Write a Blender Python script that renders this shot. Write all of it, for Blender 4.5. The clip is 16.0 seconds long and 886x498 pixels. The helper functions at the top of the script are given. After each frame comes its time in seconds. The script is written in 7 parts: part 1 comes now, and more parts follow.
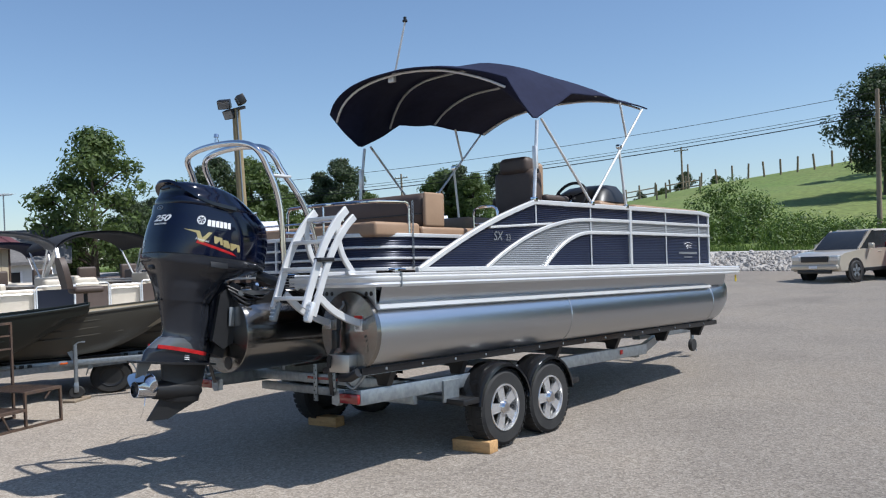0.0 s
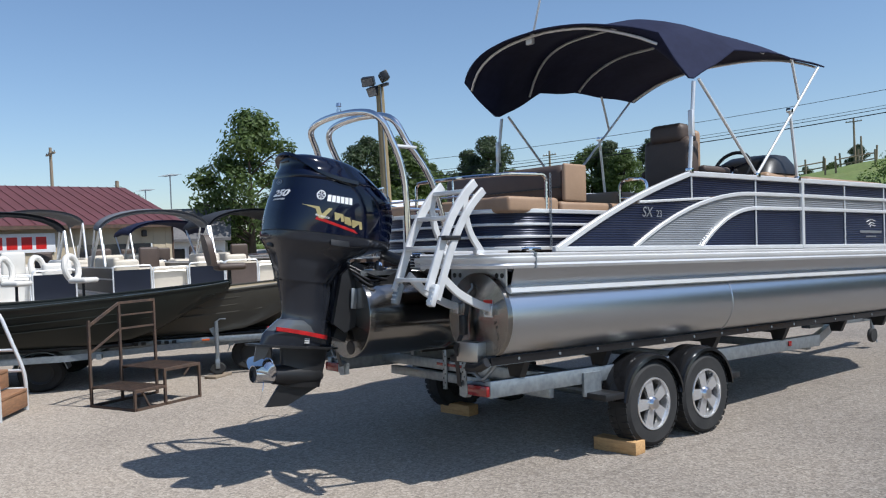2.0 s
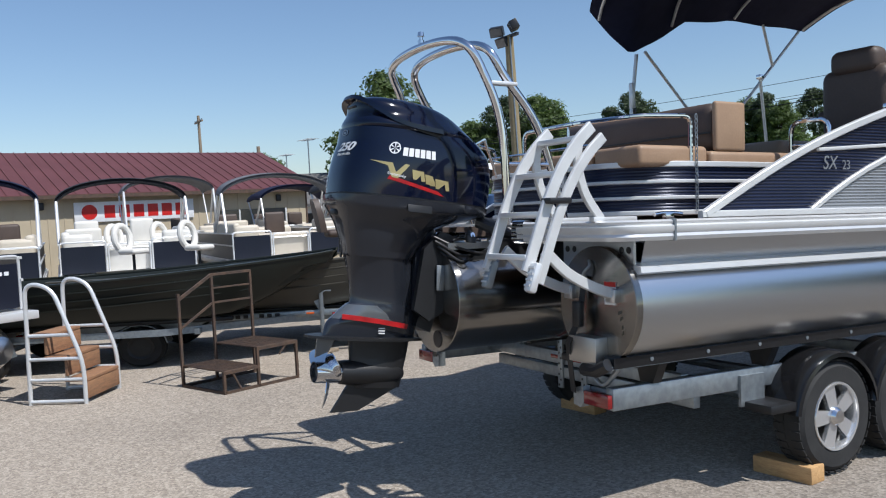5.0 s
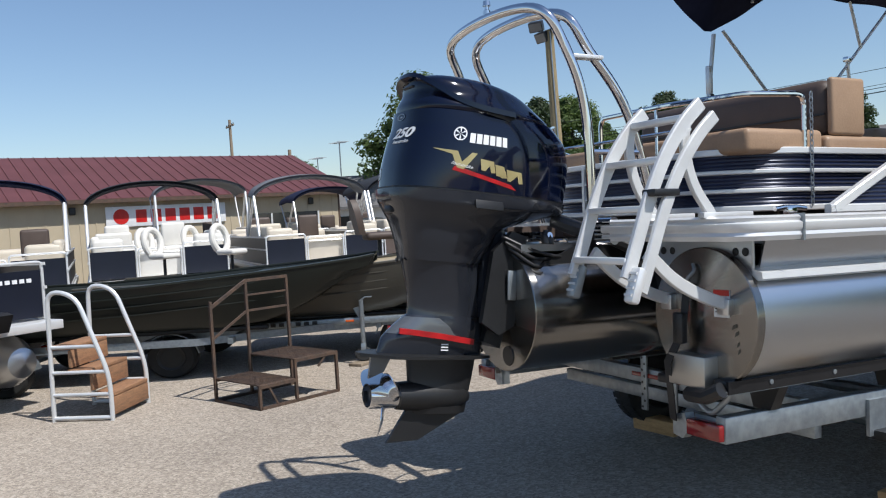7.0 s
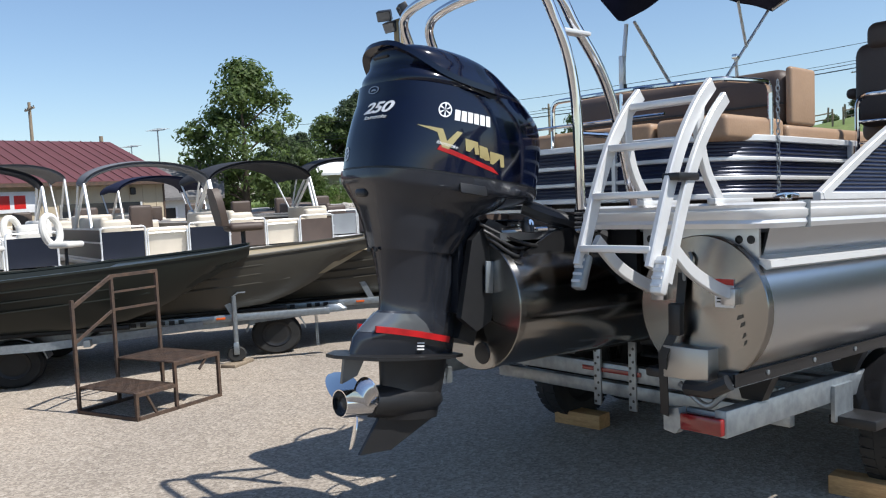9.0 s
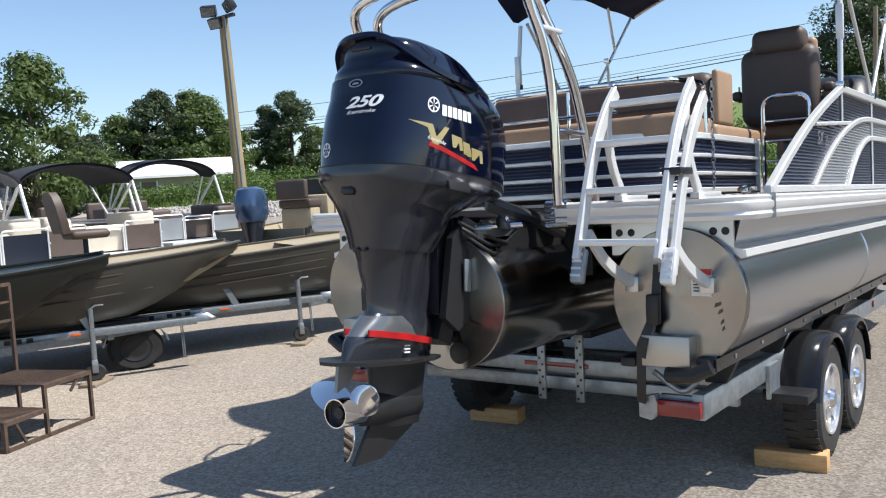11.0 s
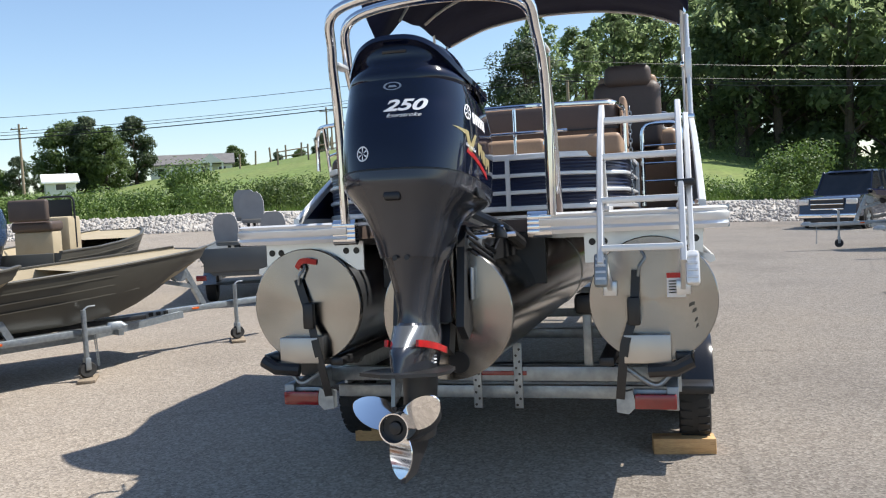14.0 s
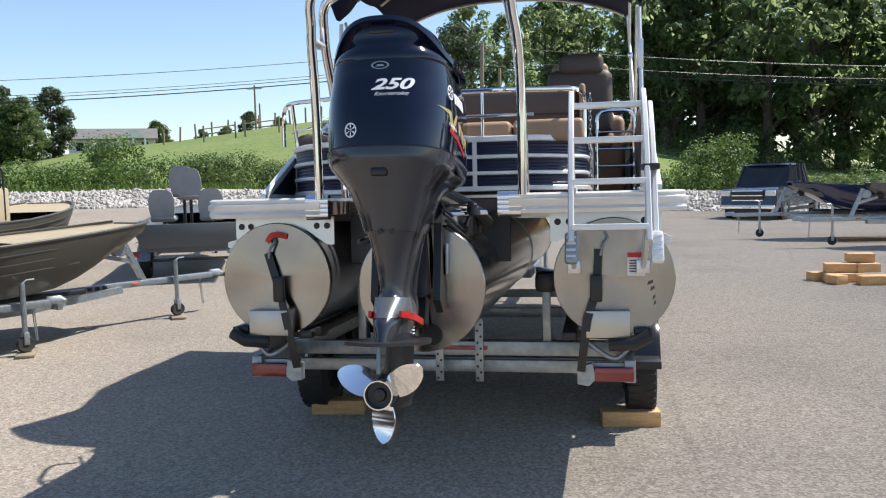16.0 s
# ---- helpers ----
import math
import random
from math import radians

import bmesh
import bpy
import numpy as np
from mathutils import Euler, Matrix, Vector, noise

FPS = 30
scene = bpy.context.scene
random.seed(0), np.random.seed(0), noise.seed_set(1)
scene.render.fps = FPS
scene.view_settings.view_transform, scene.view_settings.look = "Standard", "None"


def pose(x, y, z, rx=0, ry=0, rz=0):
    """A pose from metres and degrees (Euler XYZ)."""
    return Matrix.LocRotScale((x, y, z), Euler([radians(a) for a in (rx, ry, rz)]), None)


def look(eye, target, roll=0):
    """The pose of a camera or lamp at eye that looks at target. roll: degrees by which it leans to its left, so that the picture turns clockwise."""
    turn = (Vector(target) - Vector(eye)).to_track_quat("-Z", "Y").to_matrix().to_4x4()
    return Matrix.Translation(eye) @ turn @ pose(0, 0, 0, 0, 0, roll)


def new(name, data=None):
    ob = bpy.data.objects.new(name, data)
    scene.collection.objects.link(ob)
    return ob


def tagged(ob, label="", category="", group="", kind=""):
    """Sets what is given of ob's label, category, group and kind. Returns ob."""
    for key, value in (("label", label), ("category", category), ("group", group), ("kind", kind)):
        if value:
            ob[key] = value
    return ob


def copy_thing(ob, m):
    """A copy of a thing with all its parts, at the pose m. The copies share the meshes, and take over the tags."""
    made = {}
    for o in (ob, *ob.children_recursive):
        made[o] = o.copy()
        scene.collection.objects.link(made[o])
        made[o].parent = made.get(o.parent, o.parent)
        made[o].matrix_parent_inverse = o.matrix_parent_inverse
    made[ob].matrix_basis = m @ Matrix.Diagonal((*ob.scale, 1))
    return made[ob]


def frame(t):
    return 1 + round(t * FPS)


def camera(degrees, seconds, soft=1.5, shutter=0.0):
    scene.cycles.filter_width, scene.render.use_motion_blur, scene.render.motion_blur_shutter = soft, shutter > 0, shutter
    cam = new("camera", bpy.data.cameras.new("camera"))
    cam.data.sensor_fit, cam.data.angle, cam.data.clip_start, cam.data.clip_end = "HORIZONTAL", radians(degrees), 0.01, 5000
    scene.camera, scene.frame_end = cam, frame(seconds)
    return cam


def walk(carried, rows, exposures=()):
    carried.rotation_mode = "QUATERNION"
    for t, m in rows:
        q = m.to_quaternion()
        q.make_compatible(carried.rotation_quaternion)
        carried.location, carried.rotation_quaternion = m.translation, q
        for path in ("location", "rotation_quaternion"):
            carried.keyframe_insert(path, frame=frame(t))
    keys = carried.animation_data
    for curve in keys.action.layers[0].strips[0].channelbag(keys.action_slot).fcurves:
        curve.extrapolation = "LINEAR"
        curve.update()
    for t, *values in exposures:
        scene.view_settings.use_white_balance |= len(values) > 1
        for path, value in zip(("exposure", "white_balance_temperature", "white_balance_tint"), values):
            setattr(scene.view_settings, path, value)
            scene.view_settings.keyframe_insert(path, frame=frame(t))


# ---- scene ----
cam = camera(55.0, 16.0, soft=1.15)
# seconds, eye, target, roll
PATH = [
    (0, (5.696, -4.823, 1.769), (4.471, -3.243, 1.783), -2.6),
    (0.5, (5.655, -4.707, 1.782), (4.406, -3.145, 1.801), -2.9),
    (1, (5.567, -4.524, 1.765), (4.277, -2.996, 1.809), -2.6),
    (1.5, (5.478, -4.393, 1.778), (4.109, -2.936, 1.801), -2.5),
    (2, (5.34, -4.255, 1.764), (3.858, -2.912, 1.742), -2.4),
    (2.5, (5.197, -4.09, 1.77), (3.64, -2.836, 1.739), -2.6),
    (3, (5.059, -3.924, 1.759), (3.472, -2.707, 1.724), -2.2),
    (3.5, (4.873, -3.727, 1.757), (3.261, -2.544, 1.722), -2.3),
    (4, (4.729, -3.563, 1.758), (3.101, -2.403, 1.693), -3.0),
    (4.2, (4.662, -3.471, 1.768), (3.021, -2.33, 1.684), -3.2),
    (6.3, (4.031, -3.009, 1.763), (2.314, -1.987, 1.68), -2.5),
    (6.5, (3.936, -3.028, 1.749), (2.224, -1.997, 1.67), -2.6),
    (7, (3.73, -2.982, 1.744), (2.009, -1.967, 1.659), -3.4),
    (7.5, (3.528, -2.987, 1.761), (1.812, -1.965, 1.662), -3.5),
    (8, (3.359, -3.092, 1.76), (1.684, -2.005, 1.653), -3.4),
    (8.5, (3.137, -3.254, 1.77), (1.579, -2.006, 1.65), -3.3),
    (9, (2.948, -3.367, 1.743), (1.485, -2.009, 1.62), -2.9),
    (9.5, (2.769, -3.462, 1.738), (1.405, -2.003, 1.632), -3.6),
    (9.7, (2.711, -3.518, 1.749), (1.387, -2.023, 1.637), -3.6),
    (11.8, (1.885, -4.039, 1.766), (0.926, -2.288, 1.644), -2.9),
    (12, (1.781, -4.103, 1.75), (0.87, -2.327, 1.64), -2.6),
    (12.5, (1.514, -4.245, 1.764), (0.737, -2.406, 1.65), -2.7),
    (13, (1.275, -4.282, 1.734), (0.634, -2.392, 1.607), -2.9),
    (13.5, (1.061, -4.289, 1.757), (0.556, -2.358, 1.629), -3.5),
    (14, (0.856, -4.4, 1.757), (0.432, -2.45, 1.639), -3.0),
    (14.5, (0.686, -4.545, 1.772), (0.328, -2.582, 1.64), -2.7),
    (15, (0.635, -4.606, 1.765), (0.331, -2.634, 1.625), -1.8),
    (15.5, (0.624, -4.61, 1.746), (0.359, -2.632, 1.603), -1.3),
    (16, (0.644, -4.586, 1.739), (0.39, -2.609, 1.576), -1.5),
]
walk(cam, [(t, look(eye, target, roll)) for t, eye, target, roll in PATH],
     exposures=[(0.0, 0.17, 5970, 10), (4.0, 0.05, 5960, 10), (7.5, 0.13, 6170, 10), (9.5, 0.44, 6210, 10), (12.0, 0.62, 6320, 10), (16.0, 0.7, 6400, 10)])

# ---- light ----
SUN_WAY = Vector((0.65, 0.27, 1.0)).normalized()
world = bpy.data.worlds.new("sky_world")
scene.world = world
world.use_nodes = True
_n = world.node_tree.nodes
_sky = _n.new("ShaderNodeTexSky")
_sky.sky_type, _sky.sun_disc = "NISHITA", False
_sky.sun_elevation, _sky.sun_rotation = math.asin(SUN_WAY.z), math.atan2(SUN_WAY.x, SUN_WAY.y)
_sky.air_density, _sky.dust_density, _sky.ozone_density = 1.0, 0.5, 2.2
_bg = _n["Background"]
world.node_tree.links.new(_sky.outputs[0], _bg.inputs[0])
_bg.inputs[1].default_value = 0.112
sun = new("sun", bpy.data.lights.new("sun", "SUN"))
sun.data.energy, sun.data.angle, sun.data.color = 4.6, radians(0.55), (1.0, 0.95, 0.87)
sun.matrix_world = look(SUN_WAY * 40, (0, 0, 0))


# ---- materials ----
def mat(name, color, rough=0.5, metal=0.0, grain=(), bump=0.0, bump_scale=60.0, color2=None, scale=8.0, vary=0.0, coat=0.0, spec=None, stretch=None, rough_vary=0.0):
    """A surface with two scales of variation: a coarse blend towards color2 and a fine grain, a fine relief and an uneven gloss."""
    m = bpy.data.materials.new(name)
    m.use_nodes = True
    nt = m.node_tree
    n, l = nt.nodes, nt.links
    b = n["Principled BSDF"]
    b.inputs["Roughness"].default_value, b.inputs["Metallic"].default_value = rough, metal
    if coat:
        b.inputs["Coat Weight"].default_value, b.inputs["Coat Roughness"].default_value = coat, 0.04
    if spec is not None:
        b.inputs["Specular IOR Level"].default_value = spec
    tc = n.new("ShaderNodeTexCoord")
    vec = tc.outputs["Object"]
    if stretch:
        mp = n.new("ShaderNodeMapping")
        mp.inputs["Scale"].default_value = stretch
        l.new(vec, mp.inputs["Vector"])
        vec = mp.outputs[0]
    c2 = color2 or tuple(c * 0.8 for c in color)
    coarse = n.new("ShaderNodeTexNoise")
    coarse.inputs["Scale"].default_value, coarse.inputs["Detail"].default_value = scale, 5.0
    l.new(vec, coarse.inputs["Vector"])
    ramp = n.new("ShaderNodeValToRGB")
    ramp.color_ramp.elements[0].position, ramp.color_ramp.elements[1].position = 0.32, 0.68
    ramp.color_ramp.elements[0].color, ramp.color_ramp.elements[1].color = (*color, 1), (*c2, 1)
    l.new(coarse.outputs[0], ramp.inputs[0])
    out = ramp.outputs[0]
    fine = n.new("ShaderNodeTexNoise")
    fine.inputs["Scale"].default_value, fine.inputs["Detail"].default_value = bump_scale, 4.0
    l.new(vec, fine.inputs["Vector"])
    if grain:
        mix = n.new("ShaderNodeMix")
        mix.data_type, mix.blend_type = "RGBA", "OVERLAY"
        mix.inputs[0].default_value = grain[0]
        l.new(out, mix.inputs[6])
        l.new(fine.outputs[0], mix.inputs[7])
        out = mix.outputs[2]
    if vary:
        info = n.new("ShaderNodeObjectInfo")
        rng = n.new("ShaderNodeMapRange")
        rng.inputs[3].default_value, rng.inputs[4].default_value = 1 - vary, 1 + vary
        l.new(info.outputs["Random"], rng.inputs[0])
        hsv = n.new("ShaderNodeHueSaturation")
        l.new(rng.outputs[0], hsv.inputs["Value"])
        l.new(out, hsv.inputs["Color"])
        out = hsv.outputs[0]
    l.new(out, b.inputs["Base Color"])
    if bump:
        bp = n.new("ShaderNodeBump")
        bp.inputs["Strength"].default_value, bp.inputs["Distance"].default_value = bump, 0.01
        l.new(fine.outputs[0], bp.inputs["Height"])
        l.new(bp.outputs[0], b.inputs["Normal"])
    if rough_vary:
        rr = n.new("ShaderNodeMapRange")
        rr.inputs[3].default_value, rr.inputs[4].default_value = max(0.02, rough - rough_vary), min(1, rough + rough_vary)
        l.new(coarse.outputs[0], rr.inputs[0])
        l.new(rr.outputs[0], b.inputs["Roughness"])
    return m


def leaf_mat(name, dark, light, glow=0.25):
    m = bpy.data.materials.new(name)
    m.use_nodes = True
    n, l = m.node_tree.nodes, m.node_tree.links
    b = n["Principled BSDF"]
    geo = n.new("ShaderNodeNewGeometry")
    ramp = n.new("ShaderNodeValToRGB")
    ramp.color_ramp.elements[0].color, ramp.color_ramp.elements[1].color = (*dark, 1), (*light, 1)
    l.new(geo.outputs["Random Per Island"], ramp.inputs[0])
    l.new(ramp.outputs[0], b.inputs["Base Color"])
    b.inputs["Roughness"].default_value = 0.55
    tr = n.new("ShaderNodeBsdfTranslucent")
    l.new(ramp.outputs[0], tr.inputs[0])
    mix = n.new("ShaderNodeMixShader")
    mix.inputs[0].default_value = glow
    l.new(b.outputs[0], mix.inputs[1])
    l.new(tr.outputs[0], mix.inputs[2])
    l.new(mix.outputs[0], n["Material Output"].inputs[0])
    return m


def asphalt_mat():
    """Worn chip-sealed asphalt: pale stones in dark binder, broad stains, fine cracks."""
    m = bpy.data.materials.new("asphalt")
    m.use_nodes = True
    n, l = m.node_tree.nodes, m.node_tree.links
    b = n["Principled BSDF"]
    b.inputs["Roughness"].default_value = 0.88
    b.inputs["Diffuse Roughness"].default_value = 1.0
    b.inputs["Specular IOR Level"].default_value = 0.3
    tc = n.new("ShaderNodeTexCoord")
    def tex(kind, scale, detail=3.0):
        t = n.new(kind)
        t.inputs["Scale"].default_value = scale
        if kind == "ShaderNodeTexNoise":
            t.inputs["Detail"].default_value = detail
        l.new(tc.outputs["Object"], t.inputs["Vector"])
        return t
    def ramp(src, stops):
        r = n.new("ShaderNodeValToRGB")
        r.color_ramp.elements[0].position, r.color_ramp.elements[0].color = stops[0][0], (*stops[0][1], 1)
        r.color_ramp.elements[1].position, r.color_ramp.elements[1].color = stops[-1][0], (*stops[-1][1], 1)
        for p, c in stops[1:-1]:
            r.color_ramp.elements.new(p).color = (*c, 1)
        l.new(src, r.inputs[0])
        return r.outputs[0]
    def mix(kind, fac, a, c):
        x = n.new("ShaderNodeMix")
        x.data_type, x.blend_type = "RGBA", kind
        x.inputs[0].default_value = fac
        l.new(a, x.inputs[6])
        l.new(c, x.inputs[7])
        return x.outputs[2]
    chips = tex("ShaderNodeTexVoronoi", 60)
    col = ramp(chips.outputs["Color"], ((0.12, (0.21, 0.178, 0.144)), (0.5, (0.302, 0.258, 0.21)), (0.88, (0.41, 0.357, 0.295))))
    coarse = tex("ShaderNodeTexNoise", 14, 4)
    col = mix("OVERLAY", 0.55, col, ramp(coarse.outputs[0], ((0.3, (0.42, 0.42, 0.42)), (0.7, (0.59, 0.59, 0.59)))))
    stain = tex("ShaderNodeTexNoise", 0.45, 6)
    col = mix("MULTIPLY", 0.8, col, ramp(stain.outputs[0], ((0.30, (0.80, 0.80, 0.81)), (0.5, (1, 1, 1)), (0.7, (1.08, 1.06, 1.03)))))
    warp = tex("ShaderNodeTexNoise", 1.2, 3)
    crack = n.new("ShaderNodeTexVoronoi")
    crack.feature = "DISTANCE_TO_EDGE"
    crack.inputs["Scale"].default_value = 0.16
    mv = n.new("ShaderNodeMix")
    mv.data_type, mv.inputs[0].default_value = "VECTOR", 0.12
    l.new(tc.outputs["Object"], mv.inputs[4])
    l.new(warp.outputs["Color"], mv.inputs[5])
    l.new(mv.outputs[1], crack.inputs["Vector"])
    col = mix("MULTIPLY", 0.25, col, ramp(crack.outputs["Distance"], ((0.0, (0.45, 0.45, 0.45)), (0.006, (1, 1, 1)))))
    l.new(col, b.inputs["Base Color"])
    bp = n.new("ShaderNodeBump")
    bp.inputs["Strength"].default_value, bp.inputs["Distance"].default_value = 0.6, 0.006
    l.new(chips.outputs["Distance"], bp.inputs["Height"])
    l.new(bp.outputs[0], b.inputs["Normal"])
    return m


ASPHALT = asphalt_mat()
ALU = mat("brushed_aluminium", (0.62, 0.635, 0.655), 0.3, 1.0, bump=0.03, bump_scale=30, color2=(0.55, 0.565, 0.585), scale=1.2, stretch=(1, 0.06, 1), rough_vary=0.06)
# polished centre tube: the shaded ground it mirrors is darkened into the colour
ALU_SHADED = mat("shaded_polished_aluminium", (0.40, 0.385, 0.365), 0.17, 1.0, bump=0.03, bump_scale=20, color2=(0.33, 0.318, 0.3), scale=1.5, stretch=(1, 0.08, 1), rough_vary=0.06)
ALU_DISC = mat("turned_aluminium", (0.38, 0.365, 0.345), 0.22, 1.0, color2=(0.29, 0.278, 0.26), scale=3, rough_vary=0.08)
_n = ALU_DISC.node_tree.nodes
_t = _n.new("ShaderNodeTangent")
_t.direction_type, _t.axis = "RADIAL", "Y"
ALU_DISC.node_tree.links.new(_t.outputs[0], _n["Principled BSDF"].inputs["Tangent"])
_n["Principled BSDF"].inputs["Anisotropic"].default_value = 0.9
_n["Principled BSDF"].inputs["Anisotropic Rotation"].default_value = 0.25
CHROME = mat("polished_stainless", (0.8, 0.8, 0.81), 0.07, 1.0, color2=(0.74, 0.74, 0.75), scale=3)
ANOD = mat("anodised_white_aluminium", (0.78, 0.78, 0.77), 0.32, 0.35, color2=(0.72, 0.72, 0.71), scale=5, bump=0.02)
WHITE = mat("white_powder_coat", (0.7, 0.7, 0.69), 0.38, 0.25, color2=(0.62, 0.62, 0.61), scale=9, stretch=(6, 1, 1), bump=0.04)
GALV = mat("galvanised_steel", (0.36, 0.39, 0.41), 0.42, 0.75, grain=(0.35,), color2=(0.29, 0.32, 0.34), scale=9, bump=0.05, bump_scale=25, rough_vary=0.1)
NAVY_PANEL = mat("navy_panel", (0.012, 0.018, 0.05), 0.28, 0.2, color2=(0.009, 0.014, 0.04), scale=3)
SILVER_PANEL = mat("silver_panel", (0.38, 0.39, 0.4), 0.38, 0.6, color2=(0.33, 0.34, 0.35), scale=3)
NAVY_GLOSS = mat("navy_cowl_paint", (0.0025, 0.005, 0.019), 0.09, 0.0, color2=(0.002, 0.004, 0.015), scale=3, coat=0.3, spec=0.4)
GREY_PAINT = mat("graphite_paint", (0.032, 0.036, 0.046), 0.2, 0.3, color2=(0.027, 0.03, 0.039), scale=4, coat=0.5)
GREY_LIGHT = mat("silver_grey_paint", (0.16, 0.17, 0.18), 0.25, 0.5, color2=(0.14, 0.15, 0.16), scale=4, coat=0.5)
GLOSS_BLACK = mat("gloss_black_plastic", (0.01, 0.01, 0.011), 0.14, color2=(0.013, 0.013, 0.014), scale=6)
BLACK = mat("black_plastic", (0.012, 0.012, 0.013), 0.4, color2=(0.016, 0.016, 0.017), scale=9, bump=0.05)
RUBBER = mat("black_rubber", (0.018, 0.018, 0.018), 0.75, color2=(0.03, 0.029, 0.028), scale=7, bump=0.15)
ALLOY = mat("machined_alloy", (0.82, 0.82, 0.82), 0.2, 0.75, color2=(0.76, 0.76, 0.76), scale=6, rough_vary=0.05)
CANVAS = mat("navy_canvas", (0.018, 0.022, 0.052), 0.85, grain=(0.25,), color2=(0.014, 0.017, 0.042), scale=3, bump=0.25, bump_scale=14, spec=0.2)
CANVAS_BLACK = mat("black_canvas", (0.016, 0.017, 0.022), 0.85, color2=(0.022, 0.023, 0.028), scale=3, bump=0.3, bump_scale=14)
CANVAS_GREY = mat("grey_canvas", (0.16, 0.165, 0.18), 0.85, color2=(0.12, 0.125, 0.14), scale=3, bump=0.3, bump_scale=14)
TAN = mat("tan_vinyl", (0.36, 0.235, 0.145), 0.5, grain=(0.12,), color2=(0.32, 0.205, 0.125), scale=5, bump=0.12, bump_scale=90)
BROWN = mat("brown_vinyl", (0.085, 0.06, 0.047), 0.55, grain=(0.15,), color2=(0.072, 0.05, 0.04), scale=5, bump=0.12, bump_scale=90)
CREAM = mat("cream_vinyl", (0.62, 0.55, 0.44), 0.5, color2=(0.56, 0.49, 0.39), scale=4, bump=0.1, bump_scale=60)
OFFWHITE = mat("white_vinyl", (0.74, 0.71, 0.65), 0.5, color2=(0.66, 0.63, 0.57), scale=4, bump=0.1, bump_scale=60)
TAN_PALE = mat("grey_vinyl", (0.33, 0.33, 0.335), 0.55, color2=(0.28, 0.28, 0.285), scale=4, bump=0.1, bump_scale=60)
RED = mat("red_paint", (0.55, 0.015, 0.012), 0.3, color2=(0.45, 0.012, 0.01), scale=6)
RED_LENS = mat("red_lens", (0.25, 0.012, 0.012), 0.15, color2=(0.2, 0.01, 0.01), scale=20, coat=0.6)
AMBER = mat("amber_lens", (0.7, 0.13, 0.02), 0.2, color2=(0.6, 0.1, 0.015), scale=20)
LETTER = mat("white_decal", (0.82, 0.82, 0.82), 0.35, color2=(0.76, 0.76, 0.76), scale=8)
GOLD = mat("gold_decal", (0.5, 0.42, 0.2), 0.3, 0.3, color2=(0.42, 0.34, 0.15), scale=9)
RED_DECAL = mat("red_decal", (0.5, 0.012, 0.014), 0.3, color2=(0.3, 0.008, 0.01), scale=14)
YELLOW = mat("yellow_tag", (0.75, 0.55, 0.03), 0.5)
TIMBER = mat("raw_timber", (0.62, 0.38, 0.17), 0.75, grain=(0.4,), color2=(0.5, 0.29, 0.12), scale=5, bump=0.2, bump_scale=30, stretch=(1, 8, 8), vary=0.12)
OLD_TIMBER = mat("weathered_timber", (0.3, 0.24, 0.17), 0.85, grain=(0.5,), color2=(0.22, 0.17, 0.12), scale=4, bump=0.35, bump_scale=24, stretch=(6, 6, 0.6))
POLE_WOOD = mat("pole_timber", (0.33, 0.26, 0.14), 0.85, grain=(0.5,), color2=(0.23, 0.18, 0.1), scale=4, bump=0.3, bump_scale=24, stretch=(6, 6, 0.4))
RUST = mat("rusty_steel", (0.12, 0.075, 0.05), 0.8, 0.2, grain=(0.5,), color2=(0.07, 0.05, 0.04), scale=9, bump=0.2, bump_scale=40)
OLIVE = mat("olive_hull_paint", (0.019, 0.022, 0.017), 0.34, 0.0, color2=(0.015, 0.018, 0.014), scale=2, rough_vary=0.08)
TAN_HULL = mat("khaki_hull_paint", (0.08, 0.074, 0.058), 0.45, color2=(0.068, 0.062, 0.049), scale=2)
GREY_HULL = mat("grey_hull_paint", (0.1, 0.103, 0.1), 0.4, color2=(0.085, 0.088, 0.086), scale=2)
SAND = mat("sand_deck", (0.4, 0.33, 0.22), 0.8, color2=(0.34, 0.28, 0.18), scale=4, bump=0.2)
GRASS = mat("grass_ground", (0.115, 0.175, 0.035), 0.95, grain=(0.7,), color2=(0.155, 0.19, 0.05), scale=0.12, bump=0.8, bump_scale=2.2)
STONE = mat("limestone", (0.5, 0.46, 0.41), 0.9, grain=(0.5,), color2=(0.33, 0.31, 0.29), scale=1.1, bump=0.5, bump_scale=9)
ROAD = mat("pale_road", (0.42, 0.4, 0.37), 0.95, grain=(0.4,), color2=(0.37, 0.35, 0.32), scale=0.5, bump=0.3, bump_scale=20)
BARK = mat("bark", (0.09, 0.07, 0.052), 0.95, grain=(0.5,), color2=(0.06, 0.048, 0.036), scale=3, bump=0.6, bump_scale=10)
LEAF = leaf_mat("oak_leaves", (0.055, 0.09, 0.022), (0.15, 0.21, 0.06), 0.5)
# woodland leaves paler than real foliage: distance haze put into their colour
LEAF_HAZED = leaf_mat("hazed_forest_leaves", (0.15, 0.2, 0.10), (0.34, 0.42, 0.2), 0.88)
LEAF_BUSH = leaf_mat("hedge_leaves", (0.05, 0.095, 0.018), (0.16, 0.24, 0.05), 0.35)
LEAF_DARK = leaf_mat("cedar_needles", (0.035, 0.055, 0.024), (0.10, 0.14, 0.06), 0.5)
LEAF_GRASS = leaf_mat("grass_blades", (0.09, 0.15, 0.025), (0.16, 0.22, 0.05), 0.3)


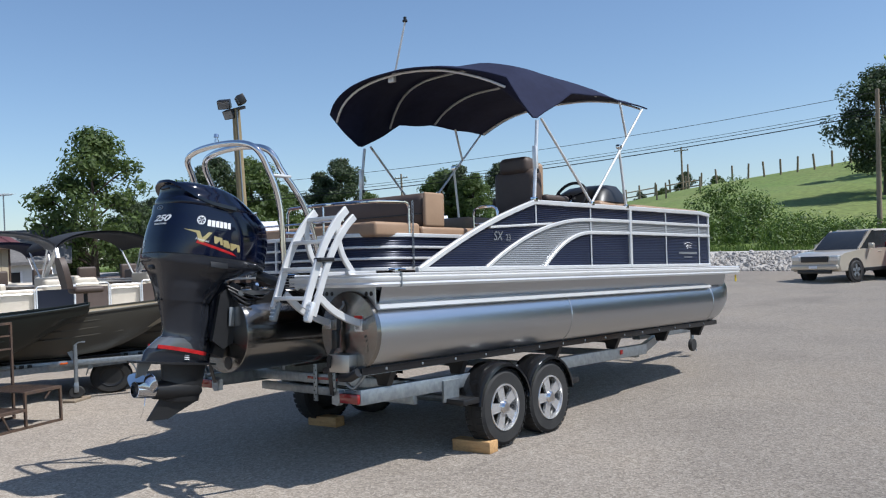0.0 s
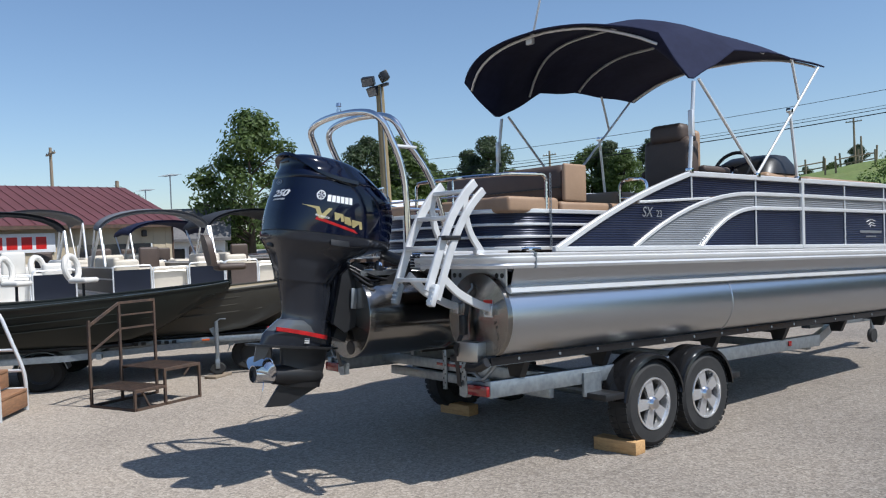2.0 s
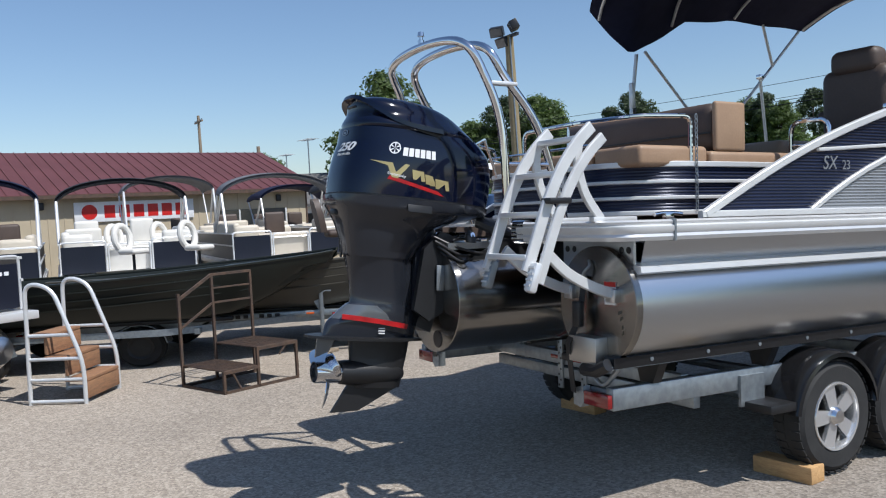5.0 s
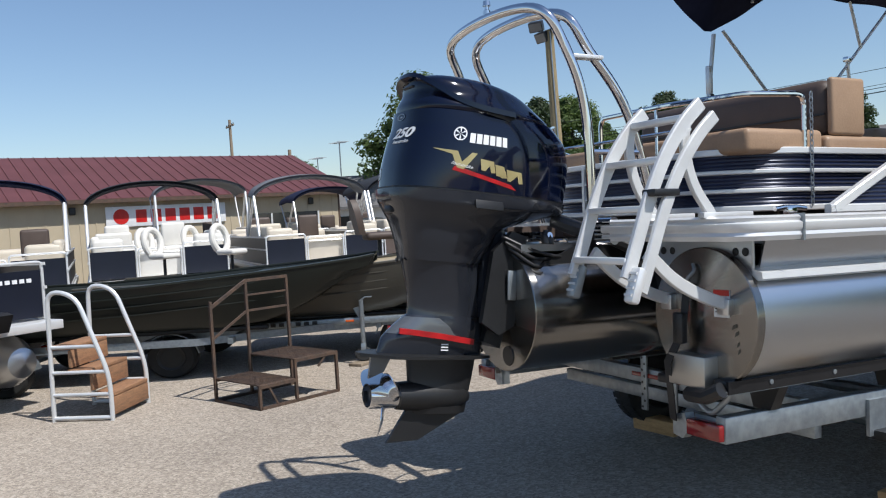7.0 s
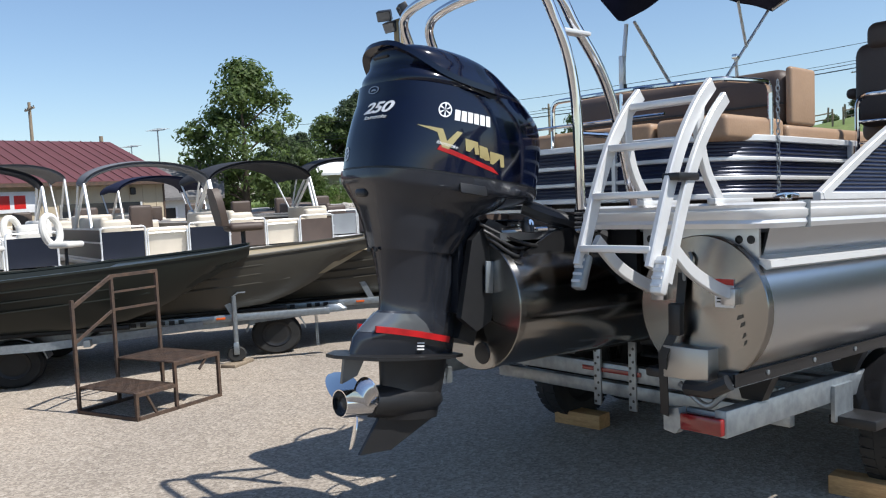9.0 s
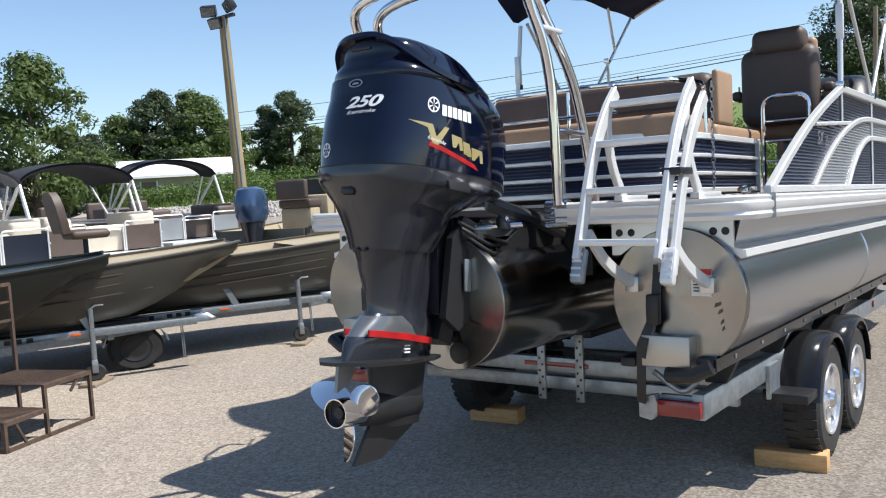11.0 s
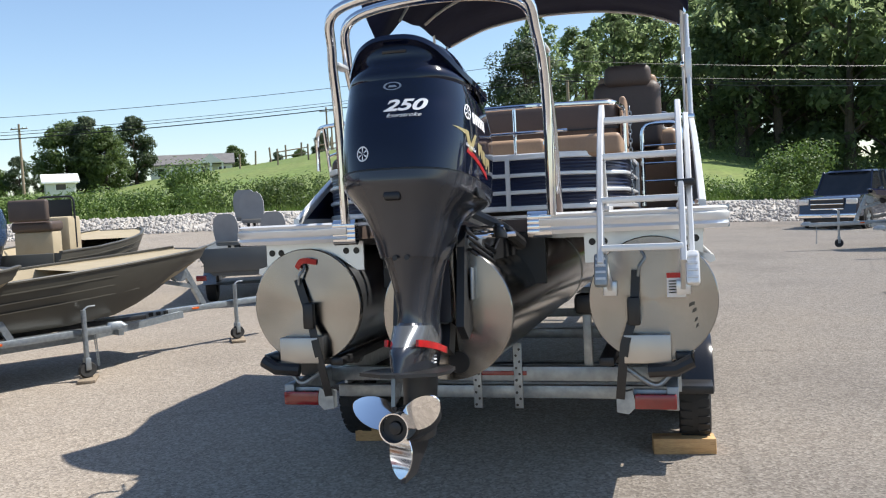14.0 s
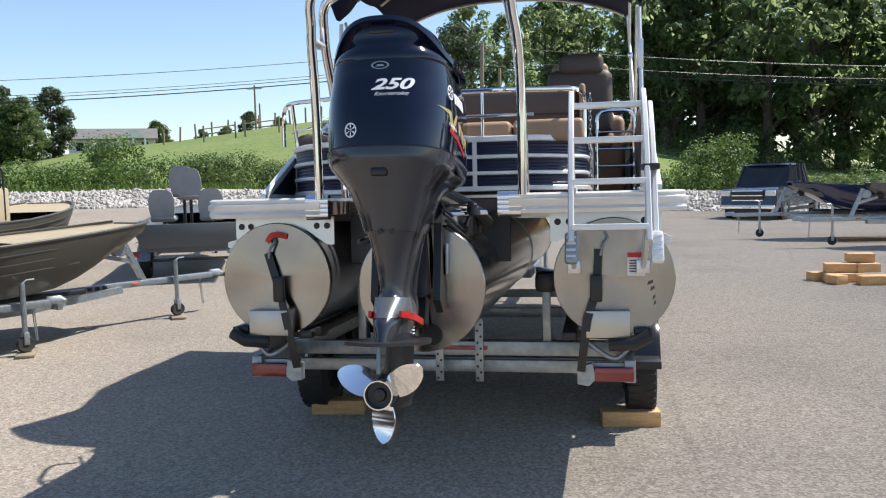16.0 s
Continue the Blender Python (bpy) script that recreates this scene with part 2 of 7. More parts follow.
# ---- shapes ----
def box(lo, hi, bevel=0.0, bm=None):
    bm = bm or bmesh.new()
    c = [(a + b) / 2 for a, b in zip(lo, hi)]
    s = [abs(b - a) for a, b in zip(lo, hi)]
    made = bmesh.ops.create_cube(bm, size=1, matrix=Matrix.Translation(c) @ Matrix.Diagonal((*s, 1)))
    if bevel:
        edges = list({e for v in made["verts"] for e in v.link_edges})
        bmesh.ops.bevel(bm, geom=edges, offset=min(bevel, min(s) * 0.45), segments=2, affect="EDGES", profile=0.5)
    return bm


def sweep(pts, ring, bm=None, closed=False, cap=True, up=(0, 0, 1)):
    """Carries the outline ring (across, up) along the points."""
    bm = bm or bmesh.new()
    pts = [Vector(p) for p in pts]
    n = len(pts)
    rows, side = [], None
    for i, p in enumerate(pts):
        a, b = (pts[i - 1], pts[(i + 1) % n]) if closed else (pts[max(i - 1, 0)], pts[min(i + 1, n - 1)])
        d = (b - a).normalized()
        if side is None:
            u = Vector(up)
            if abs(d.dot(u)) > 0.95:
                u = Vector((0, 1, 0)) if abs(d.y) < 0.9 else Vector((1, 0, 0))
            side = d.cross(u).normalized()
        else:
            side = (side - d * side.dot(d)).normalized()
        top = side.cross(d)
        rows.append([bm.verts.new(p + side * x + top * y) for x, y in ring])
    m = len(ring)
    for i in range(n if closed else n - 1):
        r, s = rows[i], rows[(i + 1) % n]
        for j in range(m):
            bm.faces.new((r[j], r[(j + 1) % m], s[(j + 1) % m], s[j]))
    if cap and not closed:
        bm.faces.new(rows[0][::-1])
        bm.faces.new(rows[-1])
    return bm


def circle(r, seg=10):
    return [(r * math.cos(2 * math.pi * k / seg), r * math.sin(2 * math.pi * k / seg)) for k in range(seg)]


def rect(w, h, b=0.0):
    x, y = w / 2, h / 2
    if not b:
        return [(-x, -y), (x, -y), (x, y), (-x, y)]
    return [(-x + b, -y), (x - b, -y), (x, -y + b), (x, y - b), (x - b, y), (-x + b, y), (-x, y - b), (-x, -y + b)]


def rod(a, b, r, bm=None, seg=10):
    return sweep([a, b], circle(r, seg), bm)


def pipe(pts, r, bm=None, seg=10, closed=False):
    return sweep(pts, circle(r, seg), bm, closed)


def bar(pts, w, h, bm=None, up=(0, 0, 1), b=0.0):
    return sweep(pts, rect(w, h, b), bm, up=up)


def curve(pts, n=6):
    """A smooth line through the points."""
    p = [Vector(q) for q in pts]
    p = [2 * p[0] - p[1]] + p + [2 * p[-1] - p[-2]]
    out = []
    for i in range(1, len(p) - 2):
        for k in range(n):
            t = k / n
            a, b, c, d = p[i - 1:i + 3]
            out.append(0.5 * ((2 * b) + (c - a) * t + (2 * a - 5 * b + 4 * c - d) * t * t + (3 * b - a - 3 * c + d) * t ** 3))
    return out + [p[-2]]


def rounded(pts, r, n=5):
    """A polyline with its corners rounded."""
    p = [Vector(q) for q in pts]
    out = [p[0]]
    for a, b, c in zip(p, p[1:], p[2:]):
        u, v = (a - b), (c - b)
        q = min(r, u.length * 0.49, v.length * 0.49)
        s, e = b + u.normalized() * q, b + v.normalized() * q
        for k in range(n + 1):
            t = k / n
            out.append(s * (1 - t) ** 2 + b * 2 * t * (1 - t) + e * t * t)
    return out + [p[-1]]


def prism(poly, a, b, axis="x", bm=None):
    """The outline poly (in the two other axes, in their order) pulled from a to b along an axis."""
    bm = bm or bmesh.new()
    put = {"x": lambda u, v, w: (w, u, v), "y": lambda u, v, w: (u, w, v), "z": lambda u, v, w: (u, v, w)}[axis]
    lo = [bm.verts.new(put(u, v, a)) for u, v in poly]
    hi = [bm.verts.new(put(u, v, b)) for u, v in poly]
    n = len(poly)
    for i in range(n):
        bm.faces.new((lo[i], lo[(i + 1) % n], hi[(i + 1) % n], hi[i]))
    bm.faces.new(lo[::-1])
    bm.faces.new(hi)
    bmesh.ops.recalc_face_normals(bm, faces=bm.faces)
    return bm


def loft(rings, bm=None, cap=True, closed=True):
    bm = bm or bmesh.new()
    rows = [[bm.verts.new(p) for p in ring] for ring in rings]
    m = len(rows[0])
    for r, s in zip(rows, rows[1:]):
        for j in range(m if closed else m - 1):
            bm.faces.new((r[j], r[(j + 1) % m], s[(j + 1) % m], s[j]))
    if cap and closed:
        bm.faces.new(rows[0][::-1])
        bm.faces.new(rows[-1])
    bmesh.ops.recalc_face_normals(bm, faces=bm.faces)
    return bm


def lathe(profile, origin=(0, 0, 0), axis="z", seg=24, bm=None, cap=True):
    """Turns (radius, height) round an axis through origin."""
    rings = []
    for r, h in profile:
        ring = []
        for k in range(seg):
            a = 2 * math.pi * k / seg
            u, v = max(r, 1e-4) * math.cos(a), max(r, 1e-4) * math.sin(a)
            p = {"z": (u, v, h), "y": (u, h, v), "x": (h, u, v)}[axis]
            ring.append(Vector(origin) + Vector(p))
        rings.append(ring)
    return loft(rings, bm, cap)


def oval(cx, cy, hx, hy, z, p=2.5, seg=32):
    """A squarish oval ring at height z."""
    out = []
    for k in range(seg):
        a = 2 * math.pi * k / seg
        c, s = math.cos(a), math.sin(a)
        out.append((cx + hx * math.copysign(abs(c) ** (2 / p), c), cy + hy * math.copysign(abs(s) ** (2 / p), s), z))
    return out


def part(name, bm, material, parent=None, label="", sharp=35.0):
    me = bpy.data.meshes.new(name)
    bm.to_mesh(me)
    bm.free()
    me.materials.append(material)
    if sharp:
        me.shade_smooth()
        me.set_sharp_from_angle(angle=radians(sharp))
    ob = new(name, me)
    if parent:
        ob.parent = parent
    if label:
        ob["label"] = label
    return ob


def thing(name, label, category, m=None, group="", kind=""):
    ob = new(name)
    ob.empty_display_size = 0.2
    if m is not None:
        ob.matrix_world = m
    return tagged(ob, label, category, group, kind)


def solo(name, bm, material, label, category, m=None, group="", kind="", sharp=35.0):
    ob = part(name, bm, material, None, label, sharp)
    if m is not None:
        ob.matrix_world = m
    return tagged(ob, label, category, group, kind)


def cushion(lo, hi, r=0.05, bm=None):
    """A padded block with round edges and a slightly crowned top."""
    bm = bm or bmesh.new()
    c = [(a + b) / 2 for a, b in zip(lo, hi)]
    s = [abs(b - a) for a, b in zip(lo, hi)]
    made = bmesh.ops.create_cube(bm, size=1, matrix=Matrix.Translation(c) @ Matrix.Diagonal((*s, 1)))
    edges = list({e for v in made["verts"] for e in v.link_edges})
    bmesh.ops.bevel(bm, geom=edges, offset=min(r, min(s) * 0.48), segments=4, affect="EDGES", profile=0.5)
    return bm


def words(name, text, size, m, material, parent, label="", shear=0.0, depth=0.0015, bold=0.0):
    """Lettering as a mesh, centred, in its own plane."""
    cu = bpy.data.curves.new(name, "FONT")
    cu.body, cu.size, cu.align_x, cu.align_y, cu.shear, cu.extrude = text, size, "CENTER", "CENTER", shear, depth
    cu.offset = bold
    tmp = bpy.data.objects.new(name, cu)
    me = bpy.data.meshes.new_from_object(tmp)
    bpy.data.objects.remove(tmp)
    me.materials.clear()
    me.materials.append(material)
    me.transform(m)
    ob = new(name, me)
    if parent:
        ob.parent = parent
    if label:
        ob["label"] = label
    return ob


def tiles(items, name, material, parent):
    for bm in items:
        part(name, bm, material, parent)


# ---- ground: the lot, a stone bank, a road and a hill in one sheet ----
EYE_AT = Vector((1.5, -4.2, 0))


def bank_y(x):
    return 32.7 + 0.32 * max(-34.0, min(14.0, x))


TURNED = 1.3  # degrees by which the surroundings lie turned clockwise


def polar(az, r, z=None):
    x, y = EYE_AT.x + r * math.sin(radians(az + TURNED)), EYE_AT.y + r * math.cos(radians(az + TURNED))
    return Vector((x, y, ground(x, y) if z is None else z))


CREST = ((-90, 2.5), (-50, 4.3), (-36, 5.3), (-26, 7.1), (-20, 8.5), (-9, 10.6), (-2, 10.0), (4, 8.4), (9, 6.0), (13.4, 3.8), (19, 2.0), (26, 1.8), (90, 2.0))


def ground(x, y):
    s = y - bank_y(x)
    rise = max(-0.35, min(0.95, 0.3 - 0.04 * x))
    bank = 0.62 + 0.2 * max(0.0, min(1.0, (x + 10) / 16))
    if s <= 0:
        t = max(0.0, min(1.0, (y - 7.0) / (bank_y(x) - 7.0)))
        return rise * t ** 1.25
    if s <= 1.8:
        return rise + bank * (s / 1.8)
    if s <= 8:
        return rise + bank + 0.06 * math.sin((s - 1.8) / 6.2 * math.pi)
    az = math.degrees(math.atan2(x - EYE_AT.x, y - EYE_AT.y)) - TURNED
    top = CREST[-1][1]
    for (a, h), (b, k) in zip(CREST, CREST[1:]):
        if a <= az <= b:
            top = h + (k - h) * (az - a) / (b - a)
    t = min(1.0, (s - 8) / 62)
    z = rise + bank + (top - rise - bank) * (t ** 1.15)
    return z + 0.22 * noise.noise(Vector((x * 0.09, y * 0.09, 0))) * min(1, (s - 8) / 6) - max(0, s - 75) * 0.01


def build_ground():
    xs = sorted(set([-1500, -700, -350, -220, 220, 350, 700, 1500] + [x for x in range(-160, 161, 4)] + [x for x in range(-36, 37, 2)]))
    ss = [-1200, -500, -200, -120, -80, -60, -50, -44] + [-40 + 2 * k for k in range(20)] + [-0.4, 0, 0.6, 1.2, 1.8, 2.2, 5, 8] + [9 + 2 * k for k in range(36)] + [90, 110, 150, 250, 600, 1500]
    bm = bmesh.new()
    rows = []
    for s in ss:
        rows.append([bm.verts.new((x, bank_y(x) + s, ground(x, bank_y(x) + s))) for x in xs])
    for j, (r, q) in enumerate(zip(rows, rows[1:])):
        m = 0 if ss[j + 1] <= 0 else 1 if ss[j + 1] <= 1.8 else 2 if ss[j + 1] <= 5 else 3
        for i in range(len(xs) - 1):
            f = bm.faces.new((r[i], r[i + 1], q[i + 1], q[i]))
            f.material_index = m
    ob = part("ground", bm, ASPHALT, None, sharp=0)
    for m in (STONE, ROAD, GRASS):
        ob.data.materials.append(m)
    return tagged(ob, "worn grey asphalt lot running up to a bank, a road and a green hill", "ground", kind="structure")


build_ground()


def stuff_mesh(name, verts, faces, material, label, category, smooth=False):
    me = bpy.data.meshes.new(name)
    me.from_pydata(verts, [], faces)
    me.materials.append(material)
    if smooth:
        me.shade_smooth()
    ob = new(name, me)
    return tagged(ob, label, category, kind="stuff")


def riprap():
    """Loose limestone rocks on the bank."""
    rnd = random.Random(5)
    bm = bmesh.new()
    bmesh.ops.create_icosphere(bm, subdivisions=1, radius=1)
    bv = [v.co.copy() for v in bm.verts]
    bf = [[v.index for v in f.verts] for f in bm.faces]
    bm.free()
    vs, fs = [], []
    for _ in range(9000):
        x = rnd.uniform(-34, 30)
        s = rnd.uniform(-0.15, 2.0)
        y = bank_y(x) + s
        r = rnd.uniform(0.05, 0.13)
        q = Euler((rnd.uniform(0, 6), rnd.uniform(0, 6), rnd.uniform(0, 6))).to_matrix()
        sc = Vector((rnd.uniform(0.7, 1.4), rnd.uniform(0.6, 1.2), rnd.uniform(0.45, 0.9)))
        o = len(vs)
        c = Vector((x, y, ground(x, y) + r * 0.2))
        for v in bv:
            w = v * rnd.uniform(0.8, 1.1)
            vs.append(c + q @ Vector((w.x * sc.x, w.y * sc.y, w.z * sc.z)) * r)
        fs += [[o + k for k in f] for f in bf]
    stuff_mesh("riprap", vs, fs, STONE, "pale limestone rocks heaped on the bank", "rocks")


riprap()


# ---- trees and shrubs ----
def leaf_cloud(rnd, centres, n, size, vs, fs, squash=1.0):
    """Small leaf quads scattered over the shells of clumps."""
    for c, r in centres:
        for _ in range(n):
            d = Vector((rnd.gauss(0, 1), rnd.gauss(0, 1), rnd.gauss(0, 1))).normalized()
            p = c + Vector((d.x, d.y, d.z * squash)) * r * rnd.uniform(0.55, 1.05)
            a = (d + Vector((rnd.uniform(-0.8, 0.8), rnd.uniform(-0.8, 0.8), rnd.uniform(-0.3, 0.9)))).normalized()
            u = a.orthogonal().normalized()
            u = (Matrix.Rotation(rnd.uniform(0, 6.3), 3, a) @ u)
            v = a.cross(u)
            s = size * rnd.uniform(0.6, 1.3)
            o = len(vs)
            vs += [p - u * s, p - v * s * 0.45, p + u * s, p + v * s * 0.45]
            fs.append((o, o + 1, o + 2, o + 3))


def tree_thing(name, seed, height, spread, leaf, label, category="tree", clumps=46, n=130, size=0.17, bare=0.25, narrow=False):
    rnd = random.Random(seed)
    t = thing(name, label, category)
    bm = bmesh.new()
    tr = 0.022 * height + 0.05
    top = Vector((rnd.uniform(-0.3, 0.3), rnd.uniform(-0.3, 0.3), height * 0.85))
    pts = [Vector((0, 0, -0.3)), Vector((0.05, 0, height * 0.2)), top * 0.55 + Vector((rnd.uniform(-0.2, 0.2), 0, 0)), top]
    line = curve(pts, 4)
    rows = []
    for i, p in enumerate(line):
        r = tr * (1.25 - 1.1 * i / (len(line) - 1))
        rows.append([(p.x + r * math.cos(a), p.y + r * math.sin(a), p.z) for a in [2 * math.pi * k / 8 for k in range(8)]])
    loft(rows, bm)
    cents = []
    for k in range(clumps):
        a = rnd.uniform(0, 6.283)
        h = bare + (1 - bare) * rnd.random() ** 0.85
        lim = (math.sin(math.pi * min(1, max(0.04, (h - bare) / (1 - bare) * 0.86 + 0.12))) ** 0.7) if not narrow else (1.05 - h)
        rad = spread * lim * rnd.uniform(0.35, 1.0)
        c = Vector((math.cos(a) * rad, math.sin(a) * rad, h * height))
        cents.append((c, spread * rnd.uniform(0.2, 0.36)))
        if k % 3 == 0:
            b = Vector((0, 0, max(height * bare * 0.8, c.z - rad * 0.8)))
            sweep([b, (b + c) / 2 + Vector((0, 0, 0.1)), c], circle(tr * 0.22, 5), bm)
    part("trunk", bm, BARK, t)
    vs, fs = [], []
    leaf_cloud(rnd, cents, n, size, vs, fs, 0.75)
    me = bpy.data.meshes.new("crown")
    me.from_pydata(vs, [], fs)
    me.materials.append(leaf)
    cr = new("crown", me)
    cr.parent = t
    return t


def put(proto, p, turn=0.0, scale=1.0, label=""):
    c = copy_thing(proto, Matrix.Translation(p) @ Matrix.Rotation(turn, 4, "Z"))
    c.scale = (scale, scale, scale)
    if label:
        c["label"] = label
    return c


oak = tree_thing("tree", 11, 9.0, 3.3, LEAF, "broad green oak beyond the boats", clumps=70, n=150, size=0.17, bare=0.18)
oak.matrix_world = Matrix.Translation(polar(-59.4, 45.3)) @ Matrix.Scale(0.9, 4)
t_a = tree_thing("tree", 12, 7.0, 2.9, LEAF, "round green tree on the hill", clumps=84, n=150, size=0.17, bare=0.12)
t_a.matrix_world = Matrix.Translation(polar(-35.2, 102) - Vector((0, 0, 0.4)))
t_b = tree_thing("tree", 13, 8.0, 2.5, LEAF_DARK, "dark green tree in the far tree line", clumps=76, n=150, size=0.16, bare=0.1)
t_b.matrix_world = Matrix.Translation(polar(-51.4, 94))
f_a = tree_thing("tree", 14, 15.0, 4.2, LEAF_HAZED, "tall woodland tree behind the lot", clumps=58, n=62, size=0.34, bare=0.05)
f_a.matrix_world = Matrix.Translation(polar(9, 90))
f_b = tree_thing("tree", 15, 17.0, 3.8, LEAF_HAZED, "tall woodland tree behind the lot", clumps=58, n=62, size=0.34, bare=0.06)
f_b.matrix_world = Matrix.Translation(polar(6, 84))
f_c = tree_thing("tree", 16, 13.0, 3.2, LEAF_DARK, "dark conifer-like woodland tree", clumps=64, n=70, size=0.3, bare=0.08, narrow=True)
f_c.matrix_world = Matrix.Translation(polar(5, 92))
cedar = tree_thing("tree", 17, 9.0, 3.6, LEAF_DARK, "dark cedar on the crest of the hill", clumps=80, n=190, size=0.15, bare=0.2)
cedar.matrix_world = Matrix.Translation(polar(-8.1, 70))
for ob in (oak, t_a, t_b, f_a, f_b, f_c, cedar):
    ob["group"] = "trees"
rnd = random.Random(21)
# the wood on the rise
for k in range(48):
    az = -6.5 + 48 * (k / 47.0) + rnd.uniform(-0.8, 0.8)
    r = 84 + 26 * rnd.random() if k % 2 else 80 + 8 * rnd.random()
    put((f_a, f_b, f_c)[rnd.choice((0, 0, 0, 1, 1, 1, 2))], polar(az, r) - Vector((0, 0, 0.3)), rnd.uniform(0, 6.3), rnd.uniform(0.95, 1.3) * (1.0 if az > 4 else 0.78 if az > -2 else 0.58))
# scattered trees along the hill and behind the boats
for az, r, s, pr in ((-37.4, 106, 1.15, t_a), (-33.4, 108, 1.0, t_b), (-36.2, 104, 1.05, t_b), (-27.2, 140, 0.75, t_a), (-44.2, 100, 1.3, t_b), (-45.6, 102, 1.15, t_b), (-42.6, 104, 0.9, t_a), (-50.2, 92, 1.5, t_a), (-52.6, 90, 1.35, t_b), (-48.4, 96, 1.1, t_a), (-54.5, 90, 1.2, t_a), (-68.4, 62, 0.8, t_a), (-56.4, 56, 0.6, t_a), (-63.0, 52, 0.5, t_b), (-40.0, 130, 0.7, t_b), (-21.5, 140, 0.7, t_b), (-19.5, 142, 0.62, t_a), (-23, 144, 0.55, t_a), (-24.5, 146, 0.5, t_b), (-38.8, 134, 0.6, t_b), (-41.2, 132, 0.62, t_a), (-56.5, 80, 0.8, t_b), (-57.4, 50, 0.6, t_b), (-61.0, 49, 0.55, t_a)):
    put(pr, polar(az, r) - Vector((0, 0, 0.3)), rnd.uniform(0, 6.3), s)


def hedge(name, seed, spots, leaf, label, n=60, size=0.12):
    rnd = random.Random(seed)
    vs, fs = [], []
    leaf_cloud(rnd, spots, n, size, vs, fs, 0.85)
    stuff_mesh(name, vs, fs, leaf, label, "shrubs")


spots, spots2 = [], []
rnd = random.Random(8)
for k in range(420):
    x = rnd.uniform(-46, 34)
    s = 7.0 + 6.0 * rnd.random() ** 1.4
    y = bank_y(x) + s
    high = 1.0 if x < 2 else 0.45
    hgt = (0.5 + 1.3 * (0.5 + 0.5 * noise.noise(Vector((x * 0.16, 2.0, s * 0.1))))) * high
    r = rnd.uniform(0.45, 0.95) * (0.75 + 0.25 * high)
    for q in range(2):
        (spots if noise.noise(Vector((x * 0.1, 7, 1))) > -0.12 else spots2).append((Vector((x + rnd.uniform(-0.5, 0.5), y, ground(x, y) + hgt * (q * 0.55 + 0.35))), r))
for az, r, h in ((-17.5, 49, 2.7), (-16.2, 50, 3.0), (-15, 49, 2.4), (8.2, 46, 2.4), (9.3, 47, 2.6), (-31, 47, 2.3), (-29.8, 48, 2.2), (-14.2, 48, 2.0), (7.2, 45, 2.0)):
    for k in range(16):
        p = polar(az + rnd.uniform(-0.9, 0.9), r + rnd.uniform(-1, 1))
        spots.append((p + Vector((0, 0, rnd.uniform(0.2, h))), rnd.uniform(0.5, 0.9)))
for k in range(150):
    p = polar(-8 + 50 * k / 150, 76 + 5 * rnd.random())
    spots2.append((p + Vector((0, 0, rnd.uniform(0.3, 1.6))), rnd.uniform(1.0, 1.9)))
for k in range(90):
    p = polar(9 + 26 * rnd.random(), 47 + 12 * rnd.random())
    spots.append((p + Vector((0, 0, rnd.uniform(0.1, 0.5))), rnd.uniform(0.4, 0.8)))
hedge("hedge", 31, spots, LEAF_BUSH, "tangled green hedge along the road", 130, 0.09)
hedge("hedge", 32, spots2, LEAF, "darker green hedge along the road", 130, 0.09)

# tufts of long grass on the verge and the slope
def tufts():
    rnd = random.Random(9)
    vs, fs = [], []
    for _ in range(22000):
        x = rnd.uniform(-60, 45)
        s = 5.2 + 9 * rnd.random() ** 1.3
        y = bank_y(x) + s
        z = ground(x, y)
        h = rnd.uniform(0.08, 0.26) * (1.6 if s < 9 else 1)
        a = rnd.uniform(0, 6.3)
        w = 0.03
        lx, ly = rnd.uniform(-0.15, 0.15), rnd.uniform(-0.15, 0.15)
        o = len(vs)
        vs += [(x - w * math.cos(a), y - w * math.sin(a), z - 0.05), (x + w * math.cos(a), y + w * math.sin(a), z - 0.05), (x + lx, y + ly, z + h)]
        fs.append((o, o + 1, o + 2))
    stuff_mesh("long_grass", vs, fs, LEAF_GRASS, "long meadow grass on the verge and hill", "grass")


tufts()

# ---- poles and cables ----
def utility_pole(az, r, height, lean=0.0, arms=True, label="weathered timber utility pole with a cross-arm"):
    p = polar(az, r)
    t = thing("utility_pole", label, "utility pole", Matrix.Translation(p) @ Matrix.Rotation(radians(lean), 4, "Y"), "utility poles")
    part("pole", lathe([(0.14, -0.5), (0.14, 0), (0.10, height), (0.0, height + 0.02)], (0, 0, 0), "z", 12), OLD_TIMBER, t)
    if arms:
        part("cross_arm", box((-0.9, -0.05, height - 0.5), (0.9, 0.05, height - 0.4)), OLD_TIMBER, t)
        for x in (-0.8, -0.4, 0.4, 0.8):
            part("insulator", lathe([(0.03, 0), (0.05, 0.03), (0.03, 0.06), (0.045, 0.09), (0.0, 0.12)], (x, 0, height - 0.4), "z", 8), GREY_LIGHT, t)
    return p + Vector((0, 0, height))


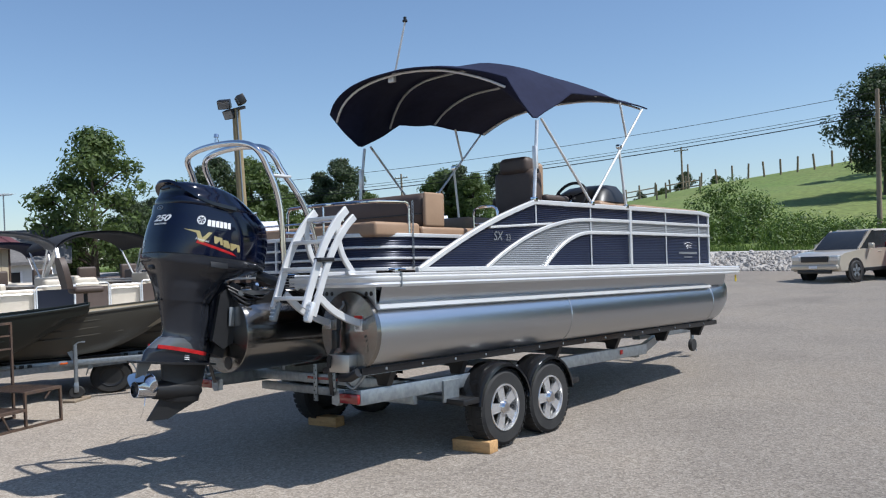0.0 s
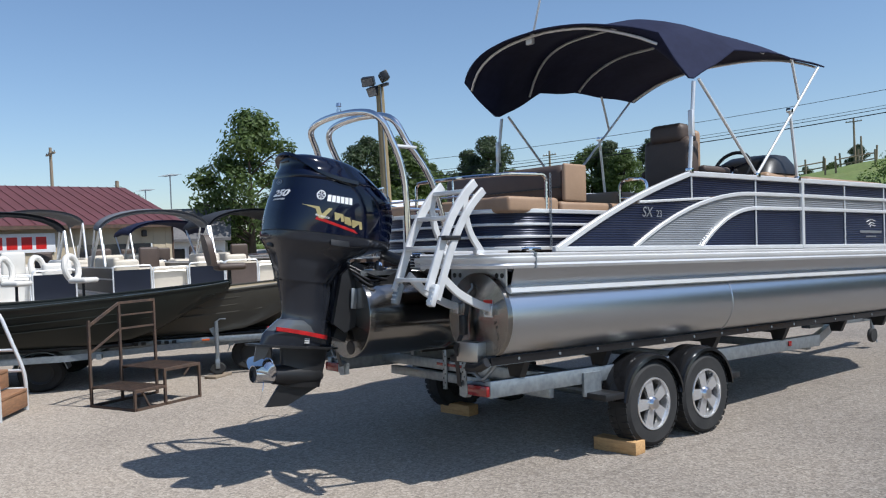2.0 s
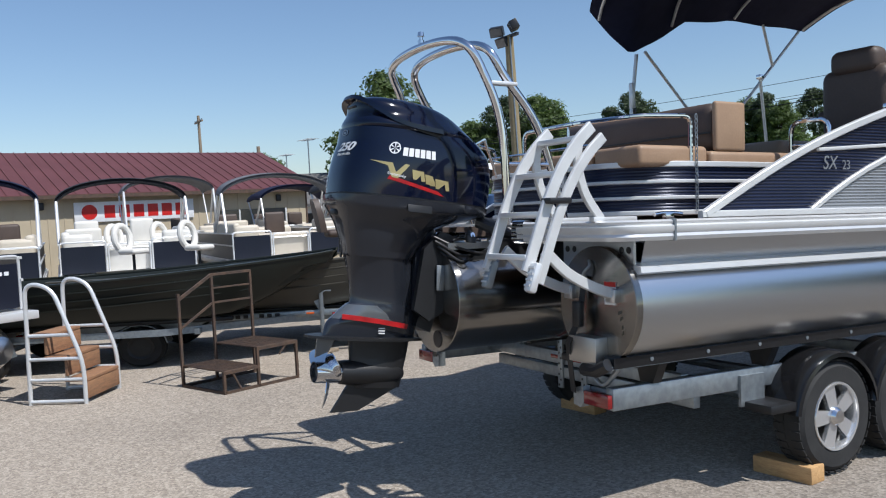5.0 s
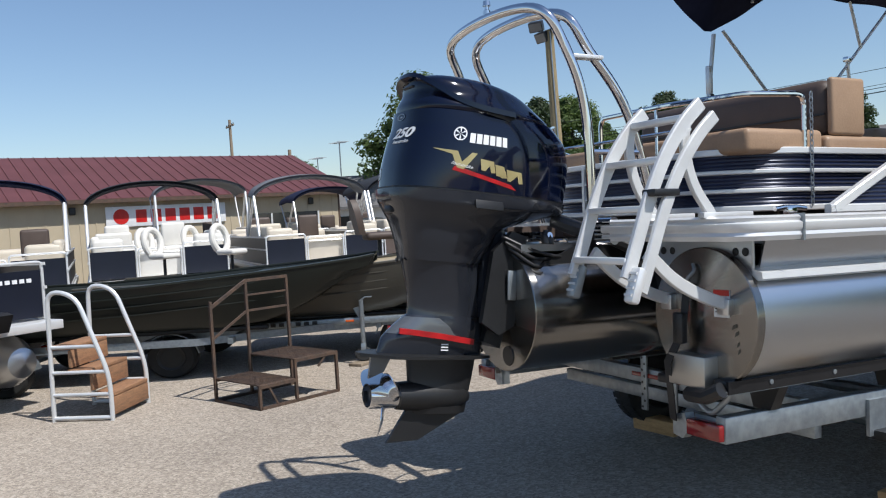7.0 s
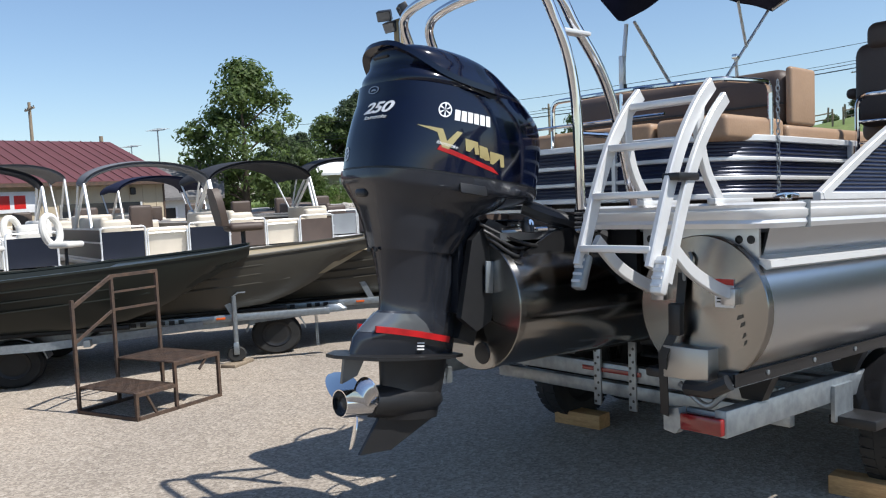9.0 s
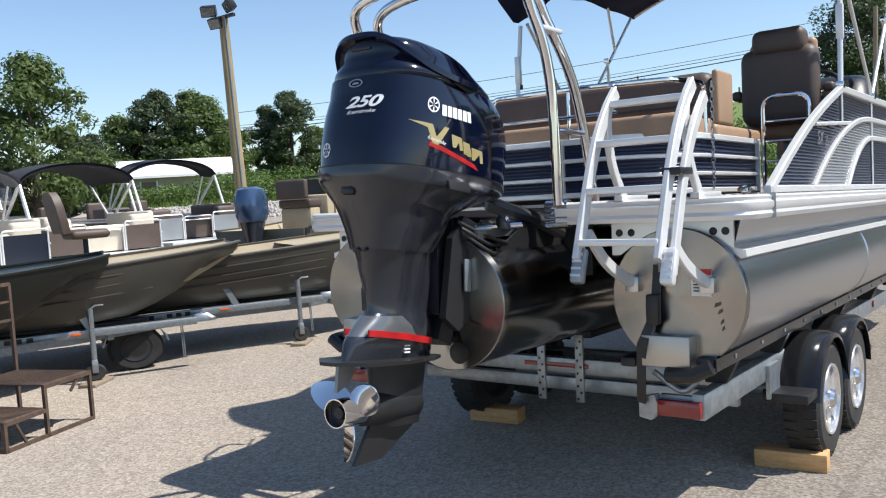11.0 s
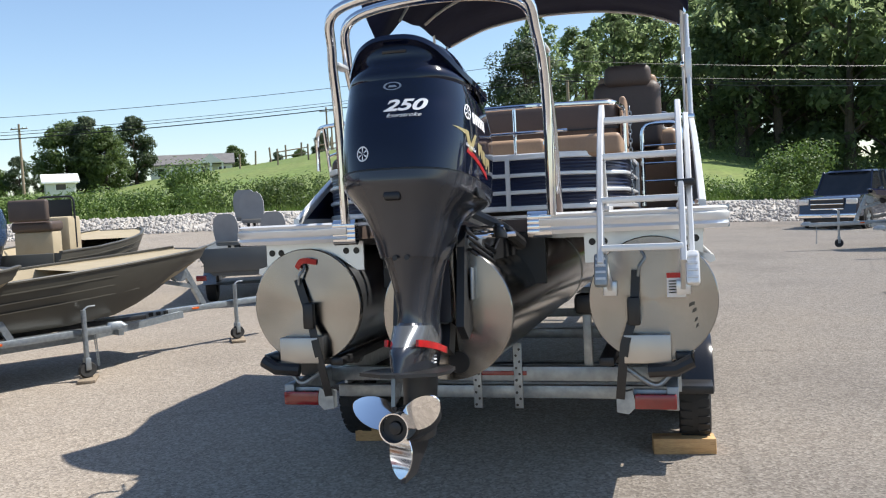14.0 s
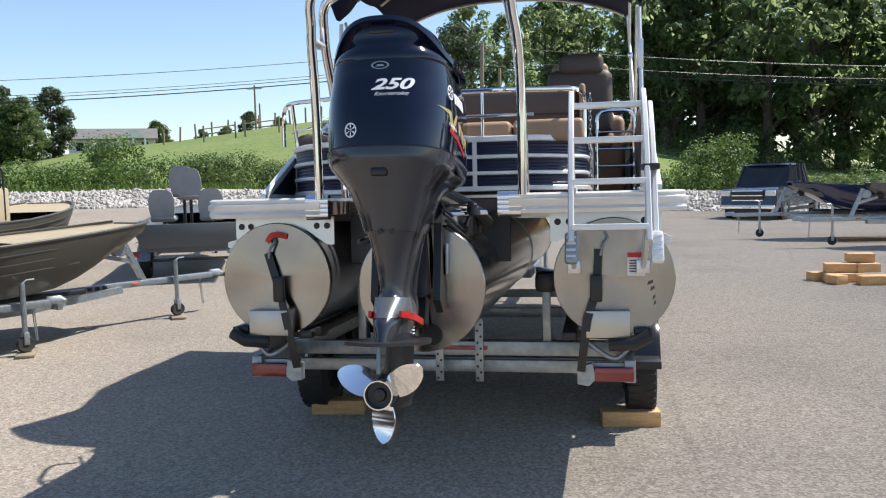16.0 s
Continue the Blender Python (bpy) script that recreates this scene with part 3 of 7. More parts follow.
p_road = utility_pole(-7.0, 46.9, 7.7, 1.5, False, "weathered timber utility pole beside the road")
utility_pole(-39.9, 90, 7.4)
utility_pole(-21.2, 106, 5.4)
utility_pole(-5.4, 60, 6.5, 0, False, "weathered timber utility pole before the wood")
utility_pole(-20.9, 110, 3.5, 0, False, "short weathered timber pole on the hill")
utility_pole(-72.5, 61, 8.8, -1.5)
utility_pole(-68.3, 49, 5.5, 0, False, "short timber pole behind the sheds")
far_r = p_road + Vector((46, 14.7, -0.9))
far_l = Vector((-47.0, 27.2, 7.1))
def cable(a, b, sag, r=0.018):
    line = [a.lerp(b, k / 24) - Vector((0, 0, sag * 4 * (k / 24) * (1 - k / 24))) for k in range(25)]
    solo("overhead_cable", pipe(line, r, seg=5), BLACK, "black overhead cable slung between poles", "cable", group="overhead cables")
for dz, r in ((-0.15, 0.014), (-0.9, 0.012), (-1.05, 0.016), (-1.25, 0.026)):
    o = Vector((0, 0, dz))
    cable(p_road + o, far_r + o, 0.7, r)
    cable(far_l + o, p_road + o, 0.8, r)

lamp = thing("yard_lamp", "timber pole with a cluster of black floodlights", "yard lamp", Matrix.Translation((-12.2, 9.8, ground(-12.2, 9.8))) @ Matrix.Rotation(radians(-2), 4, "Y"))
part("pole", lathe([(0.15, -0.4), (0.15, 0), (0.105, 5.85), (0.0, 5.87)], (0, 0, 0), "z", 16), POLE_WOOD, lamp)
part("conduit", rod((0.13, -0.06, 1.6), (0.1, -0.05, 5.8), 0.018), GALV, lamp)
part("bracket", box((-0.35, -0.04, 5.8), (0.35, 0.04, 5.87)), BLACK, lamp)
for x, a, z in ((-0.34, 35, 6.02), (0.34, -30, 6.02), (-0.12, 10, 5.72)):
    h = box((-0.17, -0.1, -0.12), (0.17, 0.1, 0.12), 0.02)
    h.transform(Matrix.Translation((x, -0.1, z)) @ Matrix.Rotation(radians(a), 4, "Z") @ Matrix.Rotation(radians(25), 4, "X"))
    fl = part("floodlight", h, BLACK, lamp)
    g = box((-0.15, -0.107, -0.1), (0.15, -0.1, 0.1))
    g.transform(Matrix.Translation((x, -0.1, z)) @ Matrix.Rotation(radians(a), 4, "Z") @ Matrix.Rotation(radians(25), 4, "X"))
    part("lens", g, GREY_LIGHT, fl)


# ---- the pontoon boat on its trailer (both dip a little towards the bow) ----
LEVEL = Matrix.Translation((-0.009, 0.037, 0.072)) @ Matrix.Rotation(radians(-2.81), 4, "Z") @ Matrix.Rotation(radians(-1.81), 4, "X")
TILTED = Matrix.Translation((0.03, 0.0, 0.0)) @ LEVEL @ Matrix.Diagonal((1.02, 1.0, 1.0275, 1.0))
STERN = Matrix.Translation((-0.02, 0.0, 0.0)) @ LEVEL @ Matrix.Diagonal((1.0, 1.0, 1.0275, 1.0))
TRAILER = LEVEL @ Matrix.Diagonal((1.0, 1.02, 1.0275, 1.0))
Z_TUBE, R_TUBE = 1.09, 0.31


def pontoon_tube(x, boat, y0, y1, name="pontoon", strake=True):
    seg = 40
    def ring(y, r, dz=0.0):
        return [(x + r * math.cos(2 * math.pi * k / seg), y, Z_TUBE + dz + r * math.sin(2 * math.pi * k / seg)) for k in range(seg)]
    rings = [ring(y, R_TUBE) for y in (y0, y0 + 0.02, 2.77, 2.775, y1)]
    nose = [(0.2, 0.995, 0.0), (0.4, 0.95, 0.02), (0.58, 0.84, 0.06), (0.72, 0.66, 0.12), (0.82, 0.42, 0.19), (0.87, 0.16, 0.25)]
    rings += [ring(y1 + d, R_TUBE * s, z) for d, s, z in nose]
    tube = part(name, loft(rings), ALU if strake else ALU_SHADED, boat, "brushed aluminium pontoon tube")
    part("end_cap", lathe([(R_TUBE + 0.001, -0.012), (R_TUBE + 0.005, -0.008), (R_TUBE + 0.005, 0.03), (R_TUBE - 0.004, 0.035)], (x, y0, Z_TUBE), "y", 48), ALU_DISC, tube, "turned aluminium end disc", 12)
    part("weld_seam", pipe([(x + (R_TUBE + 0.001) * math.cos(a), 2.77, Z_TUBE + (R_TUBE + 0.001) * math.sin(a)) for a in [2 * math.pi * k / 40 for k in range(40)]], 0.006, seg=6, closed=True), ALU, tube)
    part("weld_seam", pipe([(x + (R_TUBE + 0.001) * math.cos(a), y1, Z_TUBE + (R_TUBE + 0.001) * math.sin(a)) for a in [2 * math.pi * k / 40 for k in range(40)]], 0.006, seg=6, closed=True), ALU, tube)
    if strake:
        s = 1 if x > 0 else -1
        part("splash_fin", prism([(x + s * 0.2, 1.325), (x + s * 0.3, 1.30), (x + s * 0.305, 1.272), (x + s * 0.28, 1.262)], y0 + 0.03, y1 - 0.04, "y"), ANOD, tube, "white lifting strip")
        part("side_skirt", prism([(x + s * 0.215, 1.30), (x + s * 0.225, 1.30), (x + s * 0.262, 1.435), (x + s * 0.25, 1.435)], y0 + 0.1, y1 + 0.55, "y"), ALU, tube, "thin aluminium side skirt")
    return tube


def build_boat():
    boat = thing("pontoon_boat", "navy and silver pontoon boat with polished aluminium tubes on a trailer", "boat")
    pontoon_tube(0.93, boat, 0.0, 6.26)
    pontoon_tube(-0.93, boat, 0.0, 6.26)
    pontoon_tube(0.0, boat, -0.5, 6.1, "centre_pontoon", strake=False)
    # drain hole and cap on the centre disc
    part("drain_hole", lathe([(0.05, -0.004), (0.052, 0.0), (0.05, 0.004)], (0.05, -0.513, 0.86), "y", 24), BLACK, boat)
    # cross members and gussets at the stern
    for s in (1, -1):
        g = bmesh.new()
        prism([(s * 0.60, 1.435), (s * 1.18, 1.435), (s * 1.18, 1.28), (s * 1.1, 1.36), (s * 0.93, 1.39), (s * 0.76, 1.36), (s * 0.64, 1.28), (s * 0.60, 1.28)], 0.03, 0.045, "y", g)
        br = part("mounting_bracket", g, ALU, boat, "aluminium bracket over the tube end")
        for x in (0.64, 0.70, 1.09, 1.145):
            part("bolt_hole", lathe([(0.018 if x in (0.64, 1.145) else 0.013, -0.002), (0.018, 0.0), (0.016, 0.002)], (s * x, 0.028, 1.385), "y", 14), BLACK, br)
    for y in (0.6, 1.4, 2.2, 3.0, 3.8, 4.6, 5.4, 6.2, 6.9):
        part("cross_member", box((-1.1, y - 0.03, 1.40), (1.1, y + 0.03, 1.445)), ALU, boat)
    # deck and rub rail
    def outline(inset, r=0.3):
        w = 1.28 - inset
        pts = [(w, -0.13 + inset), (w, 6.9), (w - 0.06, 7.2), (w - 0.2, 7.37 - inset), (-w + 0.2, 7.37 - inset), (-w + 0.06, 7.2), (-w, 6.9), (-w, -0.13 + inset)]
        return pts
    o = outline(0.03)
    part("deck", prism(o[:-1] + [(-1.25, -0.1), (-0.60, -0.1), (-0.60, 0.34), (0.38, 0.34), (0.38, -0.1)], 1.445, 1.515, "z"), BROWN, boat, "brown woven vinyl deck")
    prof = [(-0.035, -0.05), (0.02, -0.05), (0.03, -0.03), (0.024, -0.015), (0.034, 0.0), (0.034, 0.022), (0.02, 0.03), (0.026, 0.045), (0.01, 0.055), (-0.035, 0.055)]
    def rail(pts, name):
        return part(name, sweep(rounded(pts, 0.12), prof), ANOD, boat, "white anodised aluminium rub rail")
    rail([(x, y, 1.485) for x, y in [(0.40, -0.13), (1.27, -0.13), (1.28, 0.1), (1.28, 6.9), (1.22, 7.2), (1.05, 7.37), (-1.05, 7.37), (-1.22, 7.2), (-1.28, 6.9), (-1.28, 0.1), (-1.27, -0.13), (-0.62, -0.13)]], "rub_rail")
    part("rub_rail_joint", box((1.27, 0.19, 1.432), (1.318, 0.2, 1.545)), GALV, boat)
    for a, b in ((0.34, 0.46), (-0.70, -0.575)):
        c = bmesh.new()
        for k in range(4):
            rod((a, -0.125, 1.45 + k * 0.024), (b, -0.125, 1.45 + k * 0.024), 0.032, c, 12)
        part("corner_cap", c, CHROME, boat, "ribbed chrome corner cap")
    part("transom_panel", box((-0.58, 0.30, 1.16), (0.36, 0.335, 1.44)), BLACK, boat, "black transom panel of the motor well")
    part("engine_pod", prism([(-0.5, 1.39), (0.34, 1.40), (0.34, 1.43), (-0.5, 1.43)], -0.16, 0.18, "x"), ALU, boat, "aluminium motor pod")
    part("pod_cheek", prism([(-0.40, 1.32), (0.34, 1.16), (0.34, 1.44), (-0.12, 1.44)], 0.19, 0.2, "x"), BLACK, boat)
    part("pod_cheek", prism([(-0.40, 1.32), (0.34, 1.16), (0.34, 1.44), (-0.12, 1.44)], -0.2, -0.19, "x"), BLACK, boat)
    part("keel_rail", box((-0.02, 0.2, 0.765), (0.02, 6.0, 0.79)), BLACK, boat)
    st = part("warning_label", box((1.0, -0.0165, 1.10), (1.09, -0.0135, 1.22)), LETTER, boat, "white and red warning label")
    part("label_head", box((1.0, -0.0185, 1.195), (1.09, -0.0165, 1.22)), RED, st)
    for k in range(5):
        part("label_line", box((1.01, -0.0185, 1.12 + k * 0.014), (1.08, -0.0165, 1.126 + k * 0.014)), BLACK, st)
    part("strap_end", bar(curve([(-0.86, -0.02, 1.33), (-0.93, -0.05, 1.34), (-0.97, -0.035, 1.30)]), 0.03, 0.006, up=(0, 1, 0)), RED, boat, "faded red strap end")
    for k, (x, z, w) in enumerate(((1.1, 1.05, 0.03), (1.115, 1.02, 0.022), (1.125, 0.975, 0.016), (1.13, 0.945, 0.014))):
        part("scuff", prism([(x, z), (x + w, z + 0.012), (x + w, z + 0.028), (x + 0.005, z + 0.02)], -0.0145, -0.0135, "y"), TAN_HULL, boat, "dirty scuff")
    # bow tag
    part("tag", box((1.19, 7.12, 1.33), (1.2, 7.17, 1.42), 0.004), YELLOW, boat, "yellow tag")
    return boat


def fence_panel(boat, name, x, outline, material, label, corrugated=True, flip=1):
    """A fence panel in the y-z plane at x, with ribs pressed along it."""
    p = part(name, prism(outline, x - 0.004, x + 0.004, "x"), material, boat, label)
    if corrugated:
        zs = [z for _, z in outline]
        z, ribs = min(zs) + 0.012, bmesh.new()
        while z < max(zs) - 0.006:
            cuts = []
            for (y0, z0), (y1, z1) in zip(outline, outline[1:] + outline[:1]):
                if (z0 <= z < z1) or (z1 <= z < z0):
                    cuts.append(y0 + (y1 - y0) * (z - z0) / (z1 - z0))
            cuts.sort()
            if len(cuts) >= 2 and cuts[-1] - cuts[0] > 0.05:
                sweep([(x + flip * 0.004, cuts[0] + 0.004, z), (x + flip * 0.004, cuts[-1] - 0.004, z)], circle(0.0055, 5), ribs)
            z += 0.0185
        part("rib", ribs, material, p)
    return p


def arc_outer(t):
    """The outer sweep of the side trim, from the deck up to the second rail."""
    return 1.43 + 1.85 * t, 1.57 + 0.475 * (1 - (1 - t) ** 2.1)


def arc_inner(t):
    return 2.36 + 0.95 * t, 1.57 + 0.345 * (1 - (1 - t) ** 2.2)


def slope(y):
    return 1.56 + 0.62 * min(1, max(0, (y - 0.53) / 1.67)) + 0.05 * math.sin(math.pi * min(1, max(0, (y - 0.53) / 1.67)))


def build_side(boat, x, full=True):
    """The outside fence: navy and silver ribbed panels between white rails."""
    s = 1 if x > 0 else -1
    ys = [0.53 + 1.67 * k / 10 for k in range(11)]
    top = [(y, slope(y)) for y in ys] + [(4.1, 2.2), (6.0, 2.22), (6.27, 2.2)]
    ao = [arc_outer(k / 10) for k in range(11)]
    ai = [arc_inner(k / 10) for k in range(11)]
    z2, z3 = 2.055, 1.925
    line = [(1.50, 1.925), (2.50, 1.985)]
    xi = x - s * 0.012
    fence_panel(boat, "side_panel", xi, [(0.6, 1.57)] + [(y, slope(y) - 0.02) for y in ys[1:6]] + [(1.5, 1.91), (2.45, 1.97)] + [(y, z) for y, z in ao[6::-1]] , NAVY_PANEL, "ribbed navy side panel", flip=s)
    fence_panel(boat, "side_panel", xi, [(1.53, 1.94)] + [(y, slope(y) - 0.02) for y in ys[6:]] + [(3.25, 2.185), (3.25, 2.05), (2.9, 2.03), (2.5, 1.995)], NAVY_PANEL, "ribbed navy side panel", flip=s)
    fence_panel(boat, "side_panel", xi, ao[:-1] + [(3.28, 2.05), (4.08, z2), (4.08, z3), (3.31, 1.915)] + ai[9::-1], SILVER_PANEL, "ribbed silver side panel", flip=s)
    fence_panel(boat, "side_panel", xi, ai + [(4.08, 1.92), (4.08, 1.57)], NAVY_PANEL, "ribbed navy side panel", flip=s)
    fence_panel(boat, "side_panel", xi, [(3.25, 2.06), (3.25, 2.19), (4.08, 2.195), (4.08, 2.065)], NAVY_PANEL, "ribbed navy side panel", flip=s)
    for a, b in ((4.12, 5.0), (5.02, 6.23)):
        fence_panel(boat, "side_panel", xi, [(a, 1.57), (a, 1.92), (b, 1.93), (b, 1.57)], NAVY_PANEL, "ribbed navy side panel", flip=s)
        fence_panel(boat, "side_panel", xi, [(a, 1.935), (a, 2.05), (b, 2.06), (b, 1.94)], SILVER_PANEL, "ribbed silver side panel", flip=s)
        fence_panel(boat, "side_panel", xi, [(a, 2.065), (a, 2.19), (b, 2.2), (b, 2.075)], NAVY_PANEL, "ribbed navy side panel", flip=s)
    def r(pts, w=0.03, name="rail"):
        part(name, bar([(x, y, z) for y, z in pts], w, w * 0.9, up=(1, 0, 0), b=0.006), ANOD, boat)
    r(top, 0.045, "top_rail")
    r([(0.5, 1.56), (6.27, 1.56)], 0.04, "bottom_rail")
    r(ao + [(4.1, 2.055), (6.27, 2.065)], 0.034)
    r(ai + [(4.1, 1.925), (6.27, 1.935)], 0.034)
    r(line, 0.022)
    for y, z0, z1, w in ((2.23, 1.98, 2.17, 0.018), (3.25, 1.57, 2.19, 0.018), (4.1, 1.55, 2.22, 0.05), (5.01, 1.57, 2.2, 0.018), (5.95, 1.57, 2.2, 0.018), (6.25, 1.55, 2.21, 0.03)):
        r([(y, z0), (y, z1)], w, "post")
    # the front fence
    return boat


boat = build_boat()
build_side(boat, 1.2)
build_side(boat, -1.2)
for a, b in ((-1.18, -0.45), (0.45, 1.18)):
    part("front_panel", box((a, 6.24, 1.57), (b, 6.26, 2.18)), NAVY_PANEL, boat)
    part("front_rail", box((a, 6.23, 2.18), (b, 6.28, 2.215)), ANOD, boat)
# model lettering and the maker's mark as bars
RIGHT_SIDE = Matrix(((0, 0, 1, 0), (1, 0, 0, 0), (0, 1, 0, 0), (0, 0, 0, 1)))  # reads along +y, faces +x
words("lettering", "SX", 0.115, Matrix.Translation((1.206, 1.60, 1.845)) @ RIGHT_SIDE, SILVER_PANEL, boat, "silver model lettering", 0.2)
words("lettering", "23", 0.08, Matrix.Translation((1.206, 1.76, 1.835)) @ RIGHT_SIDE, SILVER_PANEL, boat, "silver model lettering")
mk = bmesh.new()
for k, (w, z) in enumerate(((0.22, 1.83), (0.17, 1.80), (0.2, 1.775))):
    bar(curve([(1.2, 5.62 - w / 2 + 0.04 * k, z - 0.012), (1.2, 5.62, z + 0.012), (1.2, 5.62 + w / 2, z)], 4), 0.004, 0.012, mk, up=(1, 0, 0))
part("maker_mark", mk, LETTER, boat, "pale wave mark")
mk = bmesh.new()
box((1.197, 5.36, 1.70), (1.201, 5.88, 1.725), 0, mk)
box((1.197, 5.5, 1.655), (1.201, 5.74, 1.67), 0, mk)
part("maker_mark", mk, SILVER_PANEL, boat, "pale bars")

# rear curved fence round the sun lounge, navy with white rails
def lounge_line(z, off=0.0):
    return rounded([(-1.17 - off, 1.6, z), (-1.17 - off, 0.95, z), (-0.80, 0.42 - off, z), (0.55, 0.42 - off, z), (0.78 + off, 0.68, z), (0.80 + off, 1.75, z)], 0.3, 6)
ring = [(-0.006, -0.15), (0.006, -0.15), (0.006, 0.15), (-0.006, 0.15)]
part("rear_panel", sweep(lounge_line(1.71), ring), NAVY_PANEL, boat, "ribbed navy rear panel")
ribs = bmesh.new()
z = 1.57
while z < 1.86:
    sweep(lounge_line(z, 0.006), circle(0.0055, 5), ribs)
    z += 0.0185
part("rib", ribs, NAVY_PANEL, boat)
for z, w in ((1.575, 0.03), (1.665, 0.022), (1.76, 0.022), (1.862, 0.034)):
    part("rail", bar(lounge_line(z, 0.014), 0.022, w, b=0.005), ANOD, boat)
for p in ((0.15, 0.405), (-0.45, 0.405), (0.82, 1.7), (-1.19, 1.1)):
    part("post", box((p[0] - 0.012, p[1] - 0.014, 1.56), (p[0] + 0.012, p[1] + 0.012, 1.87)), ANOD, boat)
boat.matrix_world = TILTED

# seats of the lounge
def seat_thing(name, label, category="seat"):
    return thing(name, label, category, TILTED, "boat seats")


lounge = seat_thing("sun_lounge", "brown and tan vinyl lounge with a tall backrest", "lounge seat")
part("seat_cushion", cushion((-0.76, 0.44, 1.845), (0.36, 1.05, 1.965), 0.03), TAN, lounge, "tan vinyl cushion")
part("seat_cushion", cushion((0.37, 0.46, 1.845), (0.78, 1.03, 1.972), 0.03), TAN, lounge, "tan vinyl cushion")
part("seat_cushion", cushion((0.2, 1.04, 1.845), (0.79, 1.9, 1.945), 0.03), TAN, lounge, "tan vinyl cushion")
part("backrest", cushion((-0.74, 1.1, 1.94), (0.74, 1.36, 2.25), 0.07), BROWN, lounge, "dark brown vinyl backrest")
part("backrest_end", cushion((0.745, 1.095, 1.945), (0.785, 1.365, 2.25), 0.03), TAN, lounge, "tan end panel")
part("side_cushion", cushion((-1.16, 0.98, 1.85), (-0.8, 1.7, 1.98), 0.06), BROWN, lounge)
part("base", box((-0.5, 0.62, 1.52), (0.55, 1.7, 1.86)), BROWN, lounge)
part("piping", bar([(-0.7, 1.092, 2.06), (0.74, 1.092, 2.06)], 0.01, 0.01), BLACK, lounge)

captain = seat_thing("captain_chair", "brown high-backed captain's chair with tan edging", "chair")
part("seat", cushion((0.46, 2.66, 1.93), (1.0, 3.2, 2.08), 0.06), TAN, captain)
part("backrest", cushion((0.47, 2.52, 2.02), (0.99, 2.72, 2.56), 0.08), BROWN, captain)
part("headrest", cushion((0.56, 2.50, 2.5), (0.92, 2.68, 2.68), 0.06), BROWN, captain)
part("back_edge", cushion((0.5, 2.67, 2.06), (0.96, 2.77, 2.62), 0.045), TAN, captain, "tan front of the backrest")
for x in (0.42, 1.04):
    part("armrest", cushion((x - 0.04, 2.62, 2.22), (x + 0.04, 3.05, 2.29), 0.03), BROWN, captain)
part("pedestal", lathe([(0.17, 1.52), (0.17, 1.55), (0.06, 1.58), (0.06, 1.93)], (0.73, 2.9, 0), "z", 20), GALV, captain)

# helm console
helm = thing("helm_console", "brown helm console with a black dash and a steering wheel", "console", TILTED)
part("cabinet", cushion((0.42, 3.62, 1.52), (1.12, 4.3, 2.28), 0.06), TAN, helm)
part("dash", loft([oval(0.77, 3.98, 0.35, 0.36, 2.27, 4), oval(0.77, 4.0, 0.32, 0.3, 2.38, 4), oval(0.77, 4.06, 0.26, 0.2, 2.46, 3), oval(0.77, 4.08, 0.2, 0.12, 2.475, 3)]), BLACK, helm, "black dash pod")
wheel = part("steering_wheel", pipe([(0.75 + 0.19 * math.cos(a), 3.6 + 0.09 * math.sin(a) * 1.0, 2.33 + 0.165 * math.sin(a)) for a in [2 * math.pi * k / 28 for k in range(28)]], 0.017, seg=8, closed=True), BLACK, helm, "black steering wheel")
sp = bmesh.new()
for a in (0.3, 2.84, 4.71):
    rod((0.75, 3.63, 2.33), (0.75 + 0.18 * math.cos(a), 3.6 + 0.085 * math.sin(a), 2.33 + 0.155 * math.sin(a)), 0.012, sp, 6)
rod((0.75, 3.6, 2.33), (0.75, 3.75, 2.28), 0.03, sp)
part("spokes", sp, CHROME, wheel)
tan_coaming = solo("bow_lounge", cushion((0.55, 4.4, 2.1), (1.14, 6.2, 2.27), 0.06), TAN, "tan vinyl bow lounge cushion along the fence", "lounge seat", TILTED, "boat seats")
solo("bow_lounge", cushion((-1.14, 3.4, 2.0), (-0.55, 6.2, 2.2), 0.06), TAN, "tan vinyl bow lounge cushion along the fence", "lounge seat", TILTED, "boat seats")

# stern rail, gate and safety chain
rails = thing("stern_rail", "polished stainless grab rail round the stern lounge", "rail", TILTED)
part("grab_rail", pipe(rounded([(-1.14, 0.75, 1.88), (-1.14, 0.75, 2.1), (-1.0, 0.46, 2.12), (-0.62, 0.3, 2.12)], 0.1), 0.013), CHROME, rails)
part("grab_rail", pipe(rounded([(-0.3, 0.42, 1.87), (-0.3, 0.42, 2.14), (0.3, 0.4, 2.14), (0.74, 0.5, 2.14), (0.78, 0.88, 2.15), (0.78, 0.88, 1.87)], 0.06), 0.014), CHROME, rails)
part("grab_rail", pipe(rounded([(-1.13, 0.9, 1.98), (-0.7, 0.36, 1.99), (0.5, 0.36, 1.99)], 0.1), 0.009), CHROME, rails)
part("rail_post", rod((0.2, 0.405, 1.86), (0.2, 0.405, 2.13), 0.009), CHROME, rails)
part("rail_post", rod((-0.62, 0.40, 1.86), (-0.62, 0.3, 2.12), 0.011), CHROME, rails)
part("rail_post", rod((-0.98, 0.55, 1.86), (-0.98, 0.47, 2.12), 0.011), CHROME, rails)
gate = thing("boarding_gate", "navy boarding gate with a polished rail", "gate", TILTED, "boarding gates")
part("gate_frame", pipe(rounded([(0.86, 1.7, 1.57), (0.86, 1.7, 2.13), (1.12, 1.72, 2.13), (1.12, 1.72, 1.57)], 0.08), 0.014), CHROME, gate)
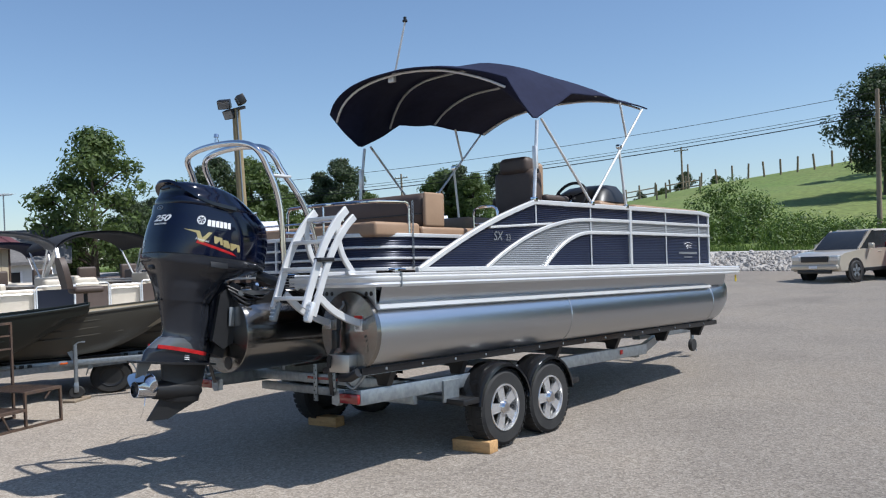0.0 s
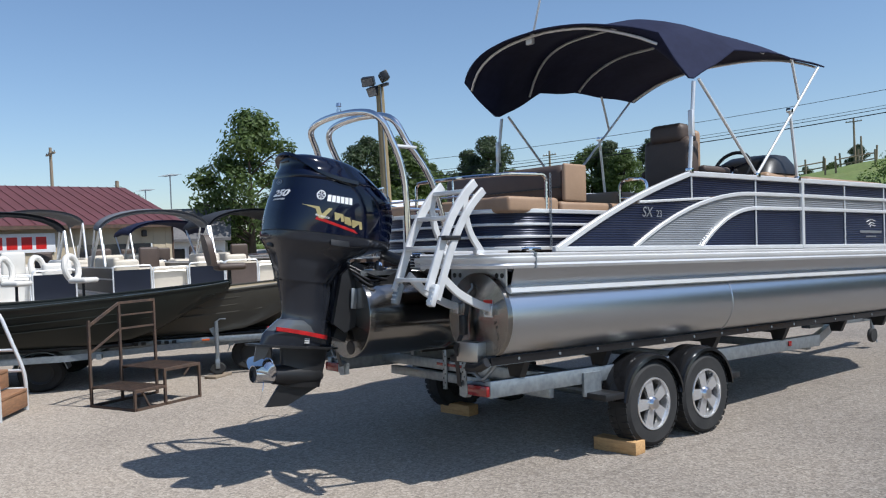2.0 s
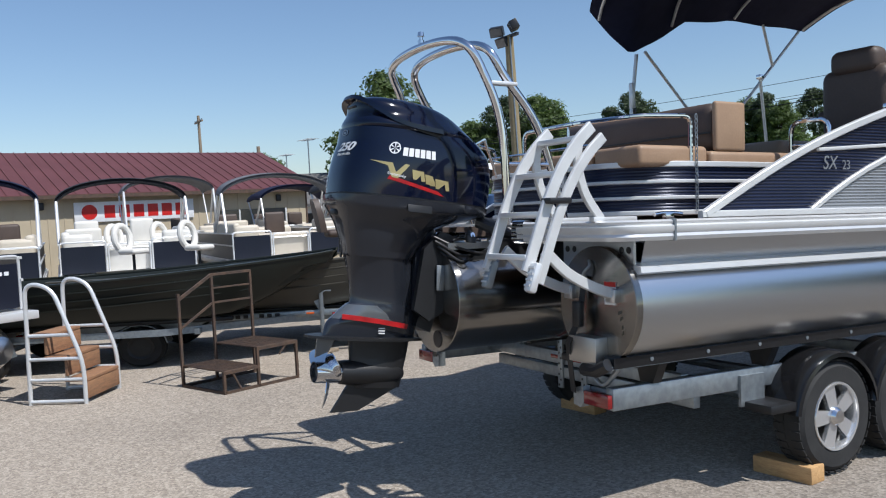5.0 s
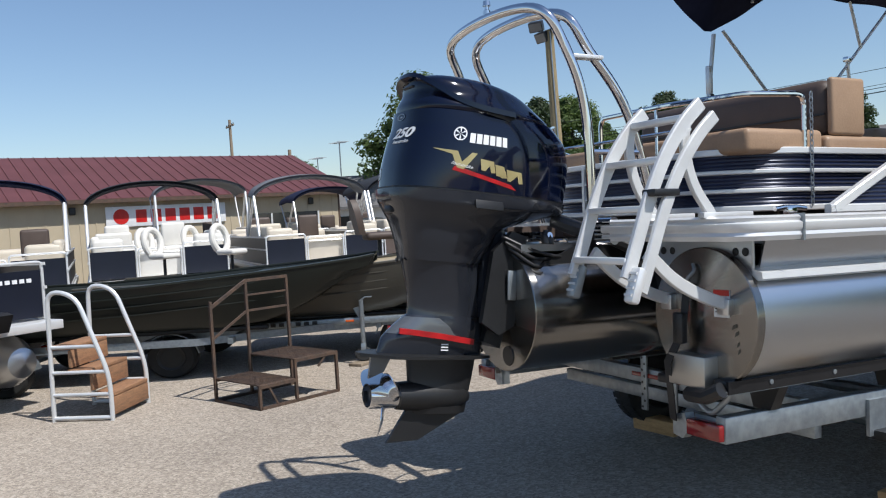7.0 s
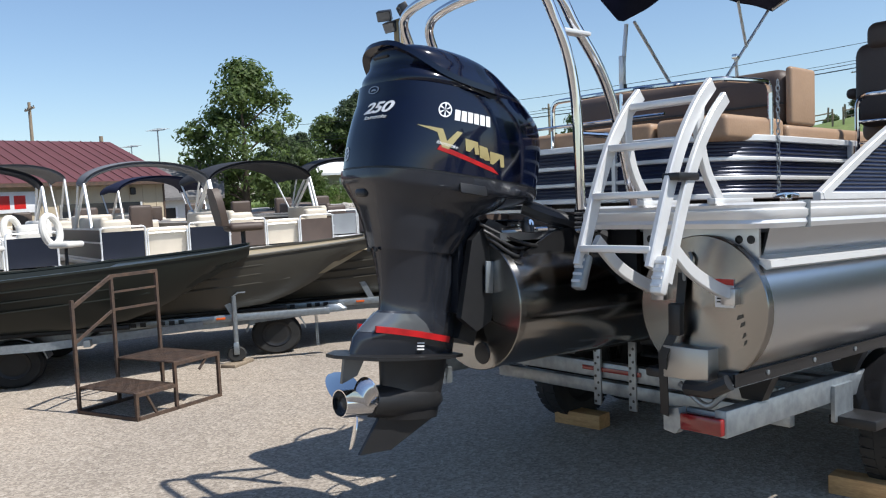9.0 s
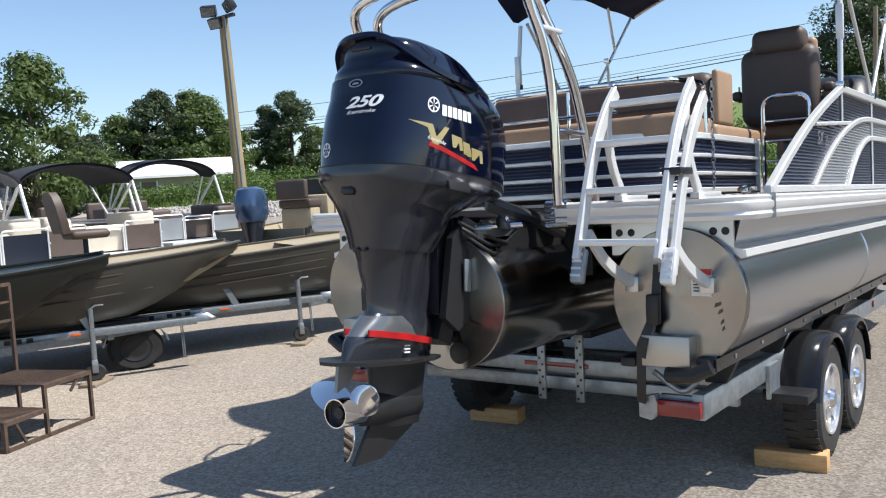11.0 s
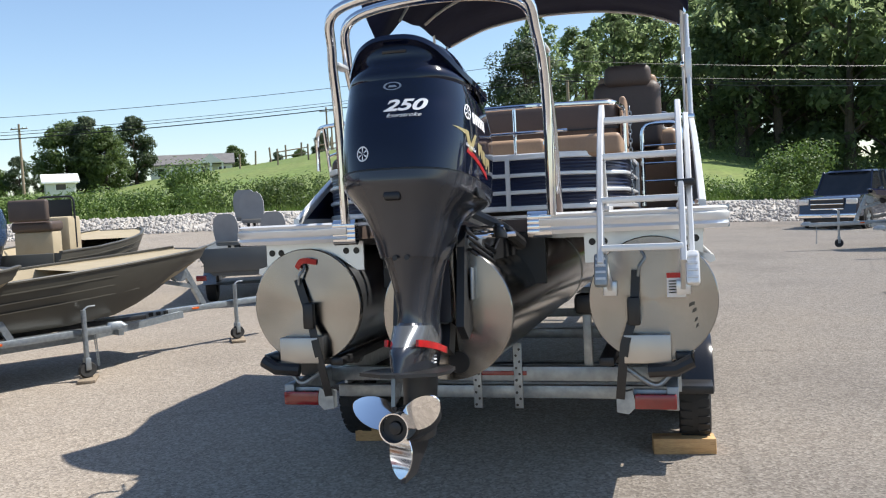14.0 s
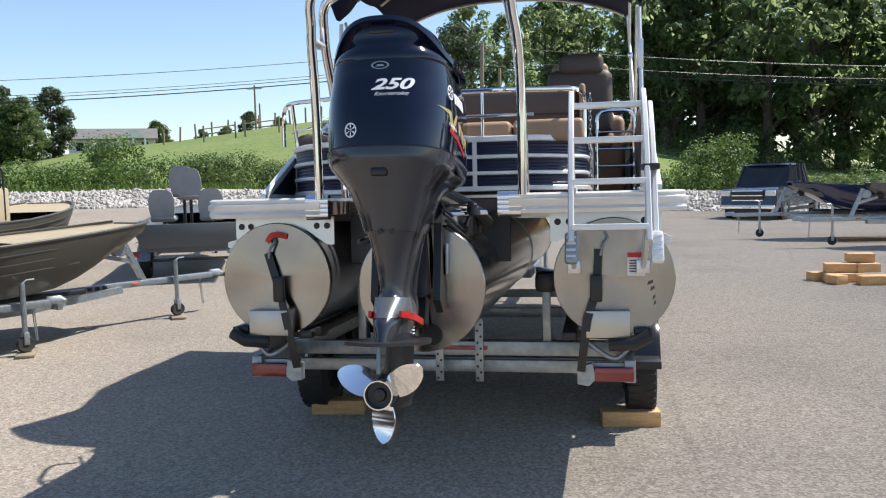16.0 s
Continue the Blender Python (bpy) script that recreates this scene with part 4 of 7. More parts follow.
for z in (1.62, 1.74, 1.86, 1.98):
    part("gate_bar", rod((0.86, 1.7, z), (1.12, 1.72, z), 0.008), CHROME, gate)
gate2 = thing("boarding_gate", "polished gate rail with a dark panel on the port side", "gate", TILTED, "boarding gates")
part("gate_frame", pipe(rounded([(-0.95, 2.2, 1.57), (-0.95, 2.2, 2.2), (-0.3, 2.2, 2.2), (-0.3, 2.2, 1.57)], 0.08), 0.014), CHROME, gate2)
part("gate_panel", box((-0.93, 2.19, 1.6), (-0.32, 2.21, 2.12)), CANVAS, gate2)

chain = thing("safety_chain", "galvanised chain hanging from the rail to a deck cleat", "chain", TILTED)
z, k = 2.14, 0
while z > 1.58:
    link = bmesh.new()
    pts = []
    for j in range(12):
        a = 2 * math.pi * j / 12
        u, v = 0.009 * math.cos(a), 0.018 * math.sin(a)
        pts.append((0.815 + (u if k % 2 else 0), 0.89 + (0 if k % 2 else u), z + v))
    pipe(pts, 0.003, link, 5, True)
    part("link", link, GALV, chain)
    z -= 0.027
    k += 1
cleat = thing("cleat", "chrome mooring cleat on the deck edge", "cleat", TILTED)
part("horn", pipe([(1.16, 0.2, 1.565), (1.16, 0.26, 1.572), (1.16, 0.34, 1.572), (1.16, 0.40, 1.565)], 0.011), CHROME, cleat)
part("foot", box((1.145, 0.27, 1.54), (1.175, 0.33, 1.572), 0.004), CHROME, cleat)

# ski tow arch
arch = thing("tow_arch", "polished stainless ski tow arch over the motor", "tow arch", STERN)
def hoop(yb, ym, yt, zt, w, r):
    pts = [(w, yb, 1.53), (w, ym, 2.06), (w - 0.02, yt + 0.1, zt - 0.18), (w - 0.10, yt, zt), (0, yt - 0.02, zt + 0.05), (-w + 0.10, yt, zt), (-w + 0.02, yt + 0.1, zt - 0.18), (-w, ym, 2.06), (-w, yb, 1.53)]
    return pipe(curve(pts, 8), r, seg=12)
part("hoop", hoop(-0.27, -0.30, -0.5, 2.55, 0.54, 0.025), CHROME, arch)
part("hoop", hoop(0.16, -0.02, -0.34, 2.54, 0.52, 0.025), CHROME, arch)
for x in (0.525, -0.525):
    part("step", box((x - 0.03, -0.37, 2.31), (x + 0.03, -0.19, 2.33), 0.006), ANOD, arch, "flat white step plate")
    part("brace", rod((x, -0.28, 1.87), (x, 0.05, 1.87), 0.014), CHROME, arch)
part("tow_eye", lathe([(0.02, 0.0), (0.02, 0.03), (0.012, 0.035), (0.012, 0.05), (0.022, 0.055), (0.018, 0.08), (0.0, 0.085)], (0, -0.52, 2.61), "z", 12), CHROME, arch)
part("bracket_plate", box((-0.62, -0.02, 1.52), (0.4, 0.04, 1.535)), ANOD, arch)

# boarding ladder, folded up
ladder = thing("boarding_ladder", "white aluminium boarding ladder folded up at the stern", "ladder", STERN)
side = [(-0.58, 1.30), (-0.52, 1.45), (-0.45, 1.62), (-0.36, 1.79), (-0.25, 1.93), (-0.15, 2.02)]
for x in (0.79, 1.15):
    line = curve([(x, y, z) for y, z in side])
    part("stile", bar(line, 0.028, 0.062, b=0.005), WHITE, ladder)
    if x > 1:
        part("stile", bar([q + Vector((0.036, 0.045, -0.055)) for q in line], 0.026, 0.055, b=0.005), WHITE, ladder)
    fx = x + (0.036 if x > 1 else 0.0)
    fm = Matrix.Translation((fx, -0.555, 1.27)) @ Matrix.Rotation(radians(-20), 4, "X")
    fb = box((-0.03, -0.035, -0.075), (0.03, 0.012, 0.075), 0.014)
    fb.transform(fm)
    foot = part("foot", fb, ANOD if x > 1 else GALV, ladder, "ribbed foot pad")
    for k in range(4):
        rb = box((-0.022, -0.041, -0.05 + k * 0.03), (0.022, -0.034, -0.04 + k * 0.03))
        rb.transform(fm)
        part("rib", rb, WHITE, foot)
    part("bracket_arm", bar(curve([(x, -0.47, 1.40), (x, -0.32, 1.28), (x, -0.15, 1.20), (x, 0.0, 1.155)]), 0.026, 0.055, up=(0, 0, 1), b=0.005), WHITE, ladder)
    part("bracket_arm", bar(curve([(x, -0.235, 1.96), (x, -0.245, 1.83), (x, -0.2, 1.68), (x, -0.1, 1.55)]), 0.026, 0.05, up=(0, 1, 0), b=0.005), WHITE, ladder)
    part("mount", box((x - 0.035, -0.045, 1.115), (x + 0.035, 0.0, 1.185), 0.004), ALU, ladder)
    part("mount", box((x - 0.02, -0.16, 1.535), (x + 0.02, 0.14, 1.56), 0.004), WHITE, ladder)
for z, y in ((1.37, -0.56), (1.58, -0.47), (1.78, -0.365), (1.96, -0.215)):
    part("rung", box((0.795, y - 0.03, z - 0.014), (1.15, y + 0.03, z + 0.014), 0.006), ANOD, ladder)
part("strap", box((1.125, -0.47, 1.63), (1.21, -0.33, 1.66), 0.008), BLACK, ladder, "black rubber strap")

# bimini top
bim = thing("bimini_top", "navy canvas bimini top on a white tube frame", "bimini top", TILTED)
def blend(v, table):
    for (a, p), (b, q) in zip(table, table[1:]):
        if a <= v <= b:
            return p + (q - p) * (v - a) / (b - a)
    return table[-1][1]


def can_pt(u, v):
    """u across from -1 to 1, v from the rear edge 0 to the front edge 1."""
    crown = blend(v, ((0, 3.5), (0.15, 3.61), (0.3, 3.69), (0.5, 3.70), (1, 3.6)))
    edge = blend(v, ((0, 3.3), (0.08, 3.12), (0.16, 2.97), (0.25, 3.1), (0.4, 3.31), (0.6, 3.38), (1, 3.38)))
    p = blend(v, ((0, 2.2), (0.3, 3.6), (1, 2.4)))
    y = (1.5 + 0.3 * abs(u) ** 3) * (1 - v) + 4.62 * v
    z = crown - (crown - edge) * abs(u) ** p
    z += 0.007 * noise.noise(Vector((u * 4, v * 9, 3))) + 0.013 * math.cos((v - 0.06) * math.pi * 2 * 3.3) * (1 - abs(u) ** 4)
    z += 0.006 * math.sin(26 * v + 9 * u) * abs(u) ** 3
    return Vector((1.2 * u, y, z))


N, M = 28, 40
grid = bmesh.new()
gv = [[grid.verts.new(can_pt(-1 + 2 * i / N, j / M)) for i in range(N + 1)] for j in range(M + 1)]
for j in range(M):
    for i in range(N):
        grid.faces.new((gv[j][i], gv[j][i + 1], gv[j + 1][i + 1], gv[j + 1][i]))
bmesh.ops.recalc_face_normals(grid, faces=grid.faces)
bmesh.ops.solidify(grid, geom=grid.faces[:], thickness=0.006)
part("canopy", grid, CANVAS, bim, "navy canvas with sewn edges", sharp=60)
hem = bmesh.new()
edge = [can_pt(-1 + 2 * i / N, 0) for i in range(N + 1)] + [can_pt(1, j / M) for j in range(1, M + 1)] + [can_pt(1 - 2 * i / N, 1) for i in range(1, N + 1)] + [can_pt(-1, 1 - j / M) for j in range(1, M)]
part("hem", pipe(edge, 0.009, hem, 6, True), CANVAS, bim)
for v in (0.03, 0.33, 0.62, 0.97):
    part("bow", pipe([can_pt(-0.96 + 1.92 * i / 20, v) - Vector((0, 0, 0.034)) for i in range(21)], 0.0125), ANOD, bim, "white tube bow")
for s in (1, -1):
    def leg(a, b, r=0.0135, name="strut"):
        part(name, rod((s * a[0], a[1], a[2]), (s * b[0], b[1], b[2]), r), ANOD, bim)
    leg((1.18, 2.40, 3.0), (1.2, 3.28, 2.22))
    leg((1.19, 4.52, 3.36), (1.2, 3.28, 2.22))
    leg((1.19, 2.31, 2.97), (1.2, 2.21, 2.2), 0.017, "rear_post")
    leg((1.19, 3.93, 2.87), (1.2, 4.03, 2.22), 0.015, "front_post")
    leg((1.19, 4.12, 2.98), (1.19, 3.98, 3.38))
    part("post_sleeve", box((s * 1.195 - 0.022, 2.235, 2.5), (s * 1.195 + 0.022, 2.275, 2.72), 0.006), ANOD, bim)
    for p in ((1.2, 2.21, 2.205), (1.2, 3.28, 2.215), (1.2, 4.03, 2.215), (1.19, 3.93, 2.87)):
        part("knuckle", box((s * p[0] - 0.025, p[1] - 0.03, p[2] - 0.02), (s * p[0] + 0.025, p[1] + 0.03, p[2] + 0.025), 0.008), CHROME, bim)
    part("clamp", box((s * 1.195 - 0.024, 2.25, 2.46), (s * 1.195 + 0.024, 2.285, 2.5), 0.006), BLACK, bim)
part("light", box((-0.12, 1.6, 3.44), (-0.04, 1.64, 3.50), 0.006), WHITE, bim, "small white light under the rear edge")
lightpole = thing("stern_light", "white stern light pole with a black cap on the canopy", "light pole", TILTED)
part("pole", rod((0.0, 1.58, 3.52), (0.17, 1.56, 3.98), 0.010), ANOD, lightpole)
part("cap", lathe([(0.02, 3.98), (0.026, 3.985), (0.026, 4.0), (0.016, 4.005), (0.016, 4.03), (0.0, 4.035)], (0.17, 1.56, 0), "z", 12), BLACK, lightpole)
part("base", box((-0.03, 1.56, 3.50), (0.03, 1.62, 3.53), 0.005), ALU, lightpole)


# ---- outboard motor, turned and trimmed up a few degrees ----
MOTOR = LEVEL @ Matrix.Translation((-0.012, -0.01, 0.01)) @ Matrix.Scale(1.02, 4) @ Matrix.Translation((0, -0.75, 1.55)) @ Matrix.Rotation(radians(-6.5), 4, "X") @ Matrix.Translation((0, 0.75, -1.55)) @ Matrix.Translation((0, -0.35, 0)) @ Matrix.Rotation(radians(0.8), 4, "Z") @ Matrix.Translation((0, 0.35, 0))
motor = thing("outboard_motor", "navy and graphite outboard motor with a polished propeller", "outboard motor", MOTOR)


def shell(rows, p=3.1, seg=56):
    """Stacked squarish ovals from (z, y rear, y front, half width)."""
    return loft([oval(0, (a + b) / 2, w, (b - a) / 2, z, p, seg) for z, a, b, w in rows])


def smooth_rows(rows, n=4):
    out = []
    for i in range(len(rows) - 1):
        p0, p1, p2, p3 = rows[max(i - 1, 0)], rows[i], rows[i + 1], rows[min(i + 2, len(rows) - 1)]
        for k in range(n):
            t = k / n
            out.append(tuple(0.5 * (2 * b + (c - a) * t + (2 * a - 5 * b + 4 * c - d) * t * t + (3 * b - a - 3 * c + d) * t ** 3) for a, b, c, d in zip(p0, p1, p2, p3)))
    return out + [rows[-1]]


COWL = [(1.700, -1.125, -0.145, 0.325), (1.80, -1.118, -0.135, 0.332), (1.92, -1.095, -0.14, 0.333), (2.02, -1.065, -0.175, 0.322), (2.09, -1.04, -0.225, 0.308)]
cowl = part("cowl", shell(smooth_rows(COWL)), NAVY_GLOSS, motor, "glossy navy upper cowl")
part("cowl_crown", shell(smooth_rows([(2.085, -1.035, -0.23, 0.306), (2.11, -1.03, -0.24, 0.316), (2.135, -1.02, -0.265, 0.308), (2.19, -0.985, -0.31, 0.272), (2.24, -0.975, -0.37, 0.25), (2.275, -0.955, -0.44, 0.222), (2.30, -0.90, -0.53, 0.175), (2.308, -0.84, -0.62, 0.11)]), 2.7), NAVY_GLOSS, motor, "raised crown of the cowl")
# arched lip over the rear of the crown, and its intake slot
def arch_lip(d, dz):
    half = [(0.0, -0.955, 2.272), (0.09, -0.95, 2.266), (0.16, -0.93, 2.24), (0.215, -0.885, 2.195), (0.262, -0.82, 2.145), (0.298, -0.72, 2.115), (0.305, -0.56, 2.105)]
    full = [(-x, y, z) for x, y, z in half[:0:-1]] + half
    return curve([(x * (1 + d), y - d * 0.4, z + dz) for x, y, z in full], 4)
part("brow", bar(arch_lip(0.0, 0.0), 0.075, 0.03, up=(0, 0, 1)), NAVY_GLOSS, motor, "arched lip round the crown")
part("intake_slot", box((-0.06, -0.984, 2.222), (0.06, -0.95, 2.236), 0.004), BLACK, motor, "dark intake slot")
for s in (1, -1):
    part("side_intake", loft([[(s * (0.318 - 0.10 * t * t), -0.72 + 0.42 * t, 2.135 - 0.02 * t), (s * (0.326 - 0.10 * t * t), -0.72 + 0.42 * t, 2.115 - 0.04 * t), (s * (0.322 - 0.11 * t * t), -0.72 + 0.42 * t, 2.09 - 0.07 * t)] for t in [k / 10 for k in range(11)]]), BLACK, motor, "dark side intake")
part("cowl_seam", shell([(1.692, -1.122, -0.148, 0.323), (1.702, -1.122, -0.148, 0.323)]), BLACK, motor)
part("lower_cowl", shell(smooth_rows([(1.35, -1.035, -0.62, 0.125), (1.44, -1.05, -0.56, 0.155), (1.53, -1.075, -0.5, 0.20), (1.60, -1.11, -0.3, 0.275), (1.64, -1.132, -0.16, 0.318), (1.69, -1.135, -0.135, 0.332)])), GREY_PAINT, motor, "graphite lower cowl")
part("leg", shell(smooth_rows([(1.07, -1.0, -0.60, 0.072), (1.12, -0.995, -0.58, 0.07), (1.2, -1.0, -0.585, 0.083), (1.3, -1.02, -0.605, 0.106), (1.40, -1.04, -0.60, 0.138), (1.46, -1.05, -0.56, 0.16)]), 2.3), GREY_PAINT, motor, "graphite drive leg")
part("latch_recess", box((-0.04, -1.118, 1.572), (0.04, -1.08, 1.608), 0.012), BLACK, motor)
for x in (-0.025, 0.025):
    part("screw_cap", lathe([(0.011, -0.004), (0.011, 0.0), (0.009, 0.004)], (x, -1.045, 1.345), "y", 12), BLACK, motor)
part("cover_panel", box((0.315, -0.78, 1.615), (0.33, -0.62, 1.66), 0.006), BLACK, motor)
# anti-ventilation housing with the red flash
part("gearcase_top", shell(smooth_rows([(0.895, -1.16, -0.57, 0.058), (0.93, -1.15, -0.565, 0.068), (0.97, -1.13, -0.565, 0.078), (1.03, -1.06, -0.57, 0.08), (1.08, -1.0, -0.59, 0.074)]), 2.2), GREY_PAINT, motor)
part("gearcase_shoulder", shell(smooth_rows([(0.985, -1.115, -0.6, 0.0815), (1.03, -1.065, -0.66, 0.083), (1.07, -1.015, -0.78, 0.078)]), 2.2), GREY_LIGHT, motor, "silver grey shoulder")
for s in (1, -1):
    part("flash", bar([(s * 0.066, -1.07, 1.0), (s * 0.078, -0.99, 0.995), (s * 0.085, -0.84, 0.98), (s * 0.081, -0.66, 0.957)], 0.012, 0.028, up=(0, 0, 1)), RED_DECAL, motor, "red flash")
    for k in range(3):
        part("bar_mark", box((s * 0.067, -0.84, 0.915 + k * 0.012), (s * 0.073, -0.80, 0.92 + k * 0.012)), LETTER, motor)
plate = prism([(-0.03, -1.26), (0.03, -1.26), (0.16, -1.13), (0.17, -0.95), (0.13, -0.7), (0.05, -0.54), (-0.05, -0.54), (-0.13, -0.7), (-0.17, -0.95), (-0.16, -1.13)], 0.885, 0.897, "z")
part("anti_ventilation_plate", plate, BLACK, motor, "black flat plate over the propeller")
part("trim_tab", prism([(-1.19, 0.885), (-1.08, 0.885), (-1.12, 0.82), (-1.20, 0.79)], -0.008, 0.008, "x"), GREY_LIGHT, motor)
part("strut", shell(smooth_rows([(0.62, -0.96, -0.66, 0.05), (0.72, -0.985, -0.64, 0.062), (0.80, -0.99, -0.62, 0.055), (0.895, -1.0, -0.6, 0.06)]), 2.0), BLACK, motor, "black gearcase")
part("torpedo", lathe([(0.0, -0.63), (0.03, -0.645), (0.06, -0.69), (0.073, -0.78), (0.076, -0.95), (0.068, -1.05)], (0, 0, 0.705), "y", 28), BLACK, motor)
part("skeg", prism([(-0.98, 0.66), (-1.10, 0.475), (-0.93, 0.485), (-0.68, 0.62), (-0.66, 0.68)], -0.009, 0.009, "x"), BLACK, motor)
prop = part("propeller", lathe([(0.058, -1.05), (0.06, -1.08), (0.061, -1.17), (0.06, -1.205), (0.055, -1.205), (0.052, -1.10)], (0, 0, 0.705), "y", 28), CHROME, motor, "polished stainless propeller")
part("hub_core", lathe([(0.0535, -1.17), (0.045, -1.16), (0.03, -1.165), (0.024, -1.185), (0.0, -1.19)], (0, 0, 0.705), "y", 20), BLACK, prop)
for a0 in (-92, 28, 148):
    er, et = Vector((math.cos(radians(a0)), 0, math.sin(radians(a0)))), Vector((-math.sin(radians(a0)), 0, math.cos(radians(a0))))
    rows = []
    for k in range(15):
        t = k / 14
        half = 0.056 * math.sin(math.pi * (0.24 + 0.755 * t)) ** 0.55
        row = []
        for j in range(9):
            w = -1 + 2 * j / 8
            p = er * (0.05 + 0.15 * t) + et * (half * w + 0.012 * t)
            row.append((p.x, -1.12 - 0.6 * half * w - 0.035 * t * t, 0.705 + p.z))
        rows.append(row)
    bl = loft(rows, cap=False, closed=False)
    bmesh.ops.solidify(bl, geom=bl.faces[:], thickness=0.005)
    part("blade", bl, CHROME, prop, sharp=60)
# clamp bracket, hoses and tilt gear between motor and boat
for s in (1, -1):
    part("clamp_bracket", prism([(-0.66, 1.06), (-0.56, 1.0), (-0.47, 1.05), (-0.40, 1.36), (-0.36, 1.50), (-0.48, 1.53), (-0.60, 1.42)], s * 0.13, s * 0.165, "x"), BLACK, motor, "black clamp bracket")
part("swivel_housing", prism([(-0.62, 1.08), (-0.53, 1.1), (-0.45, 1.45), (-0.5, 1.55), (-0.62, 1.5)], -0.1, 0.1, "x"), GREY_PAINT, motor)
part("trim_ram", rod((0.06, -0.6, 1.08), (0.06, -0.46, 1.36), 0.022), GALV, motor)
part("trim_ram", rod((-0.06, -0.6, 1.08), (-0.06, -0.46, 1.36), 0.022), GALV, motor)
part("sacrificial_anode", box((0.167, -0.52, 1.18), (0.18, -0.47, 1.33), 0.006), GALV, motor)
part("tie_bar", rod((-0.25, -0.36, 1.52), (0.33, -0.36, 1.52), 0.016), CHROME, motor)
part("tie_bar", rod((0.1, -0.42, 1.475), (0.36, -0.28, 1.5), 0.012), CHROME, motor)
part("steering_knob", lathe([(0.03, 0), (0.034, 0.02), (0.03, 0.05), (0.018, 0.055), (0.018, 0.07)], (0.30, -0.36, 1.475), "z", 12), BLACK, motor)
part("rigging_boot", pipe(curve([(0.12, -0.2, 1.62), (0.2, -0.1, 1.58), (0.26, 0.06, 1.55), (0.3, 0.2, 1.5)]), 0.045), BLACK, motor)
for k in range(5):
    part("hose", pipe(curve([(0.17, -0.55 + 0.02 * k, 1.50 - 0.03 * k), (0.22 + 0.02 * k, -0.40, 1.44 - 0.04 * k), (0.24 - 0.03 * k, -0.25, 1.42), (0.12, 0.05 * k - 0.1, 1.45)]), 0.009), BLACK, motor)
part("cable_loop", pipe(curve([(-0.3, 0.2, 1.45), (-0.38, -0.05, 1.38), (-0.3, -0.2, 1.36), (-0.22, -0.1, 1.42)]), 0.008), BLACK, motor)
part("tell_tale", prism([(-0.60, 0.96), (-0.50, 0.93), (-0.46, 1.06), (-0.56, 1.08)], -0.08, 0.08, "x"), BLACK, motor)

# decals
def cowl_point(ang, z, out=0.003):
    """The cowl's surface at an angle about its axis (0: towards +x, -90: rear)."""
    r = COWL[0]
    for p, q in zip(COWL, COWL[1:]):
        if p[0] <= z <= q[0]:
            t = (z - p[0]) / (q[0] - p[0])
            r = tuple(a + (b - a) * t for a, b in zip(p, q))
    c, s = math.cos(radians(ang)), math.sin(radians(ang))
    p = 3.1
    x = (r[3] + out) * math.copysign(abs(c) ** (2 / p), c)
    y = (r[1] + r[2]) / 2 + ((r[2] - r[1]) / 2 + out) * math.copysign(abs(s) ** (2 / p), s)
    return Vector((x, y, z))


def wrap(ob, ang, z):
    """Bends flat lettering, drawn in x-z about the origin, round the cowl."""
    n = 0
    base = [cowl_point(ang + k * 0.5, z) for k in range(-140, 141)]
    arc, tot = [0.0], 0.0
    for a, b in zip(base, base[1:]):
        tot += (b - a).length
        arc.append(tot)
    mid = arc[140]
    for v in ob.data.vertices:
        d = v.co.x + mid
        k = min(max(0, int(np.searchsorted(arc, d)) - 1), len(base) - 2)
        t = (d - arc[k]) / max(1e-6, arc[k + 1] - arc[k])
        v.co = cowl_point(ang + (k - 140 + t) * 0.5, z + v.co.z, 0.003 - v.co.y)


UPRIGHT = Matrix.Rotation(radians(90), 4, "X")
def decal(text, size, ang, z, material, shear=0.0, roll=0.0, wide=1.0, label="", bold=0.0):
    ob = words("decal", text, size, UPRIGHT @ Matrix.Rotation(radians(roll), 4, "Z") @ Matrix.Diagonal((wide, 1, 1, 1)), material, motor, label, shear, 0.0008, bold)
    wrap(ob, ang, z)
    return ob


def flat_decal(polys, ang, z, material, label=""):
    bm = bmesh.new()
    for poly in polys:
        f = bm.faces.new([bm.verts.new((x, 0, y)) for x, y in poly])
    bmesh.ops.triangulate(bm, faces=bm.faces[:])
    bmesh.ops.subdivide_edges(bm, edges=bm.edges[:], cuts=3, use_grid_fill=True)
    ob = part("decal", bm, material, motor, label, sharp=0)
    wrap(ob, ang, z)
    return ob


decal("250", 0.068, -86, 1.96, LETTER, 0.3, 0, 1.9, "white power figure", 0.002)
decal("fourstroke", 0.024, -86, 1.918, LETTER, 0.4, 0, 1.6)
def ring_mark(ang, z, r):
    n = 20
    polys = []
    for k in range(n):
        a, b = 2 * math.pi * k / n, 2 * math.pi * (k + 1) / n
        polys.append([(r * math.cos(a), r * math.sin(a)), (r * math.cos(b), r * math.sin(b)), (0.82 * r * math.cos(b), 0.82 * r * math.sin(b)), (0.82 * r * math.cos(a), 0.82 * r * math.sin(a))])
    for k in range(6):
        a = math.pi * k / 3 + math.pi / 6
        polys.append([(0.0, 0.0), (0.8 * r * math.cos(a - 0.16), 0.8 * r * math.sin(a - 0.16)), (0.8 * r * math.cos(a + 0.16), 0.8 * r * math.sin(a + 0.16))])
    flat_decal(polys, ang, z, LETTER, "round white mark")
ring_mark(-104, 1.765, 0.032)
ring_mark(-24, 1.965, 0.034)
ring_mark(180, 1.965, 0.034)
